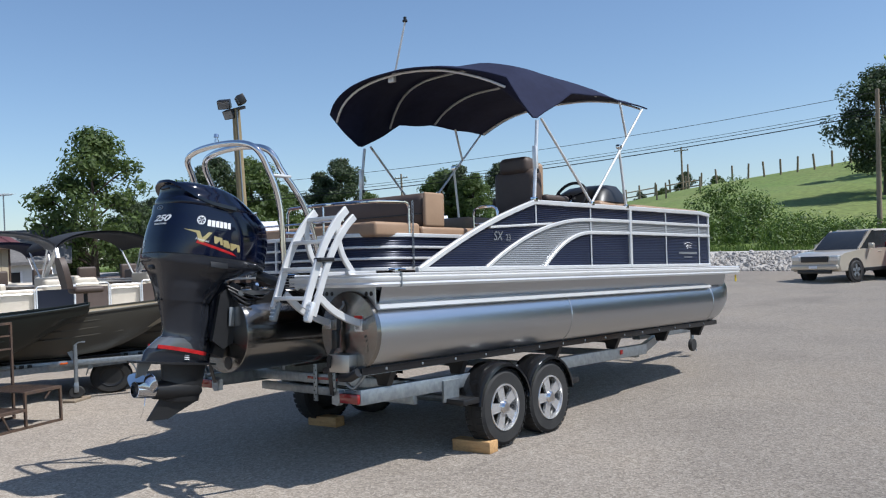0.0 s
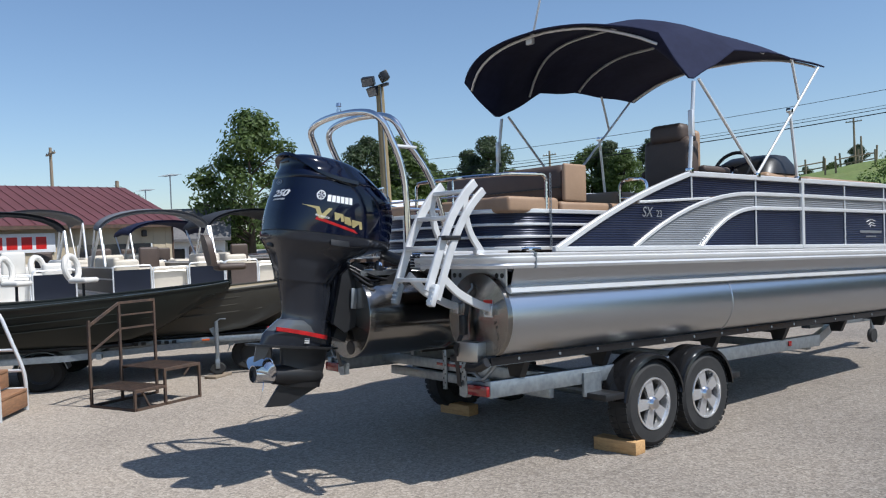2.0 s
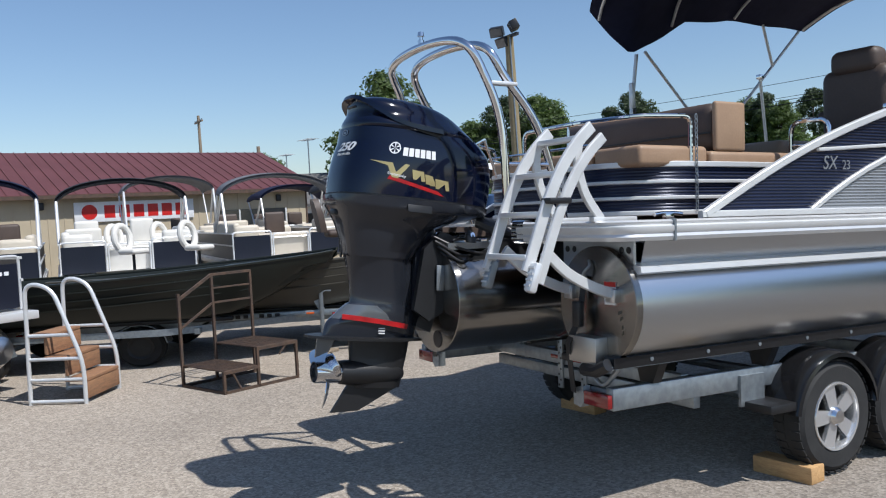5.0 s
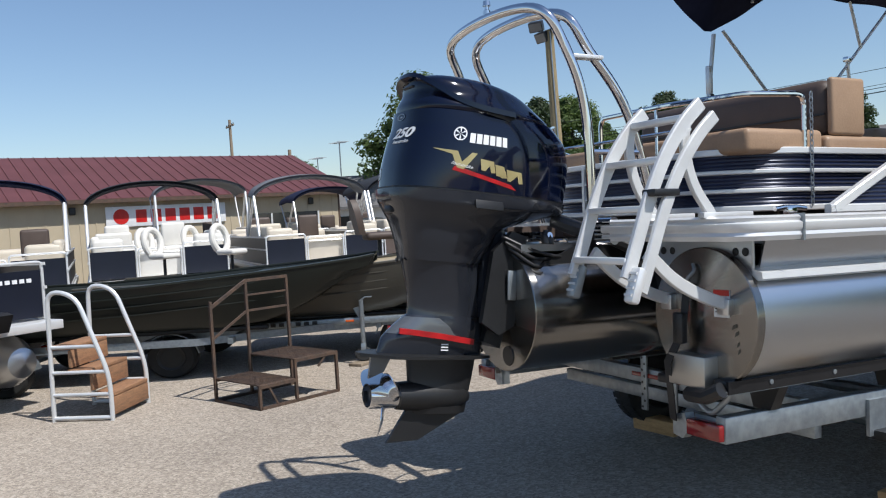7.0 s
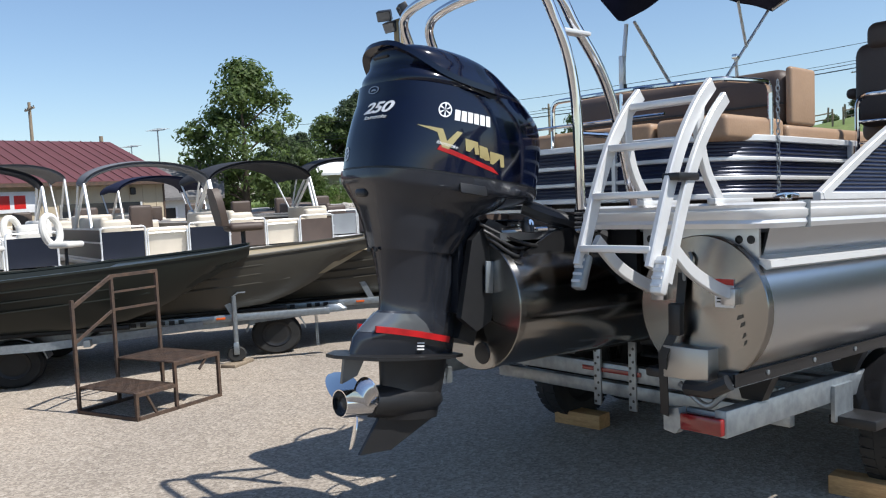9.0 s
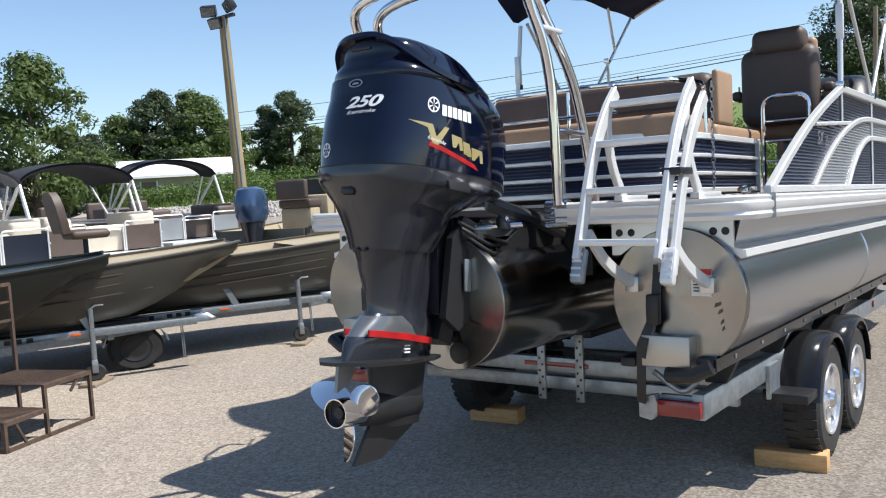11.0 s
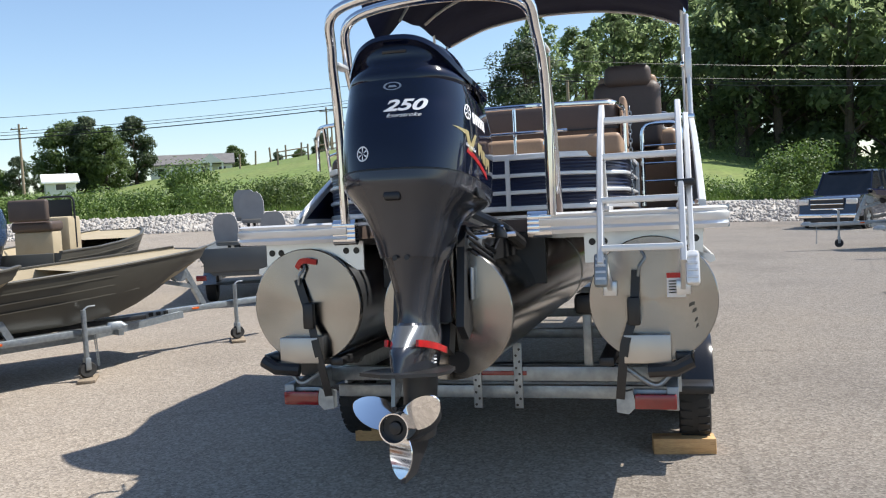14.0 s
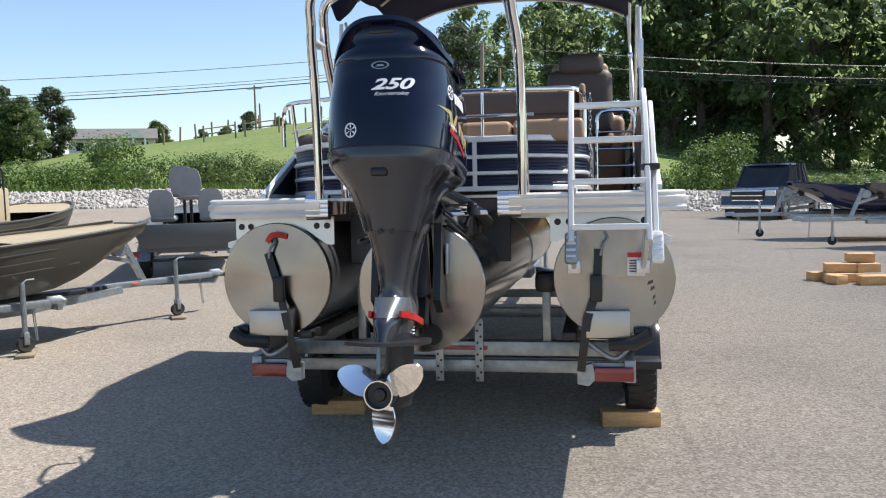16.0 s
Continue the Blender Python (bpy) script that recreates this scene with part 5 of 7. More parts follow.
for k in range(6):
    flat_decal([[(0.036 * k, -0.024), (0.029 + 0.036 * k, -0.024), (0.029 + 0.036 * k, 0.024), (0.036 * k, 0.024)]], -17, 1.95, LETTER, "white bar in place of a letter")
flat_decal([[(-0.10, 0.035), (0.03, 0.03), (0.06, -0.02), (0.105, 0.03), (0.135, 0.028), (0.075, -0.055), (0.04, -0.05), (0.005, 0.012)]], -28, 1.85, GOLD, "gold swoosh")
for k, (a, b) in enumerate(((0.0, 0.075), (0.085, 0.14), (0.15, 0.24))):
    d = 0.018 * k
    flat_decal([[(a, -d), (b, -0.006 - d), (b + 0.018, -0.06 - d), (b - 0.006, -0.062 - d), (b - 0.02, -0.024 - d), (a + 0.03, -0.02 - d), (a + 0.036, -0.056 - d), (a + 0.014, -0.054 - d)]], -9, 1.855, GOLD, "gold slanted shape in place of a letter")
flat_decal([[(-0.01, -0.012), (0.0, 0.008), (0.32, -0.052), (0.36, -0.078)]], -24, 1.80, RED_DECAL, "red flash under the lettering")
decal("fourstroke", 0.024, -19, 1.815, LETTER, 0.3, -7, 1.1)
flat_decal([[(f * 0.045 * math.cos(radians(a)), f * 0.02 * math.sin(radians(a))) for f, a in ((1, b), (1, b + 15), (0.78, b + 15), (0.78, b))] for b in range(0, 360, 15)] + [[(-0.022, -0.006), (0.022, -0.006), (0.014, 0.004), (-0.014, 0.004)]], -90, 2.055, SILVER_PANEL, "small oval badge")

# ---- boat trailer ----
for ob in motor.children_recursive:
    # the leg rakes forward and the crown back, against the trim
    for v in ob.data.vertices:
        slim = min(1.0, max(0.0, (v.co.z - 1.45) / 0.2))
        v.co.x = v.co.x * (1 - 0.13 * slim) - 0.018 * slim
        if v.co.z < 1.5:
            v.co.y += 0.06 * (1.5 - v.co.z)
            if v.co.z < 0.95:
                v.co.z -= 0.03 * min(1.0, (0.95 - v.co.z) / 0.15)
        elif v.co.z > 2.0:
            v.co.y -= 0.07 * (v.co.z - 2.0) / 0.25
            v.co.z = 2.0 + (v.co.z - 2.0) * 0.87
BOX_ALU = mat("sheet_aluminium", (0.52, 0.5, 0.46), 0.38, 0.9, color2=(0.47, 0.45, 0.42), scale=5, bump=0.02)
trailer = thing("boat_trailer", "galvanised tandem-axle boat trailer with alloy wheels", "trailer", TRAILER)
for s in (1, -1):
    part("main_beam", box((s * 1.06 - 0.03, 0.0, 0.535), (s * 1.06 + 0.03, 4.65, 0.655), 0.006), GALV, trailer)
    part("front_beam", bar([(s * 1.06, 4.6, 0.595), (s * 0.1, 7.0, 0.59)], 0.06, 0.1), GALV, trailer)
    bunk = part("bunk", box((s * 1.12 - 0.04, -0.06, 0.79), (s * 1.12 + 0.04, 6.5, 0.835), 0.012), BLACK, trailer, "black carpeted bunk")
    part("bunk", box((s * 0.74 - 0.04, -0.05, 0.765), (s * 0.74 + 0.04, 6.4, 0.81), 0.012), BLACK, trailer, "black carpeted bunk")
    part("bunk_channel", box((s * 1.165 - 0.006, -0.06, 0.775), (s * 1.165 + 0.006, 6.5, 0.83)), GLOSS_BLACK, bunk)
    part("bunk_edge", box((s * 1.12 - 0.03, -0.07, 0.77), (s * 1.12 + 0.045, 0.9, 0.789)), GALV, bunk)
    k = 0.2
    while k < 6.4:
        part("bolt", lathe([(0.012, -0.004), (0.012, 0.004), (0.0, 0.006)], (s * 1.172, k, 0.805), "x", 8), GALV, bunk)
        k += 0.42
    for y in (0.3, 1.2, 2.7, 3.9, 5.1, 6.1):
        part("bunk_bracket", prism([(s * 1.0, 0.655), (s * 1.1, 0.655), (s * 1.16, 0.78), (s * 0.72, 0.76), (s * 0.74, 0.73), (s * 0.98, 0.72)], y - 0.03, y + 0.03, "y"), BLACK, trailer)
    # tail lamps
    t = part("tail_lamp", box((s * 0.975 - 0.105, -0.03, 0.545), (s * 0.975 + 0.105, 0.03, 0.62), 0.008), RED_LENS, trailer, "red tail lamp")
    part("lamp_bracket", prism([(s * 0.78, 0.62), (s * 0.86, 0.64), (s * 0.88, 0.56), (s * 0.84, 0.52), (s * 0.78, 0.53)], -0.025, 0.03, "y"), GALV, t)
    part("lamp_housing", box((s * 0.975 - 0.11, 0.031, 0.535), (s * 0.975 + 0.11, 0.06, 0.635), 0.004), GALV, t)
    part("step_box", box((s * 0.945 - 0.115, -0.09, 0.785), (s * 0.945 + 0.115, 0.12, 0.925), 0.004), BOX_ALU, trailer, "box of bent aluminium under the tube end")
    part("step_leg", pipe(curve([(s * 1.1, 0.05, 0.78), (s * 1.04, 0.03, 0.70), (s * 0.97, 0.02, 0.66), (s * 0.84, 0.02, 0.74)]), 0.014), GALV, trailer)
    part("bunk_cap", pipe([(s * 1.16, -0.09, 0.80), (s * 1.08, -0.10, 0.76), (s * 0.95, -0.08, 0.75)], 0.035), BLACK, trailer)
    # tie-down strap
    strap = part("tie_down", bar([(s * 0.93 - 0.03, -0.03, 1.24), (s * 0.885, -0.05, 1.02), (s * 0.835, -0.10, 0.88), (s * 0.80, -0.04, 0.60)], 0.045, 0.005, up=(0, 1, 0)), BLACK, trailer, "black tie-down strap with a hook")
    part("ratchet", box((s * 0.885 - 0.032, -0.085, 0.97), (s * 0.885 + 0.032, -0.045, 1.11), 0.01), BLACK, strap)
    part("hook", pipe(curve([(s * 0.93 - 0.02, -0.035, 1.21), (s * 0.93 - 0.01, -0.05, 1.26), (s * 0.93 + 0.015, -0.03, 1.30), (s * 0.93 + 0.0, -0.02, 1.33)]), 0.008), GALV, strap)
    # wheels
    for y in (1.575, 2.30):
        w = part("wheel", lathe([(0.15, 0.0), (0.18, -0.02), (0.20, -0.10), (0.30, -0.102), (0.325, -0.085), (0.335, -0.05), (0.335, 0.05), (0.325, 0.085), (0.30, 0.102), (0.215, 0.1), (0.205, 0.09), (0.19, 0.03), (0.15, 0.001)], (s * 1.19, y, 0.335), "x", 48), RUBBER, trailer, "black tyre on an alloy rim")
        for k in range(36):
            a = 2 * math.pi * k / 36
            for dx in (-0.055, 0.055):
                b = box((-0.036, -0.021, 0.331), (0.036, 0.021, 0.3385))
                b.transform(Matrix.Translation((s * 1.19 + dx, y, 0.335)) @ Matrix.Rotation(a + dx, 4, "X"))
                part("tread_block", b, RUBBER, w, sharp=0)
        ox = s * 1.19 + s * 0.06
        rim = part("rim", lathe([(0.208, 0.036 * s), (0.204, 0.046 * s), (0.192, 0.044 * s), (0.184, 0.02 * s), (0.182, -0.04 * s)], (ox, y, 0.335), "x", 40, cap=False), ALLOY, w, "five-spoke alloy rim")
        for k in range(5):
            a = 2 * math.pi * k / 5 + 0.3
            spk = prism([(-0.032, 0.03), (0.032, 0.03), (0.042, 0.1), (0.05, 0.192), (-0.05, 0.192), (-0.042, 0.1)], 0.0, 0.028, "x")
            spk.transform(Matrix.Translation((ox - (0.028 if s < 0 else 0), y, 0.335)) @ Matrix.Rotation(a, 4, "X"))
            part("spoke", spk, ALLOY, rim)
        part("hub_cap", lathe([(0.055, 0), (0.055, s * 0.04), (0.04, s * 0.06), (0.0, s * 0.065)], (ox, y, 0.335), "x", 20), CHROME, rim)
        part("rim_well", lathe([(0.188, -0.02 * s), (0.0, -0.02 * s)], (ox - s * 0.03, y, 0.335), "x", 24), BLACK, rim)
        part("axle_hub", rod((s * 0.9, y, 0.335), (s * 1.15, y, 0.335), 0.05), BLACK, w)
    # double fender
    for y in (1.575, 2.30):
        ar = [(y + 0.40 * math.cos(a), 0.335 + 0.40 * math.sin(a)) for a in [radians(8 + 164 * k / 16) for k in range(17)]]
        part("fender", loft([[(s * (1.06), p, q), (s * 1.27, p, q), (s * 1.31, p + (y - p) * 0.04, q + (0.335 - q) * 0.04), (s * 1.315, p + (y - p) * 0.1, q + (0.335 - q) * 0.1), (s * 1.305, p + (y - p) * 0.1, q + (0.335 - q) * 0.1), (s * 1.27, p + (y - p) * 0.06, q + (0.335 - q) * 0.06), (s * 1.06, p + (y - p) * 0.03, q + (0.335 - q) * 0.03)] for p, q in ar]), GLOSS_BLACK, trailer, "glossy black plastic fender")
    part("fender_step", box((s * 1.06, 0.98, 0.42), (s * 1.3, 1.2, 0.47), 0.008), BLACK, trailer)
    part("fender_step", box((s * 1.06, 2.68, 0.42), (s * 1.29, 2.82, 0.47), 0.008), BLACK, trailer)
    part("fender_bracket", box((s * 1.09, 0.95, 0.44), (s * 1.11, 1.15, 0.62)), GALV, trailer)
    part("side_marker", box((s * 1.092, 4.0, 0.58), (s * 1.102, 4.06, 0.63), 0.003), RED_LENS, trailer)
for y in (1.575, 2.30):
    part("axle", rod((-1.1, y, 0.36), (1.1, y, 0.36), 0.04), GALV, trailer)
part("rear_cross_beam", box((-1.03, 0.55, 0.575), (1.03, 0.61, 0.66), 0.004), GALV, trailer)
part("rear_cross_beam", box((-1.03, 0.65, 0.455), (1.03, 0.70, 0.53), 0.004), GALV, trailer)
part("cross_beam", box((-1.03, 2.9, 0.5), (1.03, 2.97, 0.58), 0.004), GALV, trailer)
part("cross_beam", box((-1.03, 4.5, 0.5), (1.03, 4.57, 0.58), 0.004), GALV, trailer)
for x in (-0.08, 0.17):
    p = part("hanger_plate", box((x - 0.025, 0.53, 0.42), (x + 0.025, 0.545, 0.80), 0.002), GALV, trailer, "perforated galvanised plate")
    for k in range(10):
        part("hole", lathe([(0.008, -0.001), (0.008, 0.001)], (x - 0.01 + 0.02 * (k % 2), 0.528, 0.44 + k * 0.036), "y", 8), BLACK, p)
part("rear_reflector", box((-0.2, 0.54, 0.61), (0.22, 0.55, 0.635), 0.002), RED_LENS, trailer)
part("guide_post", box((0.56, 0.57, 0.66), (0.61, 0.6, 1.0), 0.004), GALV, trailer)
part("guide_post", box((-0.61, 0.57, 0.66), (-0.56, 0.6, 1.0), 0.004), GALV, trailer)
part("guide_pad", box((0.52, 0.5, 0.96), (0.66, 0.62, 1.08), 0.03), BLACK, trailer)
part("tongue", box((-0.06, 6.4, 0.54), (0.06, 8.3, 0.65), 0.006), GALV, trailer)
part("coupler", loft([oval(0, 8.35, 0.07, 0.12, 0.6), oval(0, 8.37, 0.06, 0.1, 0.7)]), GALV, trailer)
part("winch_post", bar([(0, 7.2, 0.65), (0, 7.45, 1.3)], 0.08, 0.08), GALV, trailer)
part("center_bunk", box((-0.06, 0.9, 0.72), (0.06, 6.2, 0.765), 0.01), BLACK, trailer)
jk = part("jack_post", rod((0.16, 7.9, 0.42), (0.16, 7.9, 0.95), 0.03), GALV, trailer)
part("jack_wheel", lathe([(0.03, -0.03), (0.09, -0.03), (0.1, 0.0), (0.09, 0.03), (0.03, 0.03)], (0.16, 7.9, 0.36), "x", 20), RUBBER, trailer)
for k in range(9):
    part("chain_link", pipe([(0.05 + 0.01 * k, 8.1 + 0.012 * math.cos(a), 0.5 - 0.03 * k + 0.018 * math.sin(a)) for a in [2 * math.pi * j / 10 for j in range(10)]], 0.005, seg=5, closed=True), GALV, trailer)

# wheel chocks
for x, y, a in ((1.17, 1.33, 3), (-0.97, 1.57, 3)):
    solo("wheel_chock", box((-0.2, -0.045, 0.0), (0.2, 0.095, 0.105), 0.006), TIMBER, "raw timber block wedged behind a trailer wheel", "wood block", pose(x, y, 0.0, 0, 0, a), "timber chocks")


# ---- steps and platforms beside the boats ----
def set_out(x, y, z=0.0):
    return EYE_AT + Matrix.Rotation(radians(-TURNED), 3, "Z") @ (Vector((x, y, z)) - EYE_AT)


def flat_m(x, y, ang, z=None):
    """A pose on the ground at x, y whose local y points ang degrees to the right of +y."""
    p = set_out(x, y)
    return Matrix.Translation((p.x, p.y, ground(p.x, p.y) if z is None else z)) @ Matrix.Rotation(radians(-ang - TURNED), 4, "Z")


def work_platform():
    # local: x runs away from the front edge, y along it
    m = Matrix(((-0.961, -0.277, 0, -3.968), (-0.277, 0.961, 0, -0.515), (0, 0, 1, 0.0), (0, 0, 0, 1)))
    t = thing("step_platform", "rusty steel two-level step platform with a hand rail", "step platform", m)
    for x, y, h in ((0, 0, 0.235), (0, 0.42, 0.42), (0, 0.93, 0.42), (0.76, 0, 1.0), (0.76, 0.42, 1.17), (0.76, 0.93, 1.17)):
        part("leg", bar([(x, y, 0), (x, y, h)], 0.028, 0.028), RUST, t)
    for y0, y1, z in ((0, 0.42, 0.235), (0.42, 0.93, 0.42)):
        tr = part("tread", box((0, y0, z - 0.012), (0.76, y1, z), 0.002), RUST, t, "perforated rusty tread")
        for x in (0, 0.76):
            part("edge_bar", bar([(x, y0, z - 0.02), (x, y1, z - 0.02)], 0.03, 0.03), RUST, tr)
        for k in range(14):
            yk = y0 + (y1 - y0) * (k + 0.5) / 14
            part("slat", box((0.02, yk - 0.006, z), (0.74, yk + 0.006, z + 0.004)), RUST, tr, sharp=0)
    part("foot_bar", bar([(0, 0, 0.014), (0, 0.93, 0.014)], 0.028, 0.028), RUST, t)
    part("foot_bar", bar([(0.76, 0, 0.014), (0.76, 0.93, 0.014)], 0.028, 0.028), RUST, t)
    part("foot_bar", bar([(0, 0, 0.014), (0.76, 0, 0.014)], 0.028, 0.028), RUST, t)
    part("hand_rail", bar([(0.76, -0.01, 0.93), (0.76, 0.42, 1.17), (0.76, 0.94, 1.17)], 0.03, 0.03), RUST, t)
    part("mid_rail", bar([(0.76, 0.0, 0.62), (0.76, 0.42, 0.86), (0.76, 0.93, 0.86)], 0.022, 0.022), RUST, t)
    part("mid_rail", bar([(0.76, 0.42, 1.02), (0.76, 0.93, 1.02)], 0.018, 0.018), RUST, t)
    for y in (0.1, 0.8):
        part("brace", bar([(0, y, 0.21 if y < 0.4 else 0.4), (0, y + (0.1 if y < 0.4 else -0.1), 0.02 if y < 0.4 else 0.3)], 0.018, 0.018), RUST, t)


work_platform()


WORN_TIMBER = mat("worn_timber", (0.33, 0.17, 0.085), 0.8, grain=(0.5,), color2=(0.22, 0.12, 0.065), scale=6, bump=0.25, bump_scale=30, stretch=(1, 8, 8), vary=0.15)


def boarding_stairs():
    # local: x across, y up the flight
    m = Matrix(((-0.83, -0.66, 0, -4.64), (0.55, -0.75, 0, -1.715), (0, 0, 1, 0.0), (0, 0, 0, 1)))
    t = thing("boarding_stairs", "aluminium boarding stairs with worn wooden treads", "steps", m)
    for x in (0.0, 0.72):
        part("side_frame", pipe(rounded([(x, 0.0, 0.0), (x, 0.0, 0.42), (x, 0.28, 1.18), (x, 0.56, 1.24), (x, 0.58, 0.0)], 0.16), 0.022), ANOD, t, "bent aluminium side rail")
        part("side_bar", rod((x, 0.0, 0.03), (x, 0.58, 0.03), 0.02), ANOD, t)
        part("side_bar", rod((x, 0.03, 0.46), (x, 0.58, 0.46), 0.018), ANOD, t)
        part("side_bar", rod((x, 0.1, 0.70), (x, 0.58, 0.70), 0.018), ANOD, t)
        part("side_bar", rod((x, 0.0, 0.25), (x, 0.58, 0.25), 0.018), ANOD, t)
    for k, z in enumerate((0.25, 0.48, 0.70)):
        y = -0.02 + 0.2 * k
        part("tread", box((0.02, y, z - 0.03), (0.70, y + 0.24, z + 0.005), 0.006), WORN_TIMBER, t, "worn wooden tread")
        part("riser", box((0.02, y, z - 0.2), (0.70, y + 0.03, z - 0.035), 0.005), WORN_TIMBER, t, "wooden riser board")


boarding_stairs()


# ---- fishing boats on their trailers ----
def small_trailer(m, length=6.2, label="galvanised single-axle boat trailer with a winch post", name_bars=True, jack=0.8):
    """Coupler at the origin, reaching back along -y."""
    t = thing("boat_trailer", label, "trailer", m, "small boat trailers")
    part("coupler", loft([oval(0, -0.02, 0.05, 0.12, 0.60), oval(0, -0.02, 0.055, 0.13, 0.64), oval(0, -0.04, 0.03, 0.08, 0.70)]), GALV, t)
    part("tongue", box((-0.045, -2.6, 0.575), (0.045, -0.1, 0.665), 0.006), GALV, t)
    for s in (1, -1):
        part("frame_beam", bar([(s * 0.05, -1.5, 0.56), (s * 0.62, -3.0, 0.54), (s * 0.62, -length, 0.54)], 0.05, 0.1), GALV, t)
        part("bunk", box((s * 0.42 - 0.05, -length, 0.64), (s * 0.42 + 0.05, -2.2, 0.7), 0.01), BLACK, t)
        w = part("wheel", lathe([(0.12, -0.08), (0.26, -0.09), (0.29, -0.06), (0.29, 0.06), (0.26, 0.09), (0.12, 0.08), (0.1, 0.0), (0.0, 0.01)], (s * 0.92, -5.0, 0.29), "x", 28), RUBBER, t)
        part("rim", lathe([(0.0, s * 0.075), (0.12, s * 0.075), (0.17, s * 0.092), (0.175, s * 0.08)], (s * 0.92, -5.0, 0.29), "x", 24), BLACK, w)
        part("fender", loft([[(s * 0.8, -5.0 + r * math.cos(a), 0.29 + r * math.sin(a)) for r in (0.35, 0.335)] + [(s * 1.04, -5.0 + r * math.cos(a), 0.29 + r * math.sin(a)) for r in (0.335, 0.35)] for a in [radians(10 + 160 * k / 10) for k in range(11)]]), GALV, t)
        part("tail_lamp", box((s * 0.95 - 0.09, -length - 0.04, 0.48), (s * 0.95 + 0.09, -length, 0.58), 0.01), RED_LENS, t)
        part("side_marker", box((s * 0.05 + s * 0.0, -1.35, 0.61), (s * 0.05 + s * 0.012, -1.25, 0.64), 0.003), AMBER, t)
    for y in (-2.6, -3.6, -5.4):
        part("cross_beam", box((-0.62, y - 0.03, 0.49), (0.62, y + 0.03, 0.57)), GALV, t)
    part("axle", rod((-0.85, -5.0, 0.33), (0.85, -5.0, 0.33), 0.03), GALV, t)
    part("winch_post", bar([(0, -1.15, 0.65), (0, -1.42, 1.28)], 0.07, 0.07), GALV, t)
    part("post_brace", bar([(0, -1.25, 0.95), (0, -1.75, 1.10)], 0.06, 0.06), GALV, t)
    part("winch", lathe([(0.09, -0.06), (0.1, -0.05), (0.05, -0.04), (0.05, 0.04), (0.1, 0.05), (0.09, 0.06)], (0, -1.48, 1.16), "x", 18), GALV, t)
    part("bow_roller", lathe([(0.05, -0.07), (0.07, -0.05), (0.045, 0.0), (0.07, 0.05), (0.05, 0.07)], (0, -1.78, 1.13), "x", 16), BLACK, t)
    part("jack_post", rod((0.09, -jack, 0.26), (0.09, -jack, 0.92), 0.028), GALV, t)
    part("jack_crank", pipe([(0.09, -jack, 0.92), (0.09, -jack + 0.05, 0.96), (0.09, -jack + 0.13, 0.96)], 0.012), GALV, t)
    part("jack_wheel", lathe([(0.03, -0.025), (0.09, -0.03), (0.105, 0.0), (0.09, 0.03), (0.03, 0.025)], (0.09, -jack, 0.145), "x", 20), RUBBER, t)
    part("jack_fork", box((0.05, -jack - 0.03, 0.14), (0.13, -jack + 0.03, 0.3), 0.006), GALV, t)
    for k in range(14):
        part("chain_link", pipe([(-0.05 + 0.004 * k, -0.25 + 0.013 * math.cos(a), 0.56 - 0.03 * k + 0.018 * math.sin(a)) for a in [2 * math.pi * j / 8 for j in range(8)]], 0.005, seg=5, closed=True), GALV, t)
    if name_bars:
        for k in range(8):
            if k != 4:
                part("name_bar", box((0.05, -2.45 + k * 0.1, 0.595), (0.053, -2.39 + k * 0.1, 0.65)), BLACK, t, "dark lettering as bars")
    return t


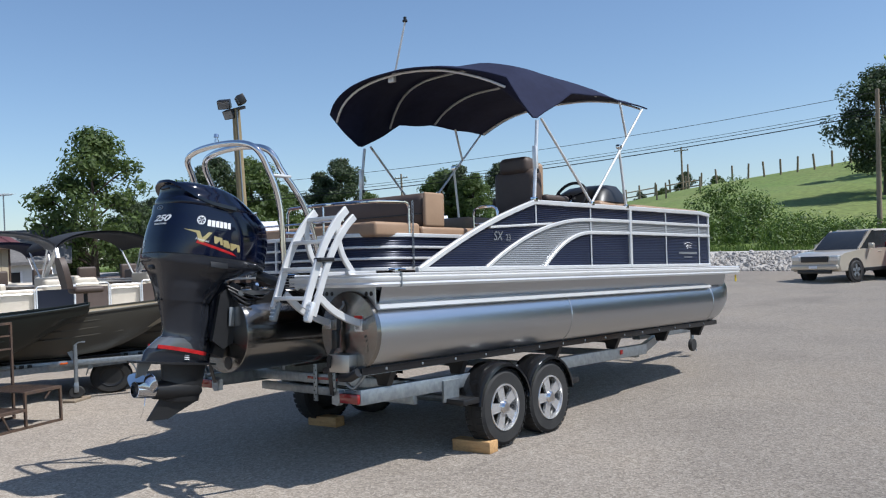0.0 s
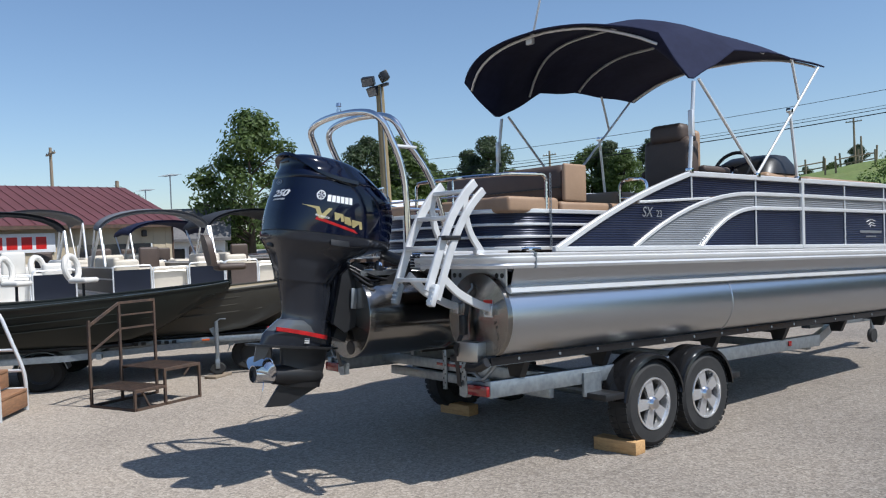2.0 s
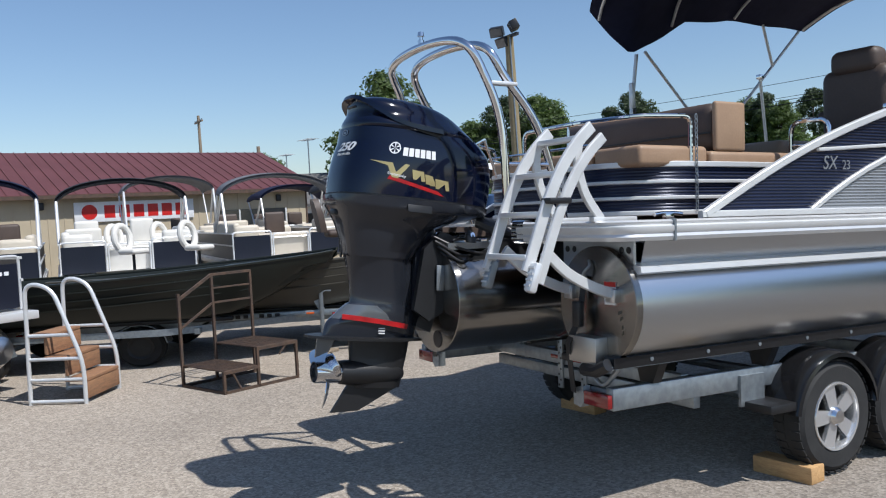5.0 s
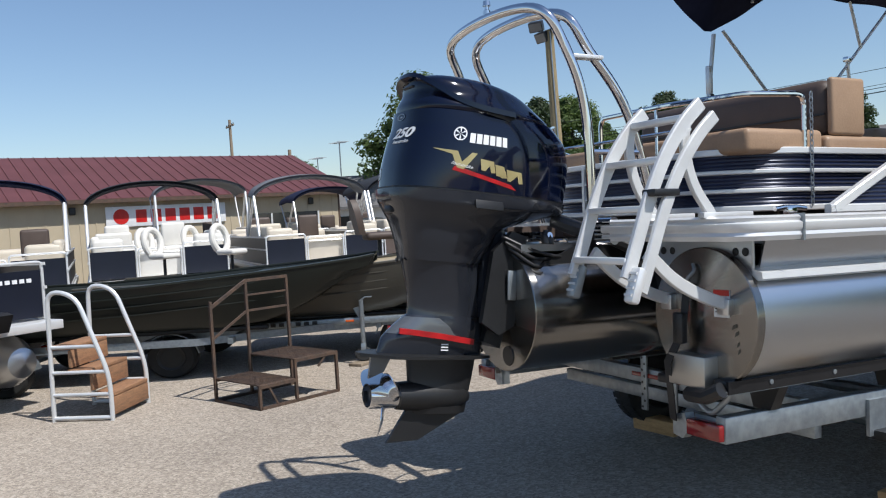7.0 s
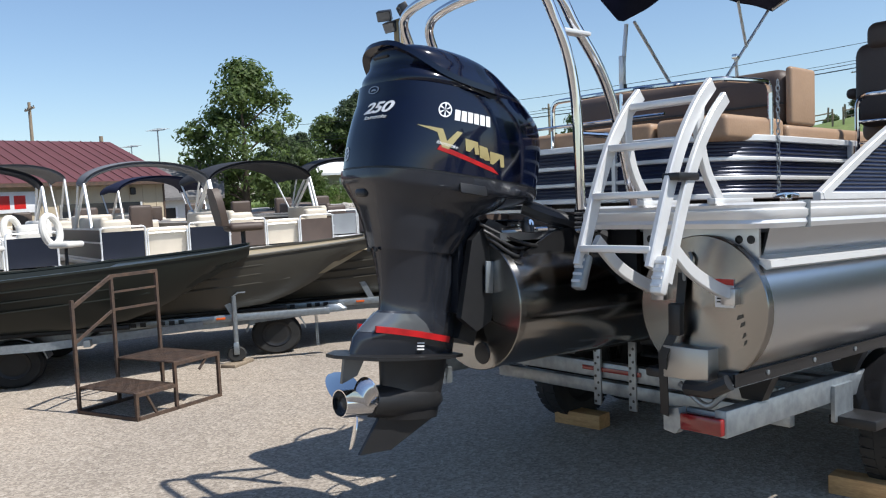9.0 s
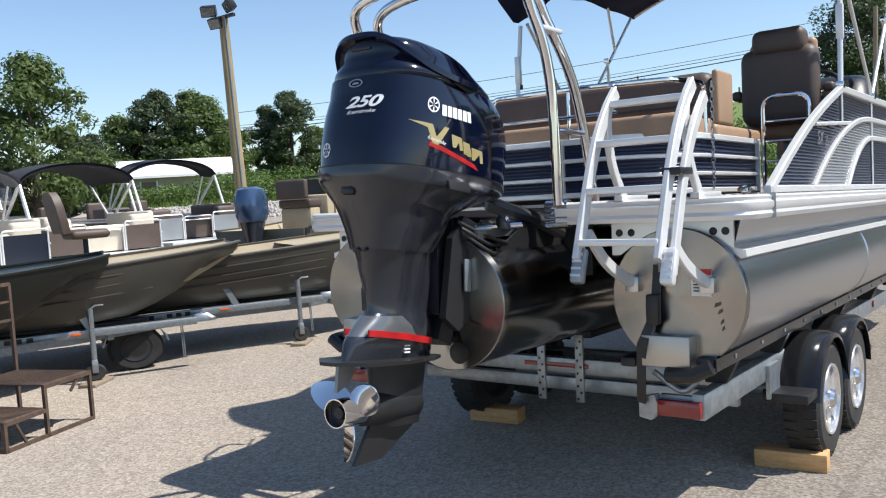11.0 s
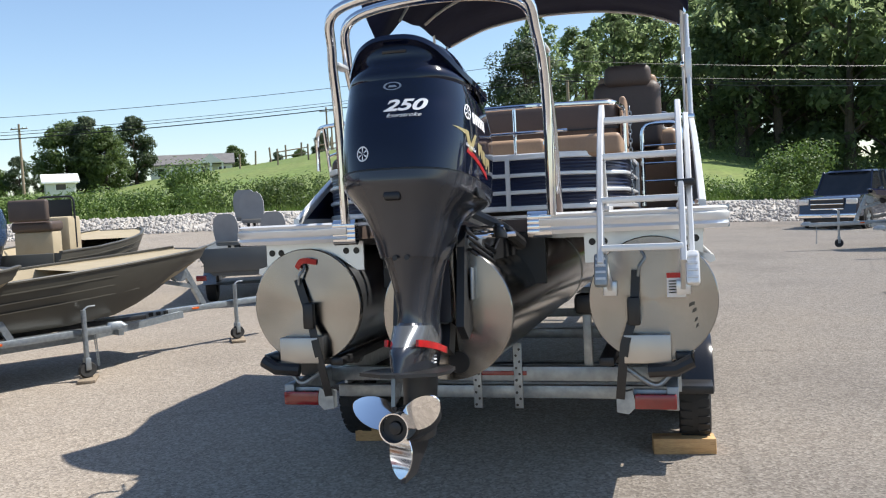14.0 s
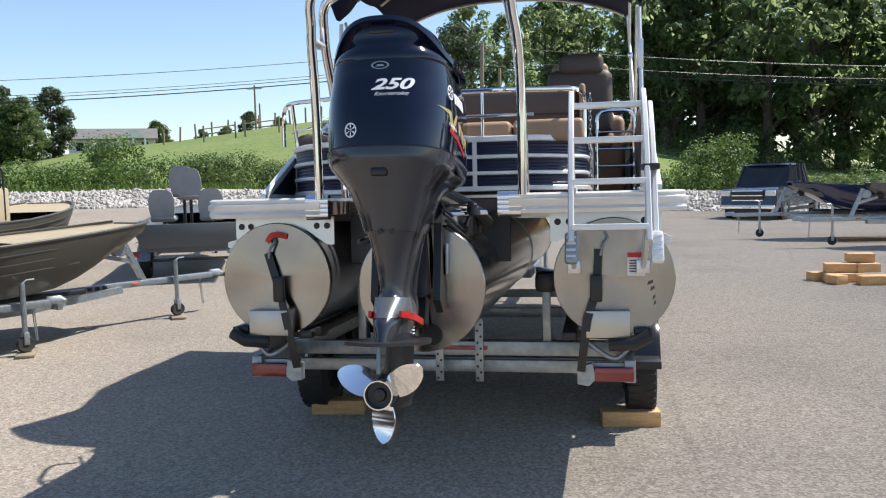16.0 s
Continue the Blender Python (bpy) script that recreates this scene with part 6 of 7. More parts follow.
def jon_hull(length, beam, hull_mat, inner_mat, m, label, flat_bow=0.45, deck=True, name="fishing_boat"):
    """An open aluminium hull; the bow's tip at the origin, the stern along -y, on a trailer's bunks."""
    t = thing(name, label, "boat", m, "fishing boats")
    def section(s):
        # s: 0 bow to 1 stern
        b = beam / 2 * (flat_bow + (1 - flat_bow) * min(1, s * 3.2) ** 0.6)
        top = 1.42 - 0.22 * min(1, s * 1.6) ** 0.8
        keel = 0.72 + 0.52 * (1 - min(1, s * 3.0)) ** 1.8
        y = -length * s
        fl = 0.80
        return y, b, top, keel, fl
    ss = [0, 0.03, 0.07, 0.12, 0.18, 0.25, 0.35, 0.5, 0.7, 0.85, 1.0]
    rings, inner = [], []
    for s in ss:
        y, b, top, keel, fl = section(s)
        rake = 0.25 * (1 - min(1, s * 4))
        rings.append([(b, y, top), (b * 0.97, y - rake * 0.3, top - 0.12), (b * fl, y - rake, keel + 0.06), (b * fl * 0.9, y - rake * 1.1, keel), (0, y - rake * 1.15, keel - 0.03), (-b * fl * 0.9, y - rake * 1.1, keel), (-b * fl, y - rake, keel + 0.06), (-b * 0.97, y - rake * 0.3, top - 0.12), (-b, y, top)])
        inner.append([(b - 0.03, y, top), (b * fl - 0.03, y, max(keel + 0.1, top - 0.32)), (-b * fl + 0.03, y, max(keel + 0.1, top - 0.32)), (-b + 0.03, y, top)])
    hull = loft(rings, cap=False, closed=False)
    for r in (rings[0], rings[-1]):
        hull.faces.new([hull.verts.new(p) for p in r])
    bmesh.ops.recalc_face_normals(hull, faces=hull.faces)
    part("hull", hull, hull_mat, t, sharp=30)
    part("liner", loft(inner, cap=False, closed=False), inner_mat, t)
    for s in (1, -1):
        part("gunwale", bar([(s * (section(k)[1] - 0.012), section(k)[0], section(k)[2] + 0.012) for k in ss], 0.05, 0.028, b=0.006), hull_mat, t)
        for k in range(3):
            part("hull_rib", bar([(s * (section(q)[1] * (0.985 - 0.045 * k) + 0.004), section(q)[0] - 0.1, section(q)[2] - 0.10 - 0.10 * k) for q in ss[4:]], 0.012, 0.012), hull_mat, t)
    if deck:
        part("bow_deck", loft([[(b - 0.02, y, z - 0.02), (-b + 0.02, y, z - 0.02)] for y, b, z, _, _ in [section(k) for k in (0, 0.03, 0.07, 0.12, 0.18, 0.25, 0.3)]], cap=False, closed=False), inner_mat, t)
    part("transom", box((-beam * 0.44, -length - 0.03, 0.78), (beam * 0.44, -length + 0.02, 1.2), 0.01), hull_mat, t)
    return t


U_ANG = 29.0
LOW = Matrix.Diagonal((1.0, 1.0, 0.83, 1.0))  # the tongues stand low on their jacks
U = Vector((math.sin(radians(U_ANG)), math.cos(radians(U_ANG)), 0))
def rig(coupler, k, length, hull_mat, inner_mat, blabel, beam=1.75, bars=True, jack=0.8):
    cx, cy = coupler
    small_trailer(flat_m(cx, cy, U_ANG) @ LOW, length + k + 0.3, name_bars=bars, jack=jack)
    p = Vector((cx, cy, 0)) - U * k
    g = ground(cx, cy)
    return jon_hull(length, beam, hull_mat, inner_mat, flat_m(p.x, p.y, U_ANG, g - 0.12), blabel)


rig((-5.14, 2.17), 0.95, 5.0, OLIVE, OLIVE, "dark olive aluminium fishing boat on a trailer", jack=1.15)
b2 = rig((-4.93, 3.92), 1.15, 5.0, TAN_HULL, SAND, "khaki aluminium fishing boat on a trailer", jack=0.42)
b3 = rig((-4.25, 6.6), 1.3, 5.4, TAN_HULL, SAND, "khaki aluminium bay boat on a trailer", jack=0.72)
for cx, cy, jk in ((-4.93, 3.92, 0.42), (-4.25, 6.6, 0.72), (-5.14, 2.17, 1.15)):
    p = Vector((cx, cy, 0)) - U * jk + Vector((0.09 * U.y, -0.09 * U.x, 0))
    solo("wood_pad", box((-0.2, -0.09, 0.0), (0.2, 0.09, 0.035), 0.005), OLD_TIMBER, "weathered board under a jack wheel", "board", flat_m(p.x, p.y, 60), "jack boards")


def swivel_seat(m, vinyl, label, ring=False, h=0.38, group="boat chairs"):
    t = thing("fishing_chair", label, "chair", m, group)
    part("pedestal", rod((0, 0, 0), (0, 0, h), 0.03), BLACK, t)
    part("cushion", cushion((-0.22, -0.22, h), (0.22, 0.24, h + 0.11), 0.05), vinyl, t)
    if ring:
        pts = [(0.2 * math.cos(a), -0.24 - 0.1 * (0.5 + 0.5 * math.sin(a)), h + 0.32 + 0.26 * math.sin(a)) for a in [2 * math.pi * k / 24 for k in range(24)]]
        part("backrest", pipe(pts, 0.065, seg=10, closed=True), vinyl, t)
    else:
        part("backrest", loft([[(x * w, -0.22 - 0.10 * (z / 0.5) + 0.03 * (1 - (x / 0.22) ** 2) * 0, h + 0.08 + z) for x in (-0.2, -0.12, 0.12, 0.2)] + [(x * w, -0.31 - 0.10 * (z / 0.5), h + 0.08 + z) for x in (0.2, 0.12, -0.12, -0.2)] for z, w in ((0.0, 0.95), (0.15, 1.1), (0.32, 1.1), (0.44, 0.9), (0.5, 0.55))]), vinyl, t)
    return t


# the olive boat's brown folding seat, and white seats beyond it
sp = Vector((-7.3, 2.2, 1.12))
swivel_seat(Matrix.Translation(set_out(*sp)) @ Matrix.Rotation(radians(-15), 4, "Z"), BROWN, "brown folding fishing seat on a khaki boat", h=0.3)

# grey fishing boat further on, seen end on
GM = flat_m(-6.0, 9.6, -20)
small_trailer(Matrix.Translation(GM @ Vector((0, 6.0, 0)) * 1.0) @ GM.to_3x3().to_4x4(), 6.0, "galvanised trailer under a grey fishing boat", False)
gb = jon_hull(5.2, 2.0, GREY_HULL, GREY_HULL, GM @ Matrix.Translation((0, 5.1, -0.15)), "slate grey aluminium fishing boat with padded seats")
for x, y, h in ((-0.5, 0.55, 0.12), (0.35, 0.5, 0.12), (-0.05, 0.85, 0.5), (-0.2, 1.2, 0.55)):
    swivel_seat(GM @ Matrix.Translation((x, y, 0.95)) , TAN_PALE, "pale grey padded fishing seat", h=h)

# console, blue outboard and poling seat on the khaki bay boat behind
b5 = jon_hull(4.9, 1.8, TAN_HULL, SAND, flat_m(-9.4, 10.6, -15), "khaki skiff with a console and a blue outboard")
small_trailer(flat_m(-9.7, 11.8, -15), 5.6, "galvanised trailer under a khaki skiff", False)
cm = b5.matrix_world
con = thing("console", "khaki helm console with a grab frame", "console", cm)
part("body", box((-0.3, -3.1, 0.98), (0.3, -2.6, 1.72), 0.05), SAND, con)
part("grab_frame", pipe(rounded([(-0.3, -2.85, 1.2), (-0.3, -2.85, 2.05), (0.3, -2.85, 2.05), (0.3, -2.85, 1.2)], 0.1), 0.018), BLACK, con)
part("screen", box((-0.26, -2.84, 1.7), (0.26, -2.83, 2.0)), BLACK, con)
seat = thing("helm_chair", "brown helm chair with a high back", "chair", cm, "boat chairs")
part("base", box((-0.3, -3.75, 0.98), (0.3, -3.4, 1.5), 0.03), SAND, seat)
part("cushion", cushion((-0.32, -3.8, 1.5), (0.32, -3.35, 1.66), 0.05), BROWN, seat)
part("backrest", cushion((-0.3, -3.9, 1.66), (0.3, -3.78, 2.0), 0.04), BROWN, seat)
ob2 = thing("outboard_motor", "metallic blue outboard motor on the khaki boat", "outboard motor", cm, "small outboards")
BLUE_PAINT = mat("blue_motor_paint", (0.05, 0.09, 0.17), 0.2, 0.4, color2=(0.04, 0.075, 0.15), scale=4, coat=0.6)
part("cowl", loft([oval(0, -5.15, w, d, z, 2.6) for z, w, d in ((1.35, 0.18, 0.26), (1.45, 0.21, 0.31), (1.7, 0.21, 0.32), (1.86, 0.17, 0.26), (1.9, 0.08, 0.14))]), BLUE_PAINT, ob2)
part("leg", loft([oval(0, -5.15, w, d, z, 2.4) for z, w, d in ((0.45, 0.04, 0.16), (0.9, 0.07, 0.14), (1.35, 0.17, 0.25))]), GREY_PAINT, ob2)


# ---- the row of pontoon boats by the shed ----
def small_pontoon(m, fence_mat, seat_mat, top_mat, bim_open=True, label="", ring_seats=True, bim_z=3.05, frame_mat=ANOD, front=-0.9):
    """Low on its blocks, the end facing the lot at y = 0, the boat running back along -y."""
    m = Matrix.Translation((0.0, 0.0, -0.27)) @ m
    bim_z += 0.31
    t = thing("pontoon_boat", label, "boat", m, "row of pontoon boats")
    for x in (-0.85, 0.85):
        part("pontoon", lathe([(0.0, -0.1), (0.15, -0.16), (0.26, -0.4), (0.3, -0.8), (0.3, -6.2)], (x, 0, 0.78), "y", 20), ALU, t)
    part("deck", box((-1.22, -6.3, 1.08), (1.22, 0.0, 1.17), 0.01), ANOD, t)
    for s in (1, -1):
        part("side_panel", box((s * 1.17 - 0.006, -6.0, 1.2), (s * 1.17 + 0.006, front, 1.72)), fence_mat, t)
        for z in (1.2, 1.5, 1.74):
            part("rail", box((s * 1.18 - 0.015, -6.0, z - 0.015), (s * 1.18 + 0.015, front + 0.05, z + 0.015)), frame_mat, t)
        part("front_panel", box((s * 0.42, front, 1.2), (s * 1.16, front + 0.012, 1.68)), fence_mat, t)
        part("front_rail", pipe(rounded([(s * 0.4, front + 0.02, 1.18), (s * 0.4, front + 0.02, 1.76), (s * 1.17, front + 0.02, 1.76), (s * 1.17, front + 0.02, 1.18)], 0.06), 0.016), frame_mat, t)
        part("bench", cushion((s * 0.62 if s > 0 else -1.12, -2.8, 1.42), (1.12 if s > 0 else -0.62, -1.0, 1.6), 0.06), seat_mat, t)
        part("bench_back", cushion((s * 0.98 if s > 0 else -1.13, -2.8, 1.58), (1.13 if s > 0 else -0.98, -1.0, 1.95), 0.06), seat_mat, t)
        part("bench_end", cushion((s * 0.6 if s > 0 else -1.12, -1.18, 1.2), (1.12 if s > 0 else -0.6, -0.98, 1.9), 0.07), seat_mat, t)
        part("bunk_post", box((s * 0.8 - 0.05, -5.0, 0.27), (s * 0.8 + 0.05, -4.8, 0.52)), OLD_TIMBER, t)
        part("bunk_post", box((s * 0.8 - 0.05, -1.5, 0.27), (s * 0.8 + 0.05, -1.3, 0.52)), OLD_TIMBER, t)
    part("front_lounge", loft([oval(-0.1, -1.55, 0.86, 0.55, 1.2, 3.2), oval(-0.1, -1.55, 0.9, 0.58, 1.5, 3.2), oval(-0.1, -1.55, 0.93, 0.6, 1.56, 3.2), oval(-0.1, -1.55, 0.93, 0.6, 1.66, 3.2), oval(-0.1, -1.55, 0.84, 0.5, 1.7, 3.2)]), seat_mat, t, "rounded padded lounge at the front")
    part("lounge_rail", pipe(oval(-0.1, -1.55, 0.98, 0.65, 1.62, 3.2, 28), 0.013, seg=6, closed=True), frame_mat, t)
    for x in (-0.55, 0.6):
        chair = part("helm_seat", cushion((x - 0.25, -4.6, 1.5), (x + 0.25, -4.1, 1.64), 0.06), seat_mat, t)
        part("seat_back", cushion((x - 0.25, -4.68, 1.62), (x + 0.25, -4.54, 2.16), 0.06), BROWN if seat_mat is CREAM else seat_mat, chair)
        part("pedestal", rod((x, -4.35, 1.17), (x, -4.35, 1.5), 0.05), GALV, chair)
    part("gate_rail", pipe(rounded([(-0.36, front + 0.02, 1.18), (-0.36, front + 0.02, 1.7), (0.36, front + 0.02, 1.7), (0.36, front + 0.02, 1.18)], 0.06), 0.014), frame_mat, t)
    part("helm", cushion((0.35, -3.9, 1.17), (1.05, -3.3, 2.0), 0.06), seat_mat, t)
    part("rear_lounge", cushion((-1.1, -5.9, 1.2), (1.1, -5.1, 1.8), 0.08), seat_mat, t)
    b = part("bimini", loft([[(1.2 * math.sin(a), y, bim_z - 0.42 * (1 - math.cos(a)) - d) for a in [radians(-88 + 176 * k / 20) for k in range(21)]] + [(1.17 * math.sin(a), y, bim_z - 0.05 - 0.42 * (1 - math.cos(a)) - d) for a in [radians(88 - 176 * k / 20) for k in range(21)]] for y, d in ((-1.9, 0.03), (-1.84, 0.0), (-2.4 if not bim_open else -2.9, -0.04), (-2.46 if not bim_open else -3.9, 0.02))]), top_mat, t, "canvas bimini top")
    for s in (1, -1):
        part("strut", rod((s * 1.17, -1.9, bim_z - 0.42), (s * 1.17, -2.9, 1.75), 0.03), frame_mat, b)
        part("strut", rod((s * 1.17, -3.8 if bim_open else -2.4, bim_z - 0.4), (s * 1.17, -2.9, 1.75), 0.02), frame_mat, b)
        part("strut", rod((s * 1.17, -1.88, bim_z - 0.4), (s * 1.17, -1.5, 1.75), 0.03), frame_mat, b)
    return t


def row_m(x, y, ang=97):
    return flat_m(x, y, ang)


NAVY_DARK = mat("dark_navy_fence", (0.010, 0.012, 0.022), 0.35, 0.0, color2=(0.008, 0.01, 0.018), scale=3)
r_specs = ((-11.0, -0.05, CANVAS_BLACK, NAVY_DARK, OFFWHITE, 2.62, False, "white-seated fishing pontoon boat with a black bimini top"),
           (-11.2, 3.15, CANVAS_GREY, NAVY_DARK, CREAM, 2.66, False, "cream-seated pontoon boat with a slate bimini top"),
           (-9.4, -2.9, CANVAS, NAVY_DARK, CREAM, 2.62, False, "cream-seated pontoon boat with a navy bimini top"),
           (-17.4, 2.4, CANVAS_GREY, NAVY_DARK, CREAM, 3.0, True, "cream pontoon boat with a pale grey bimini top behind the row"),
           (-11.9, 6.0, CANVAS_BLACK, BROWN, CREAM, 2.7, True, "tan pontoon boat with a black bimini top"),
           (-12.8, 9.0, CANVAS_BLACK, SILVER_PANEL, BROWN, 2.75, False, "silver pontoon boat with a folded black top"),
           (-18.6, 6.6, CANVAS, SILVER_PANEL, CREAM, 2.7, True, "silver pontoon boat with a navy bimini top"))
for x, y, top, fen, st, bz, op, lab in r_specs:
    small_pontoon(row_m(x, y), fen, st, top, op, lab, bim_z=bz)
for x, y in ((-10.75, -0.1), (-10.5, 0.95), (-12.6, 0.1), (-12.4, 0.9)):
    swivel_seat(Matrix.Translation(set_out(x, y, 0.9)) @ Matrix.Scale(0.85, 4) @ Matrix.Rotation(radians(-60), 4, "Z"), OFFWHITE, "white swivel fishing chair with an open ring back", True, 0.42)

# the nearer pontoon boat beside the stairs
nb = small_pontoon(flat_m(-5.1, -3.2, 62), NAVY_DARK, CREAM, CANVAS, True, "navy pontoon boat with cream seats beside the stairs", bim_z=2.8, front=-0.25)
for k in range(9):
    part("name_bar", box((-1.05 + k * 0.075, -0.236, 1.56), (-1.0 + k * 0.075, -0.228, 1.60)), LETTER, nb, "pale lettering as bars")
tm = thing("trolling_motor", "black trolling motor folded on the pontoon deck", "trolling motor", flat_m(-5.35, -2.75, 62, -0.29))
part("shaft", rod((0, 0, 1.22), (0.6, -0.3, 1.28), 0.02), BLACK, tm)
part("head", cushion((-0.12, -0.1, 1.18), (0.12, 0.1, 1.34), 0.05), BLACK, tm)
part("mount", prism([(-0.1, 1.15), (0.1, 1.15), (0.2, 1.32), (0.1, 1.34)], -0.08, 0.08, "x"), BLACK, tm)

# ---- sales shed with a red metal roof ----
WALL = mat("tan_steel_siding", (0.47, 0.39, 0.27), 0.6, color2=(0.42, 0.35, 0.24), scale=1.5, bump=0.05)
ROOF = mat("red_steel_roof", (0.145, 0.05, 0.048), 0.5, 0.1, color2=(0.12, 0.042, 0.04), scale=0.8, rough_vary=0.08)
GLASS_DARK = mat("dark_window_glass", (0.02, 0.022, 0.025), 0.06, color2=(0.03, 0.032, 0.035), scale=2)
shed = thing("sales_shed", "long tan steel shed with a dark red metal roof", "building", Matrix.Translation(set_out(-26.4, 9.5)) @ Matrix.Rotation(radians(6 - TURNED), 4, "Z"))
L, D, H = 30.0, 9.0, 2.85
part("wall", box((-D, -L, -0.2), (0, 0, H)), WALL, shed, "tan ribbed steel walls")
for k in range(60):
    part("wall_rib", box((0.0, -L + k * 0.5 + 0.2, 0), (0.018, -L + k * 0.5 + 0.24, H)), WALL, shed, sharp=0)
part("gable", prism([(-D, H), (0, H), (-D / 2, H + 1.5)], -0.02, 0.0, "y"), WALL, shed)
rf = part("roof", prism([(-D - 0.4, H - 0.12), (-D / 2, H + 1.6), (0.4, H - 0.12), (0.4, H - 0.02), (-D / 2, H + 1.7), (-D - 0.4, H - 0.02)], -L - 0.4, 0.4, "y"), ROOF, shed, "dark red ribbed metal roof")
for k in range(76):
    y = -L - 0.35 + k * 0.405
    part("roof_rib", bar([(0.4, y, H), (-D / 2, y, H + 1.72)], 0.018, 0.018), ROOF, rf, sharp=0)
part("eave_trim", box((0.36, -L - 0.42, H - 0.16), (0.43, 0.42, H - 0.04)), RUST, rf)
part("corner_trim", box((-0.03, -0.03, 0), (0.03, 0.03, H)), RUST, shed)
for y in (-1.2, -9.5, -18.0):
    l = part("wall_lamp", cushion((0.02, y - 0.1, 2.35), (0.14, y + 0.1, 2.6), 0.04), BLACK, shed)
for y, w, h0, h1 in ((-2.3, 2.8, 0.9, 2.1), (-15.5, 3.0, 0.2, 2.2)):
    wn = part("window", box((0.0, y - w / 2, h0), (0.03, y + w / 2, h1)), GLASS_DARK, shed)
    for q in range(4):
        part("mullion", box((0.028, y - w / 2 + q * w / 3 - 0.03, h0), (0.05, y - w / 2 + q * w / 3 + 0.03, h1)), ANOD, wn)
banner = thing("banner", "white banner with red lettering drawn as bars", "banner", shed.matrix_world @ Matrix.Translation((0.06, -8.5, 1.9)))
part("sheet", box((0.0, 0.0, 0.0), (0.012, 4.0, 0.66), 0.003), LETTER, banner)
for k in range(6):
    part("bar", box((0.012, 0.95 + k * 0.48, 0.12), (0.018, 1.3 + k * 0.48, 0.54)), RED, banner, "red block in place of a letter")
part("disc", lathe([(0.25, 0.012), (0.25, 0.018), (0.0, 0.018)], (0, 0.48, 0.33), "x", 24), RED, banner, "red disc")
ven = bmesh.new()
rod((-D / 2, -12, H + 1.65), (-D / 2, -12, H + 2.25), 0.05, ven)
part("vent_pipe", ven, GALV, shed)

def tv_mast(az, r, h):
    p = polar(az, r)
    t = thing("aerial_mast", "thin steel mast with a television aerial", "aerial", Matrix.Translation(p), "aerials")
    part("mast", rod((0, 0, 0), (0, 0, h), 0.035), GALV, t)
    part("boom", rod((-0.9, 0, h), (0.9, 0, h - 0.1), 0.025), GALV, t)
    for k in range(6):
        part("element", rod((-0.8 + 0.3 * k, -0.35, h - 0.02), (-0.8 + 0.3 * k, 0.35, h - 0.02), 0.012), GALV, t)
tv_mast(-64.8, 47, 5.5)
tv_mast(-66.7, 55, 5.1)

# white house behind the shed, ranch house and barn on the hill
SIDING = mat("white_siding", (0.72, 0.71, 0.68), 0.6, color2=(0.66, 0.65, 0.62), scale=1.0, stretch=(0.2, 0.2, 8))
SHINGLE = mat("grey_shingle", (0.17, 0.16, 0.155), 0.9, grain=(0.4,), color2=(0.13, 0.125, 0.12), scale=1.5, bump=0.3, bump_scale=8)
def house(p, ang, w, d, h, ridge, label, porch=False, wall=SIDING, roof=SHINGLE):
    t = thing("house", label, "house", Matrix.Translation(p) @ Matrix.Rotation(radians(-ang), 4, "Z"), "houses")
    part("wall", box((-w / 2, -d / 2, -1.0), (w / 2, d / 2, h)), wall, t)
    for s in (1, -1):
        part("gable", prism([(-d / 2, h), (d / 2, h), (0, h + ridge)], s * w / 2 - 0.05, s * w / 2 + 0.0, "x"), wall, t)
    part("roof", prism([(-d / 2 - 0.4, h - 0.15), (0, h + ridge + 0.08), (d / 2 + 0.4, h - 0.15), (d / 2 + 0.4, h), (0, h + ridge + 0.22), (-d / 2 - 0.4, h)], -w / 2 - 0.35, w / 2 + 0.35, "x"), roof, t)
    n = max(1, int(w / 2.6))
    for k in range(n):
        x = -w / 2 + (k + 0.5) * w / n
        wn = part("window", box((x - 0.45, -d / 2 - 0.03, h * 0.35), (x + 0.45, -d / 2, h * 0.8)), GLASS_DARK, t)
        for a, b, c, e in ((-0.55, -0.45, 0.32, 0.83), (0.45, 0.55, 0.32, 0.83)):
            part("window_frame", box((x + a, -d / 2 - 0.05, h * c), (x + b, -d / 2, h * e)), LETTER, wn)
    if porch:
        g = part("porch_gable", prism([(w * 0.08, h), (w * 0.40, h), (w * 0.24, h + ridge * 0.95)], -d / 2 - 1.8, -d / 2 + 1.0, "y"), wall, t)
        for x in (0.1, 0.24, 0.38):
            part("porch_post", box((w * x - 0.12, -d / 2 - 1.75, -1.0), (w * x + 0.12, -d / 2 - 1.5, h)), LETTER, t)
    return t
house(polar(-29.9, 122) - Vector((0, 0, 0.6)), -26, 10.5, 6.5, 2.3, 1.3, "long white ranch house with a porch on the hill", True)
house(polar(-37.9, 92) + Vector((0, 0, 0.5)), -40, 2.7, 2.4, 1.2, 0.6, "small white barn on the hill", False, SIDING, LETTER)
house(polar(-64.3, 46) - Vector((0, 0, 0.7)), -60, 5.0, 5.0, 2.5, 1.5, "white clapboard house behind the shed")
house(polar(-51.5, 60), -55, 7, 5, 2.0, 0.9, "low tan building beyond the boats", False, WALL, LETTER)

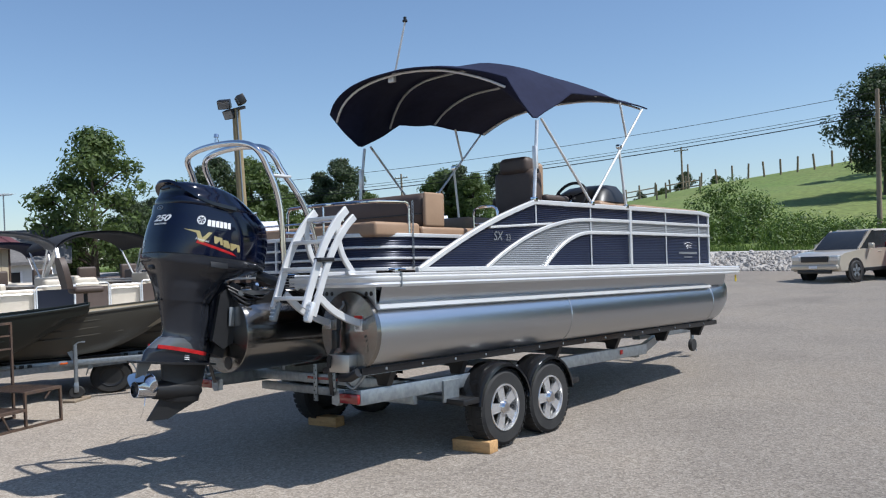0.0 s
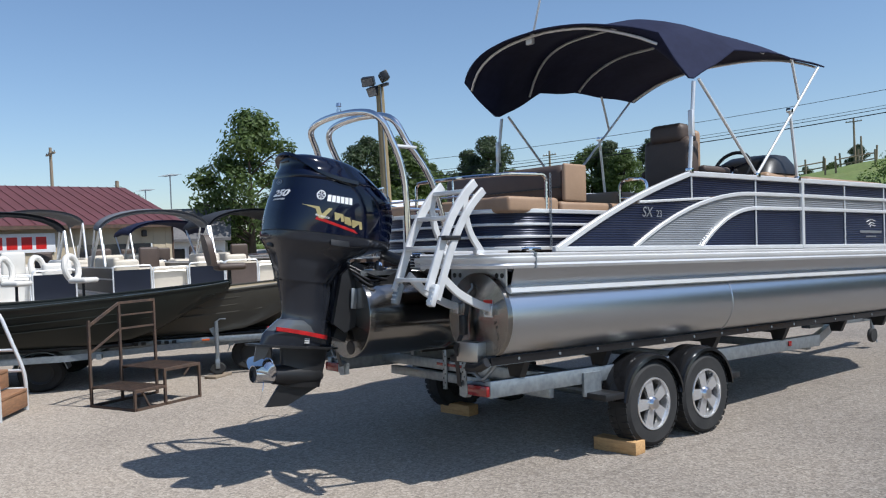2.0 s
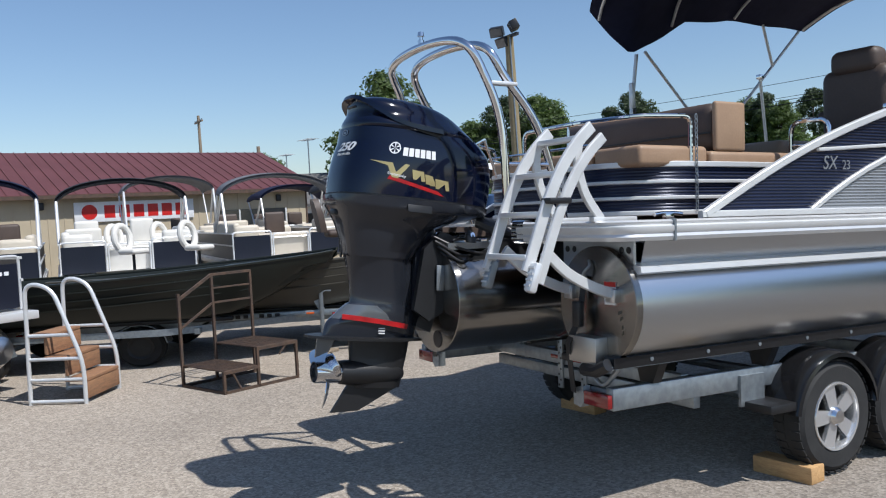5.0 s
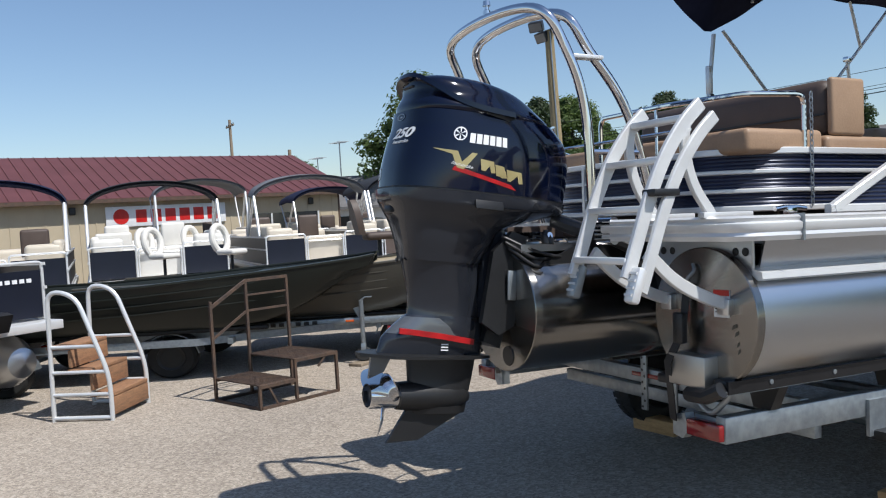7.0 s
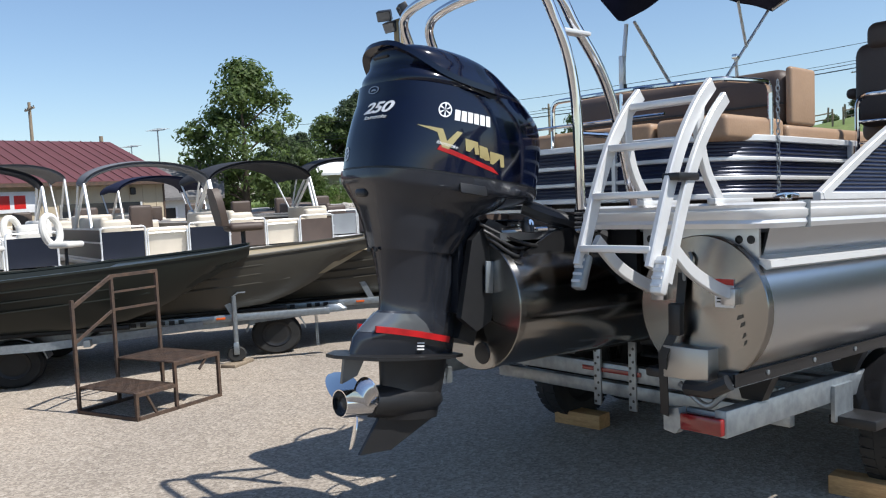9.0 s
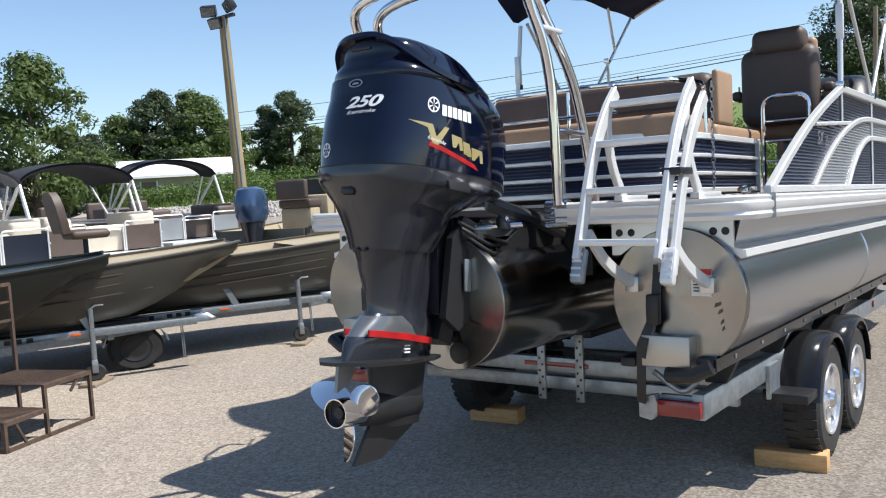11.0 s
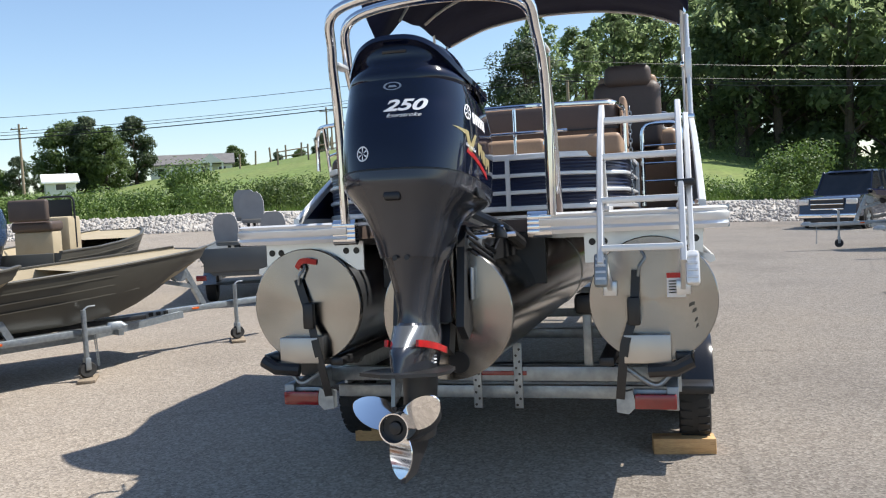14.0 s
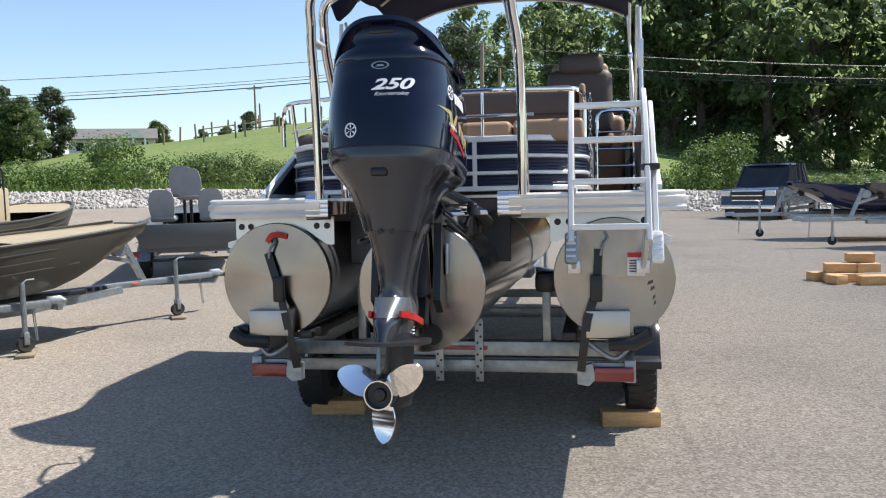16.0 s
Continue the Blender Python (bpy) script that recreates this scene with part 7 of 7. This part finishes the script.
# fence on the hill
for k in range(18):
    az = -27 + k * 1.0
    r = 102 + 4 * math.sin(k * 0.35)
    p = polar(az, r)
    solo("fence_post", lathe([(0.12, -0.3), (0.11, 1.7), (0.0, 1.72)], (0, 0, 0), "z", 8), OLD_TIMBER, "weathered timber fence post on the hill", "fence post", Matrix.Translation(p) @ Matrix.Rotation(radians(4 * math.sin(k * 2.1)), 4, "Y"), "fence posts")
for a, b in ((-24.6, -22.6), (-22.0, -19.8)):
    t = thing("fence_rail", "weathered timber fence rails on the hill", "fence", group="fence rails")
    for z in (0.8, 1.35):
        part("rail", rod(polar(a, 92) + Vector((0, 0, z)), polar(b, 92) + Vector((0, 0, z)), 0.07, seg=6), OLD_TIMBER, t)
    for q in (a, b):
        part("post", rod(polar(q, 92), polar(q, 92) + Vector((0, 0, 1.7)), 0.1, seg=8), OLD_TIMBER, t)


# ---- vehicles ----
CHAMP = mat("champagne_car_paint", (0.56, 0.5, 0.4), 0.28, 0.3, color2=(0.52, 0.46, 0.37), scale=2, coat=0.8)
DARK_BLUE = mat("dark_blue_truck_paint", (0.012, 0.018, 0.04), 0.2, 0.3, color2=(0.01, 0.015, 0.034), scale=2, coat=0.9)
RED_CAR = mat("red_truck_paint", (0.42, 0.012, 0.014), 0.22, 0.1, color2=(0.36, 0.01, 0.012), scale=2, coat=0.9)
LAMP_GLASS = mat("lamp_lens", (0.7, 0.7, 0.68), 0.1, 0.3, color2=(0.6, 0.6, 0.58), scale=20, coat=0.6)


def vehicle(m, paint, label, category, lower, upper, width, wheel_y, wheel_r, roof_in=0.14, bed=None, chrome_grille=True, trim=BLACK):
    """A car seen from its side profile (y forward, z up): lower body, glasshouse, wheels and lamps."""
    t = thing("car" if bed is None else "pickup_truck", label, category, m, "parked vehicles")
    w = width / 2
    low = bmesh.new()
    rows = []
    for x, inset, dz in ((-w, 0.05, 0.0), (-w + 0.06, 0.0, 0.02), (w - 0.06, 0.0, 0.02), (w, 0.05, 0.0)):
        c = (sum(p[0] for p in lower) / len(lower), sum(p[1] for p in lower) / len(lower))
        rows.append([(x, c[0] + (y - c[0]) * (1 - inset * 0.5), c[1] + (z - c[1]) * (1 - inset)) for y, z in lower])
    part("body", loft(rows, low), paint, t)
    rows = [[(s * (w - 0.06 - (roof_in if z > 1.35 else 0.02)), y, z) for y, z in upper] for s in (-1, -0.96, 0.96, 1)]
    cab = part("glasshouse", loft(rows), GLASS_DARK, t, "dark window glass")
    ys, zs = [p[0] for p in upper], [p[1] for p in upper]
    zt, zb = max(zs), min(zs)
    tops = [p for p in upper if p[1] > zt - 0.06]
    y0, y1 = min(p[0] for p in tops), max(p[0] for p in tops)
    part("roof", loft([oval(0, (y0 + y1) / 2, w - 0.06 - roof_in + 0.03, (y1 - y0) / 2 + 0.1, zt - 0.03, 6), oval(0, (y0 + y1) / 2, w - 0.08 - roof_in, (y1 - y0) / 2 + 0.03, zt + 0.035, 5)]), paint, cab)
    for s in (-1, 1):
        for yb, yt in ((min(ys), y0), (max(ys), y1), ((y0 + y1) / 2, (y0 + y1) / 2), ((y0 * 0.8 + y1 * 0.2), (y0 * 0.8 + y1 * 0.2))):
            part("pillar", bar([(s * (w - 0.07), yb, zb), (s * (w - 0.04 - roof_in), yt, zt)], 0.05, 0.07), paint, cab)
        part("mirror", cushion((s * w if s > 0 else -w - 0.2, max(ys) - 0.55, zb + 0.02), (w + 0.2 if s > 0 else -w, max(ys) - 0.42, zb + 0.2), 0.04), paint, t)
        part("sill", box((s * w - 0.02, wheel_y[0] + 0.45, 0.32), (s * w + 0.025, wheel_y[1] - 0.45, 0.44), 0.01), trim, t)
        for yd in (0.05, -0.95):
            part("door_handle", cushion((s * w - 0.01, yd - 0.1, zb - 0.12), (s * w + 0.035, yd + 0.1, zb - 0.08), 0.012), paint, t)
        part("head_lamp", cushion((s * w * 0.62 if s > 0 else -w * 0.97, max(p[0] for p in lower) - 0.14, 0.9 if bed else 0.72), (w * 0.97 if s > 0 else -w * 0.62, max(p[0] for p in lower) + 0.0, 1.1 if bed else 0.9), 0.03), LAMP_GLASS, t)
        part("rear_lamp", cushion((s * w * 0.8 if s > 0 else -w * 0.99, min(p[0] for p in lower) - 0.0, 0.8), (w * 0.99 if s > 0 else -w * 0.8, min(p[0] for p in lower) + 0.1, 1.05), 0.02), RED_LENS, t)
        for y in wheel_y:
            part("wheel_arch", lathe([(wheel_r + 0.07, 0.0), (wheel_r + 0.07, s * 0.012), (0.0, s * 0.012)], (s * w - s * 0.004, y, wheel_r), "x", 28), BLACK, t)
            wl = part("wheel", lathe([(0.1, -0.10), (wheel_r - 0.05, -0.11), (wheel_r, -0.07), (wheel_r, 0.07), (wheel_r - 0.05, 0.11), (0.6 * wheel_r, 0.11), (0.58 * wheel_r, 0.07), (0.1, 0.07)] if s > 0 else [(0.1, 0.10), (wheel_r - 0.05, 0.11), (wheel_r, 0.07), (wheel_r, -0.07), (wheel_r - 0.05, -0.11), (0.6 * wheel_r, -0.11), (0.58 * wheel_r, -0.07), (0.1, -0.07)], (s * (w - 0.08), y, wheel_r), "x", 28), RUBBER, t)
            for k in range(5):
                spk = prism([(-0.04, 0.0), (0.04, 0.0), (0.055, wheel_r * 0.58), (-0.055, wheel_r * 0.58)], s * 0.075, s * 0.1, "x")
                spk.transform(Matrix.Translation((s * (w - 0.08), y, wheel_r)) @ Matrix.Rotation(2 * math.pi * k / 5, 4, "X"))
                part("spoke", spk, GALV, wl)
    f = max(p[0] for p in lower)
    gz = (0.72, 1.12) if bed else (0.68, 0.88)
    part("grille", box((-w * 0.55, f - 0.12, gz[0]), (w * 0.55, f + 0.015, gz[1]), 0.02), BLACK, t)
    if chrome_grille:
        for z in (gz[0] + 0.03, (gz[0] + gz[1]) / 2, gz[1] - 0.03):
            part("grille_bar", box((-w * 0.55, f + 0.01, z - 0.018), (w * 0.55, f + 0.03, z + 0.018), 0.005), CHROME, t)
    part("bumper", cushion((-w * 0.97, f - 0.1, 0.42), (w * 0.97, f + 0.07, 0.6), 0.05), CHROME if bed else paint, t)
    part("air_dam", box((-w * 0.7, f - 0.05, 0.3), (w * 0.7, f + 0.04, 0.42), 0.02), BLACK, t)
    part("number_plate", box((-0.16, f + 0.06, 0.47), (0.16, f + 0.078, 0.56), 0.004), LETTER, t, "blank plate")
    if bed:
        part("bed_inside", box((-w + 0.1, bed[0], bed[2] - 0.4), (w - 0.1, bed[1], bed[2] + 0.012)), BLACK, t)
    return t


suv_low = [(-2.3, 0.5), (-2.35, 0.9), (-2.3, 1.08), (0.95, 1.08), (1.2, 1.06), (2.0, 0.98), (2.27, 0.88), (2.34, 0.6), (2.25, 0.36), (-2.2, 0.36)]
suv_up = [(-2.28, 1.06), (-2.12, 1.6), (-1.95, 1.70), (0.25, 1.70), (0.5, 1.64), (1.15, 1.06)]
vehicle(flat_m(-1.9, 27.6, 200), CHAMP, "champagne sport utility car parked by the stone bank", "car", suv_low, suv_up, 1.83, (-1.4, 1.42), 0.36, chrome_grille=False)
pk_low = [(-2.95, 0.62), (-2.95, 1.30), (-1.1, 1.32), (-1.1, 1.25), (1.2, 1.24), (2.5, 1.2), (2.78, 1.12), (2.86, 0.6), (2.75, 0.45), (-2.85, 0.5)]
pk_up = [(-1.1, 1.22), (-1.05, 1.93), (-0.85, 2.03), (0.6, 2.03), (0.78, 1.97), (1.3, 1.22)]
vehicle(flat_m(8.4, 29.8, 211), DARK_BLUE, "dark blue crew-cab pickup parked by the bank", "pickup truck", pk_low, pk_up, 2.03, (-1.9, 1.85), 0.4, bed=(-2.85, -1.0, 1.3))
vehicle(flat_m(0.35, 30.4, 28), RED_CAR, "red pickup parked by the stone bank", "pickup truck", pk_low, pk_up, 2.0, (-1.9, 1.85), 0.39, bed=(-2.85, -1.0, 1.3))

# boats on trailers across the lot
U_R = -95
def right_rig(cx, cy, mat_hull, lab, beam=1.6, back=1.5):
    small_trailer(flat_m(cx, cy, U_R), 5.8, "galvanised trailer holding a boat across the lot", False)
    jon_hull(5.0, beam, mat_hull, GREY_HULL, flat_m(cx + back, cy + 0.1, U_R, ground(cx, cy) - 0.02), lab, 0.25)
NAVY_HULL = mat("navy_hull_gelcoat", (0.012, 0.02, 0.07), 0.15, color2=(0.01, 0.017, 0.06), scale=3, coat=0.6)
right_rig(4.6, 17.8, NAVY_HULL, "navy bass boat on a trailer across the lot")
right_rig(5.6, 15.2, GREY_HULL, "pale grey aluminium fishing boat on a trailer across the lot")
solo("steel_rails", box((7.4, 16.55, 0.02), (12.0, 16.65, 0.1)), RUST, "dark steel rail lying across the lot", "steel rail")

# stack of timber blocks
for x, y, z, a, w in ((0, 0, 0, 5, 0.75), (0.15, 0.32, 0, -4, 0.7), (-0.45, 0.2, 0, 8, 0.35), (0.02, 0.12, 0.14, -3, 0.7), (0.5, 0.1, 0.14, 10, 0.5), (0.45, 0.25, 0.28, -6, 0.55), (0.5, -0.35, 0.0, 2, 0.7), (-0.25, -0.25, 0, 30, 0.3)):
    solo("timber_block", box((-w * 0.36, -0.12, 0.0), (w * 0.36, 0.12, 0.135), 0.008), TIMBER, "sawn timber block in a loose stack on the lot", "wood block", Matrix.Translation((5.1 + 0.72 * x, 9.15 + y, ground(5.1, 9.15) + z)) @ Matrix.Rotation(radians(a), 4, "Z"), "stack of blocks")
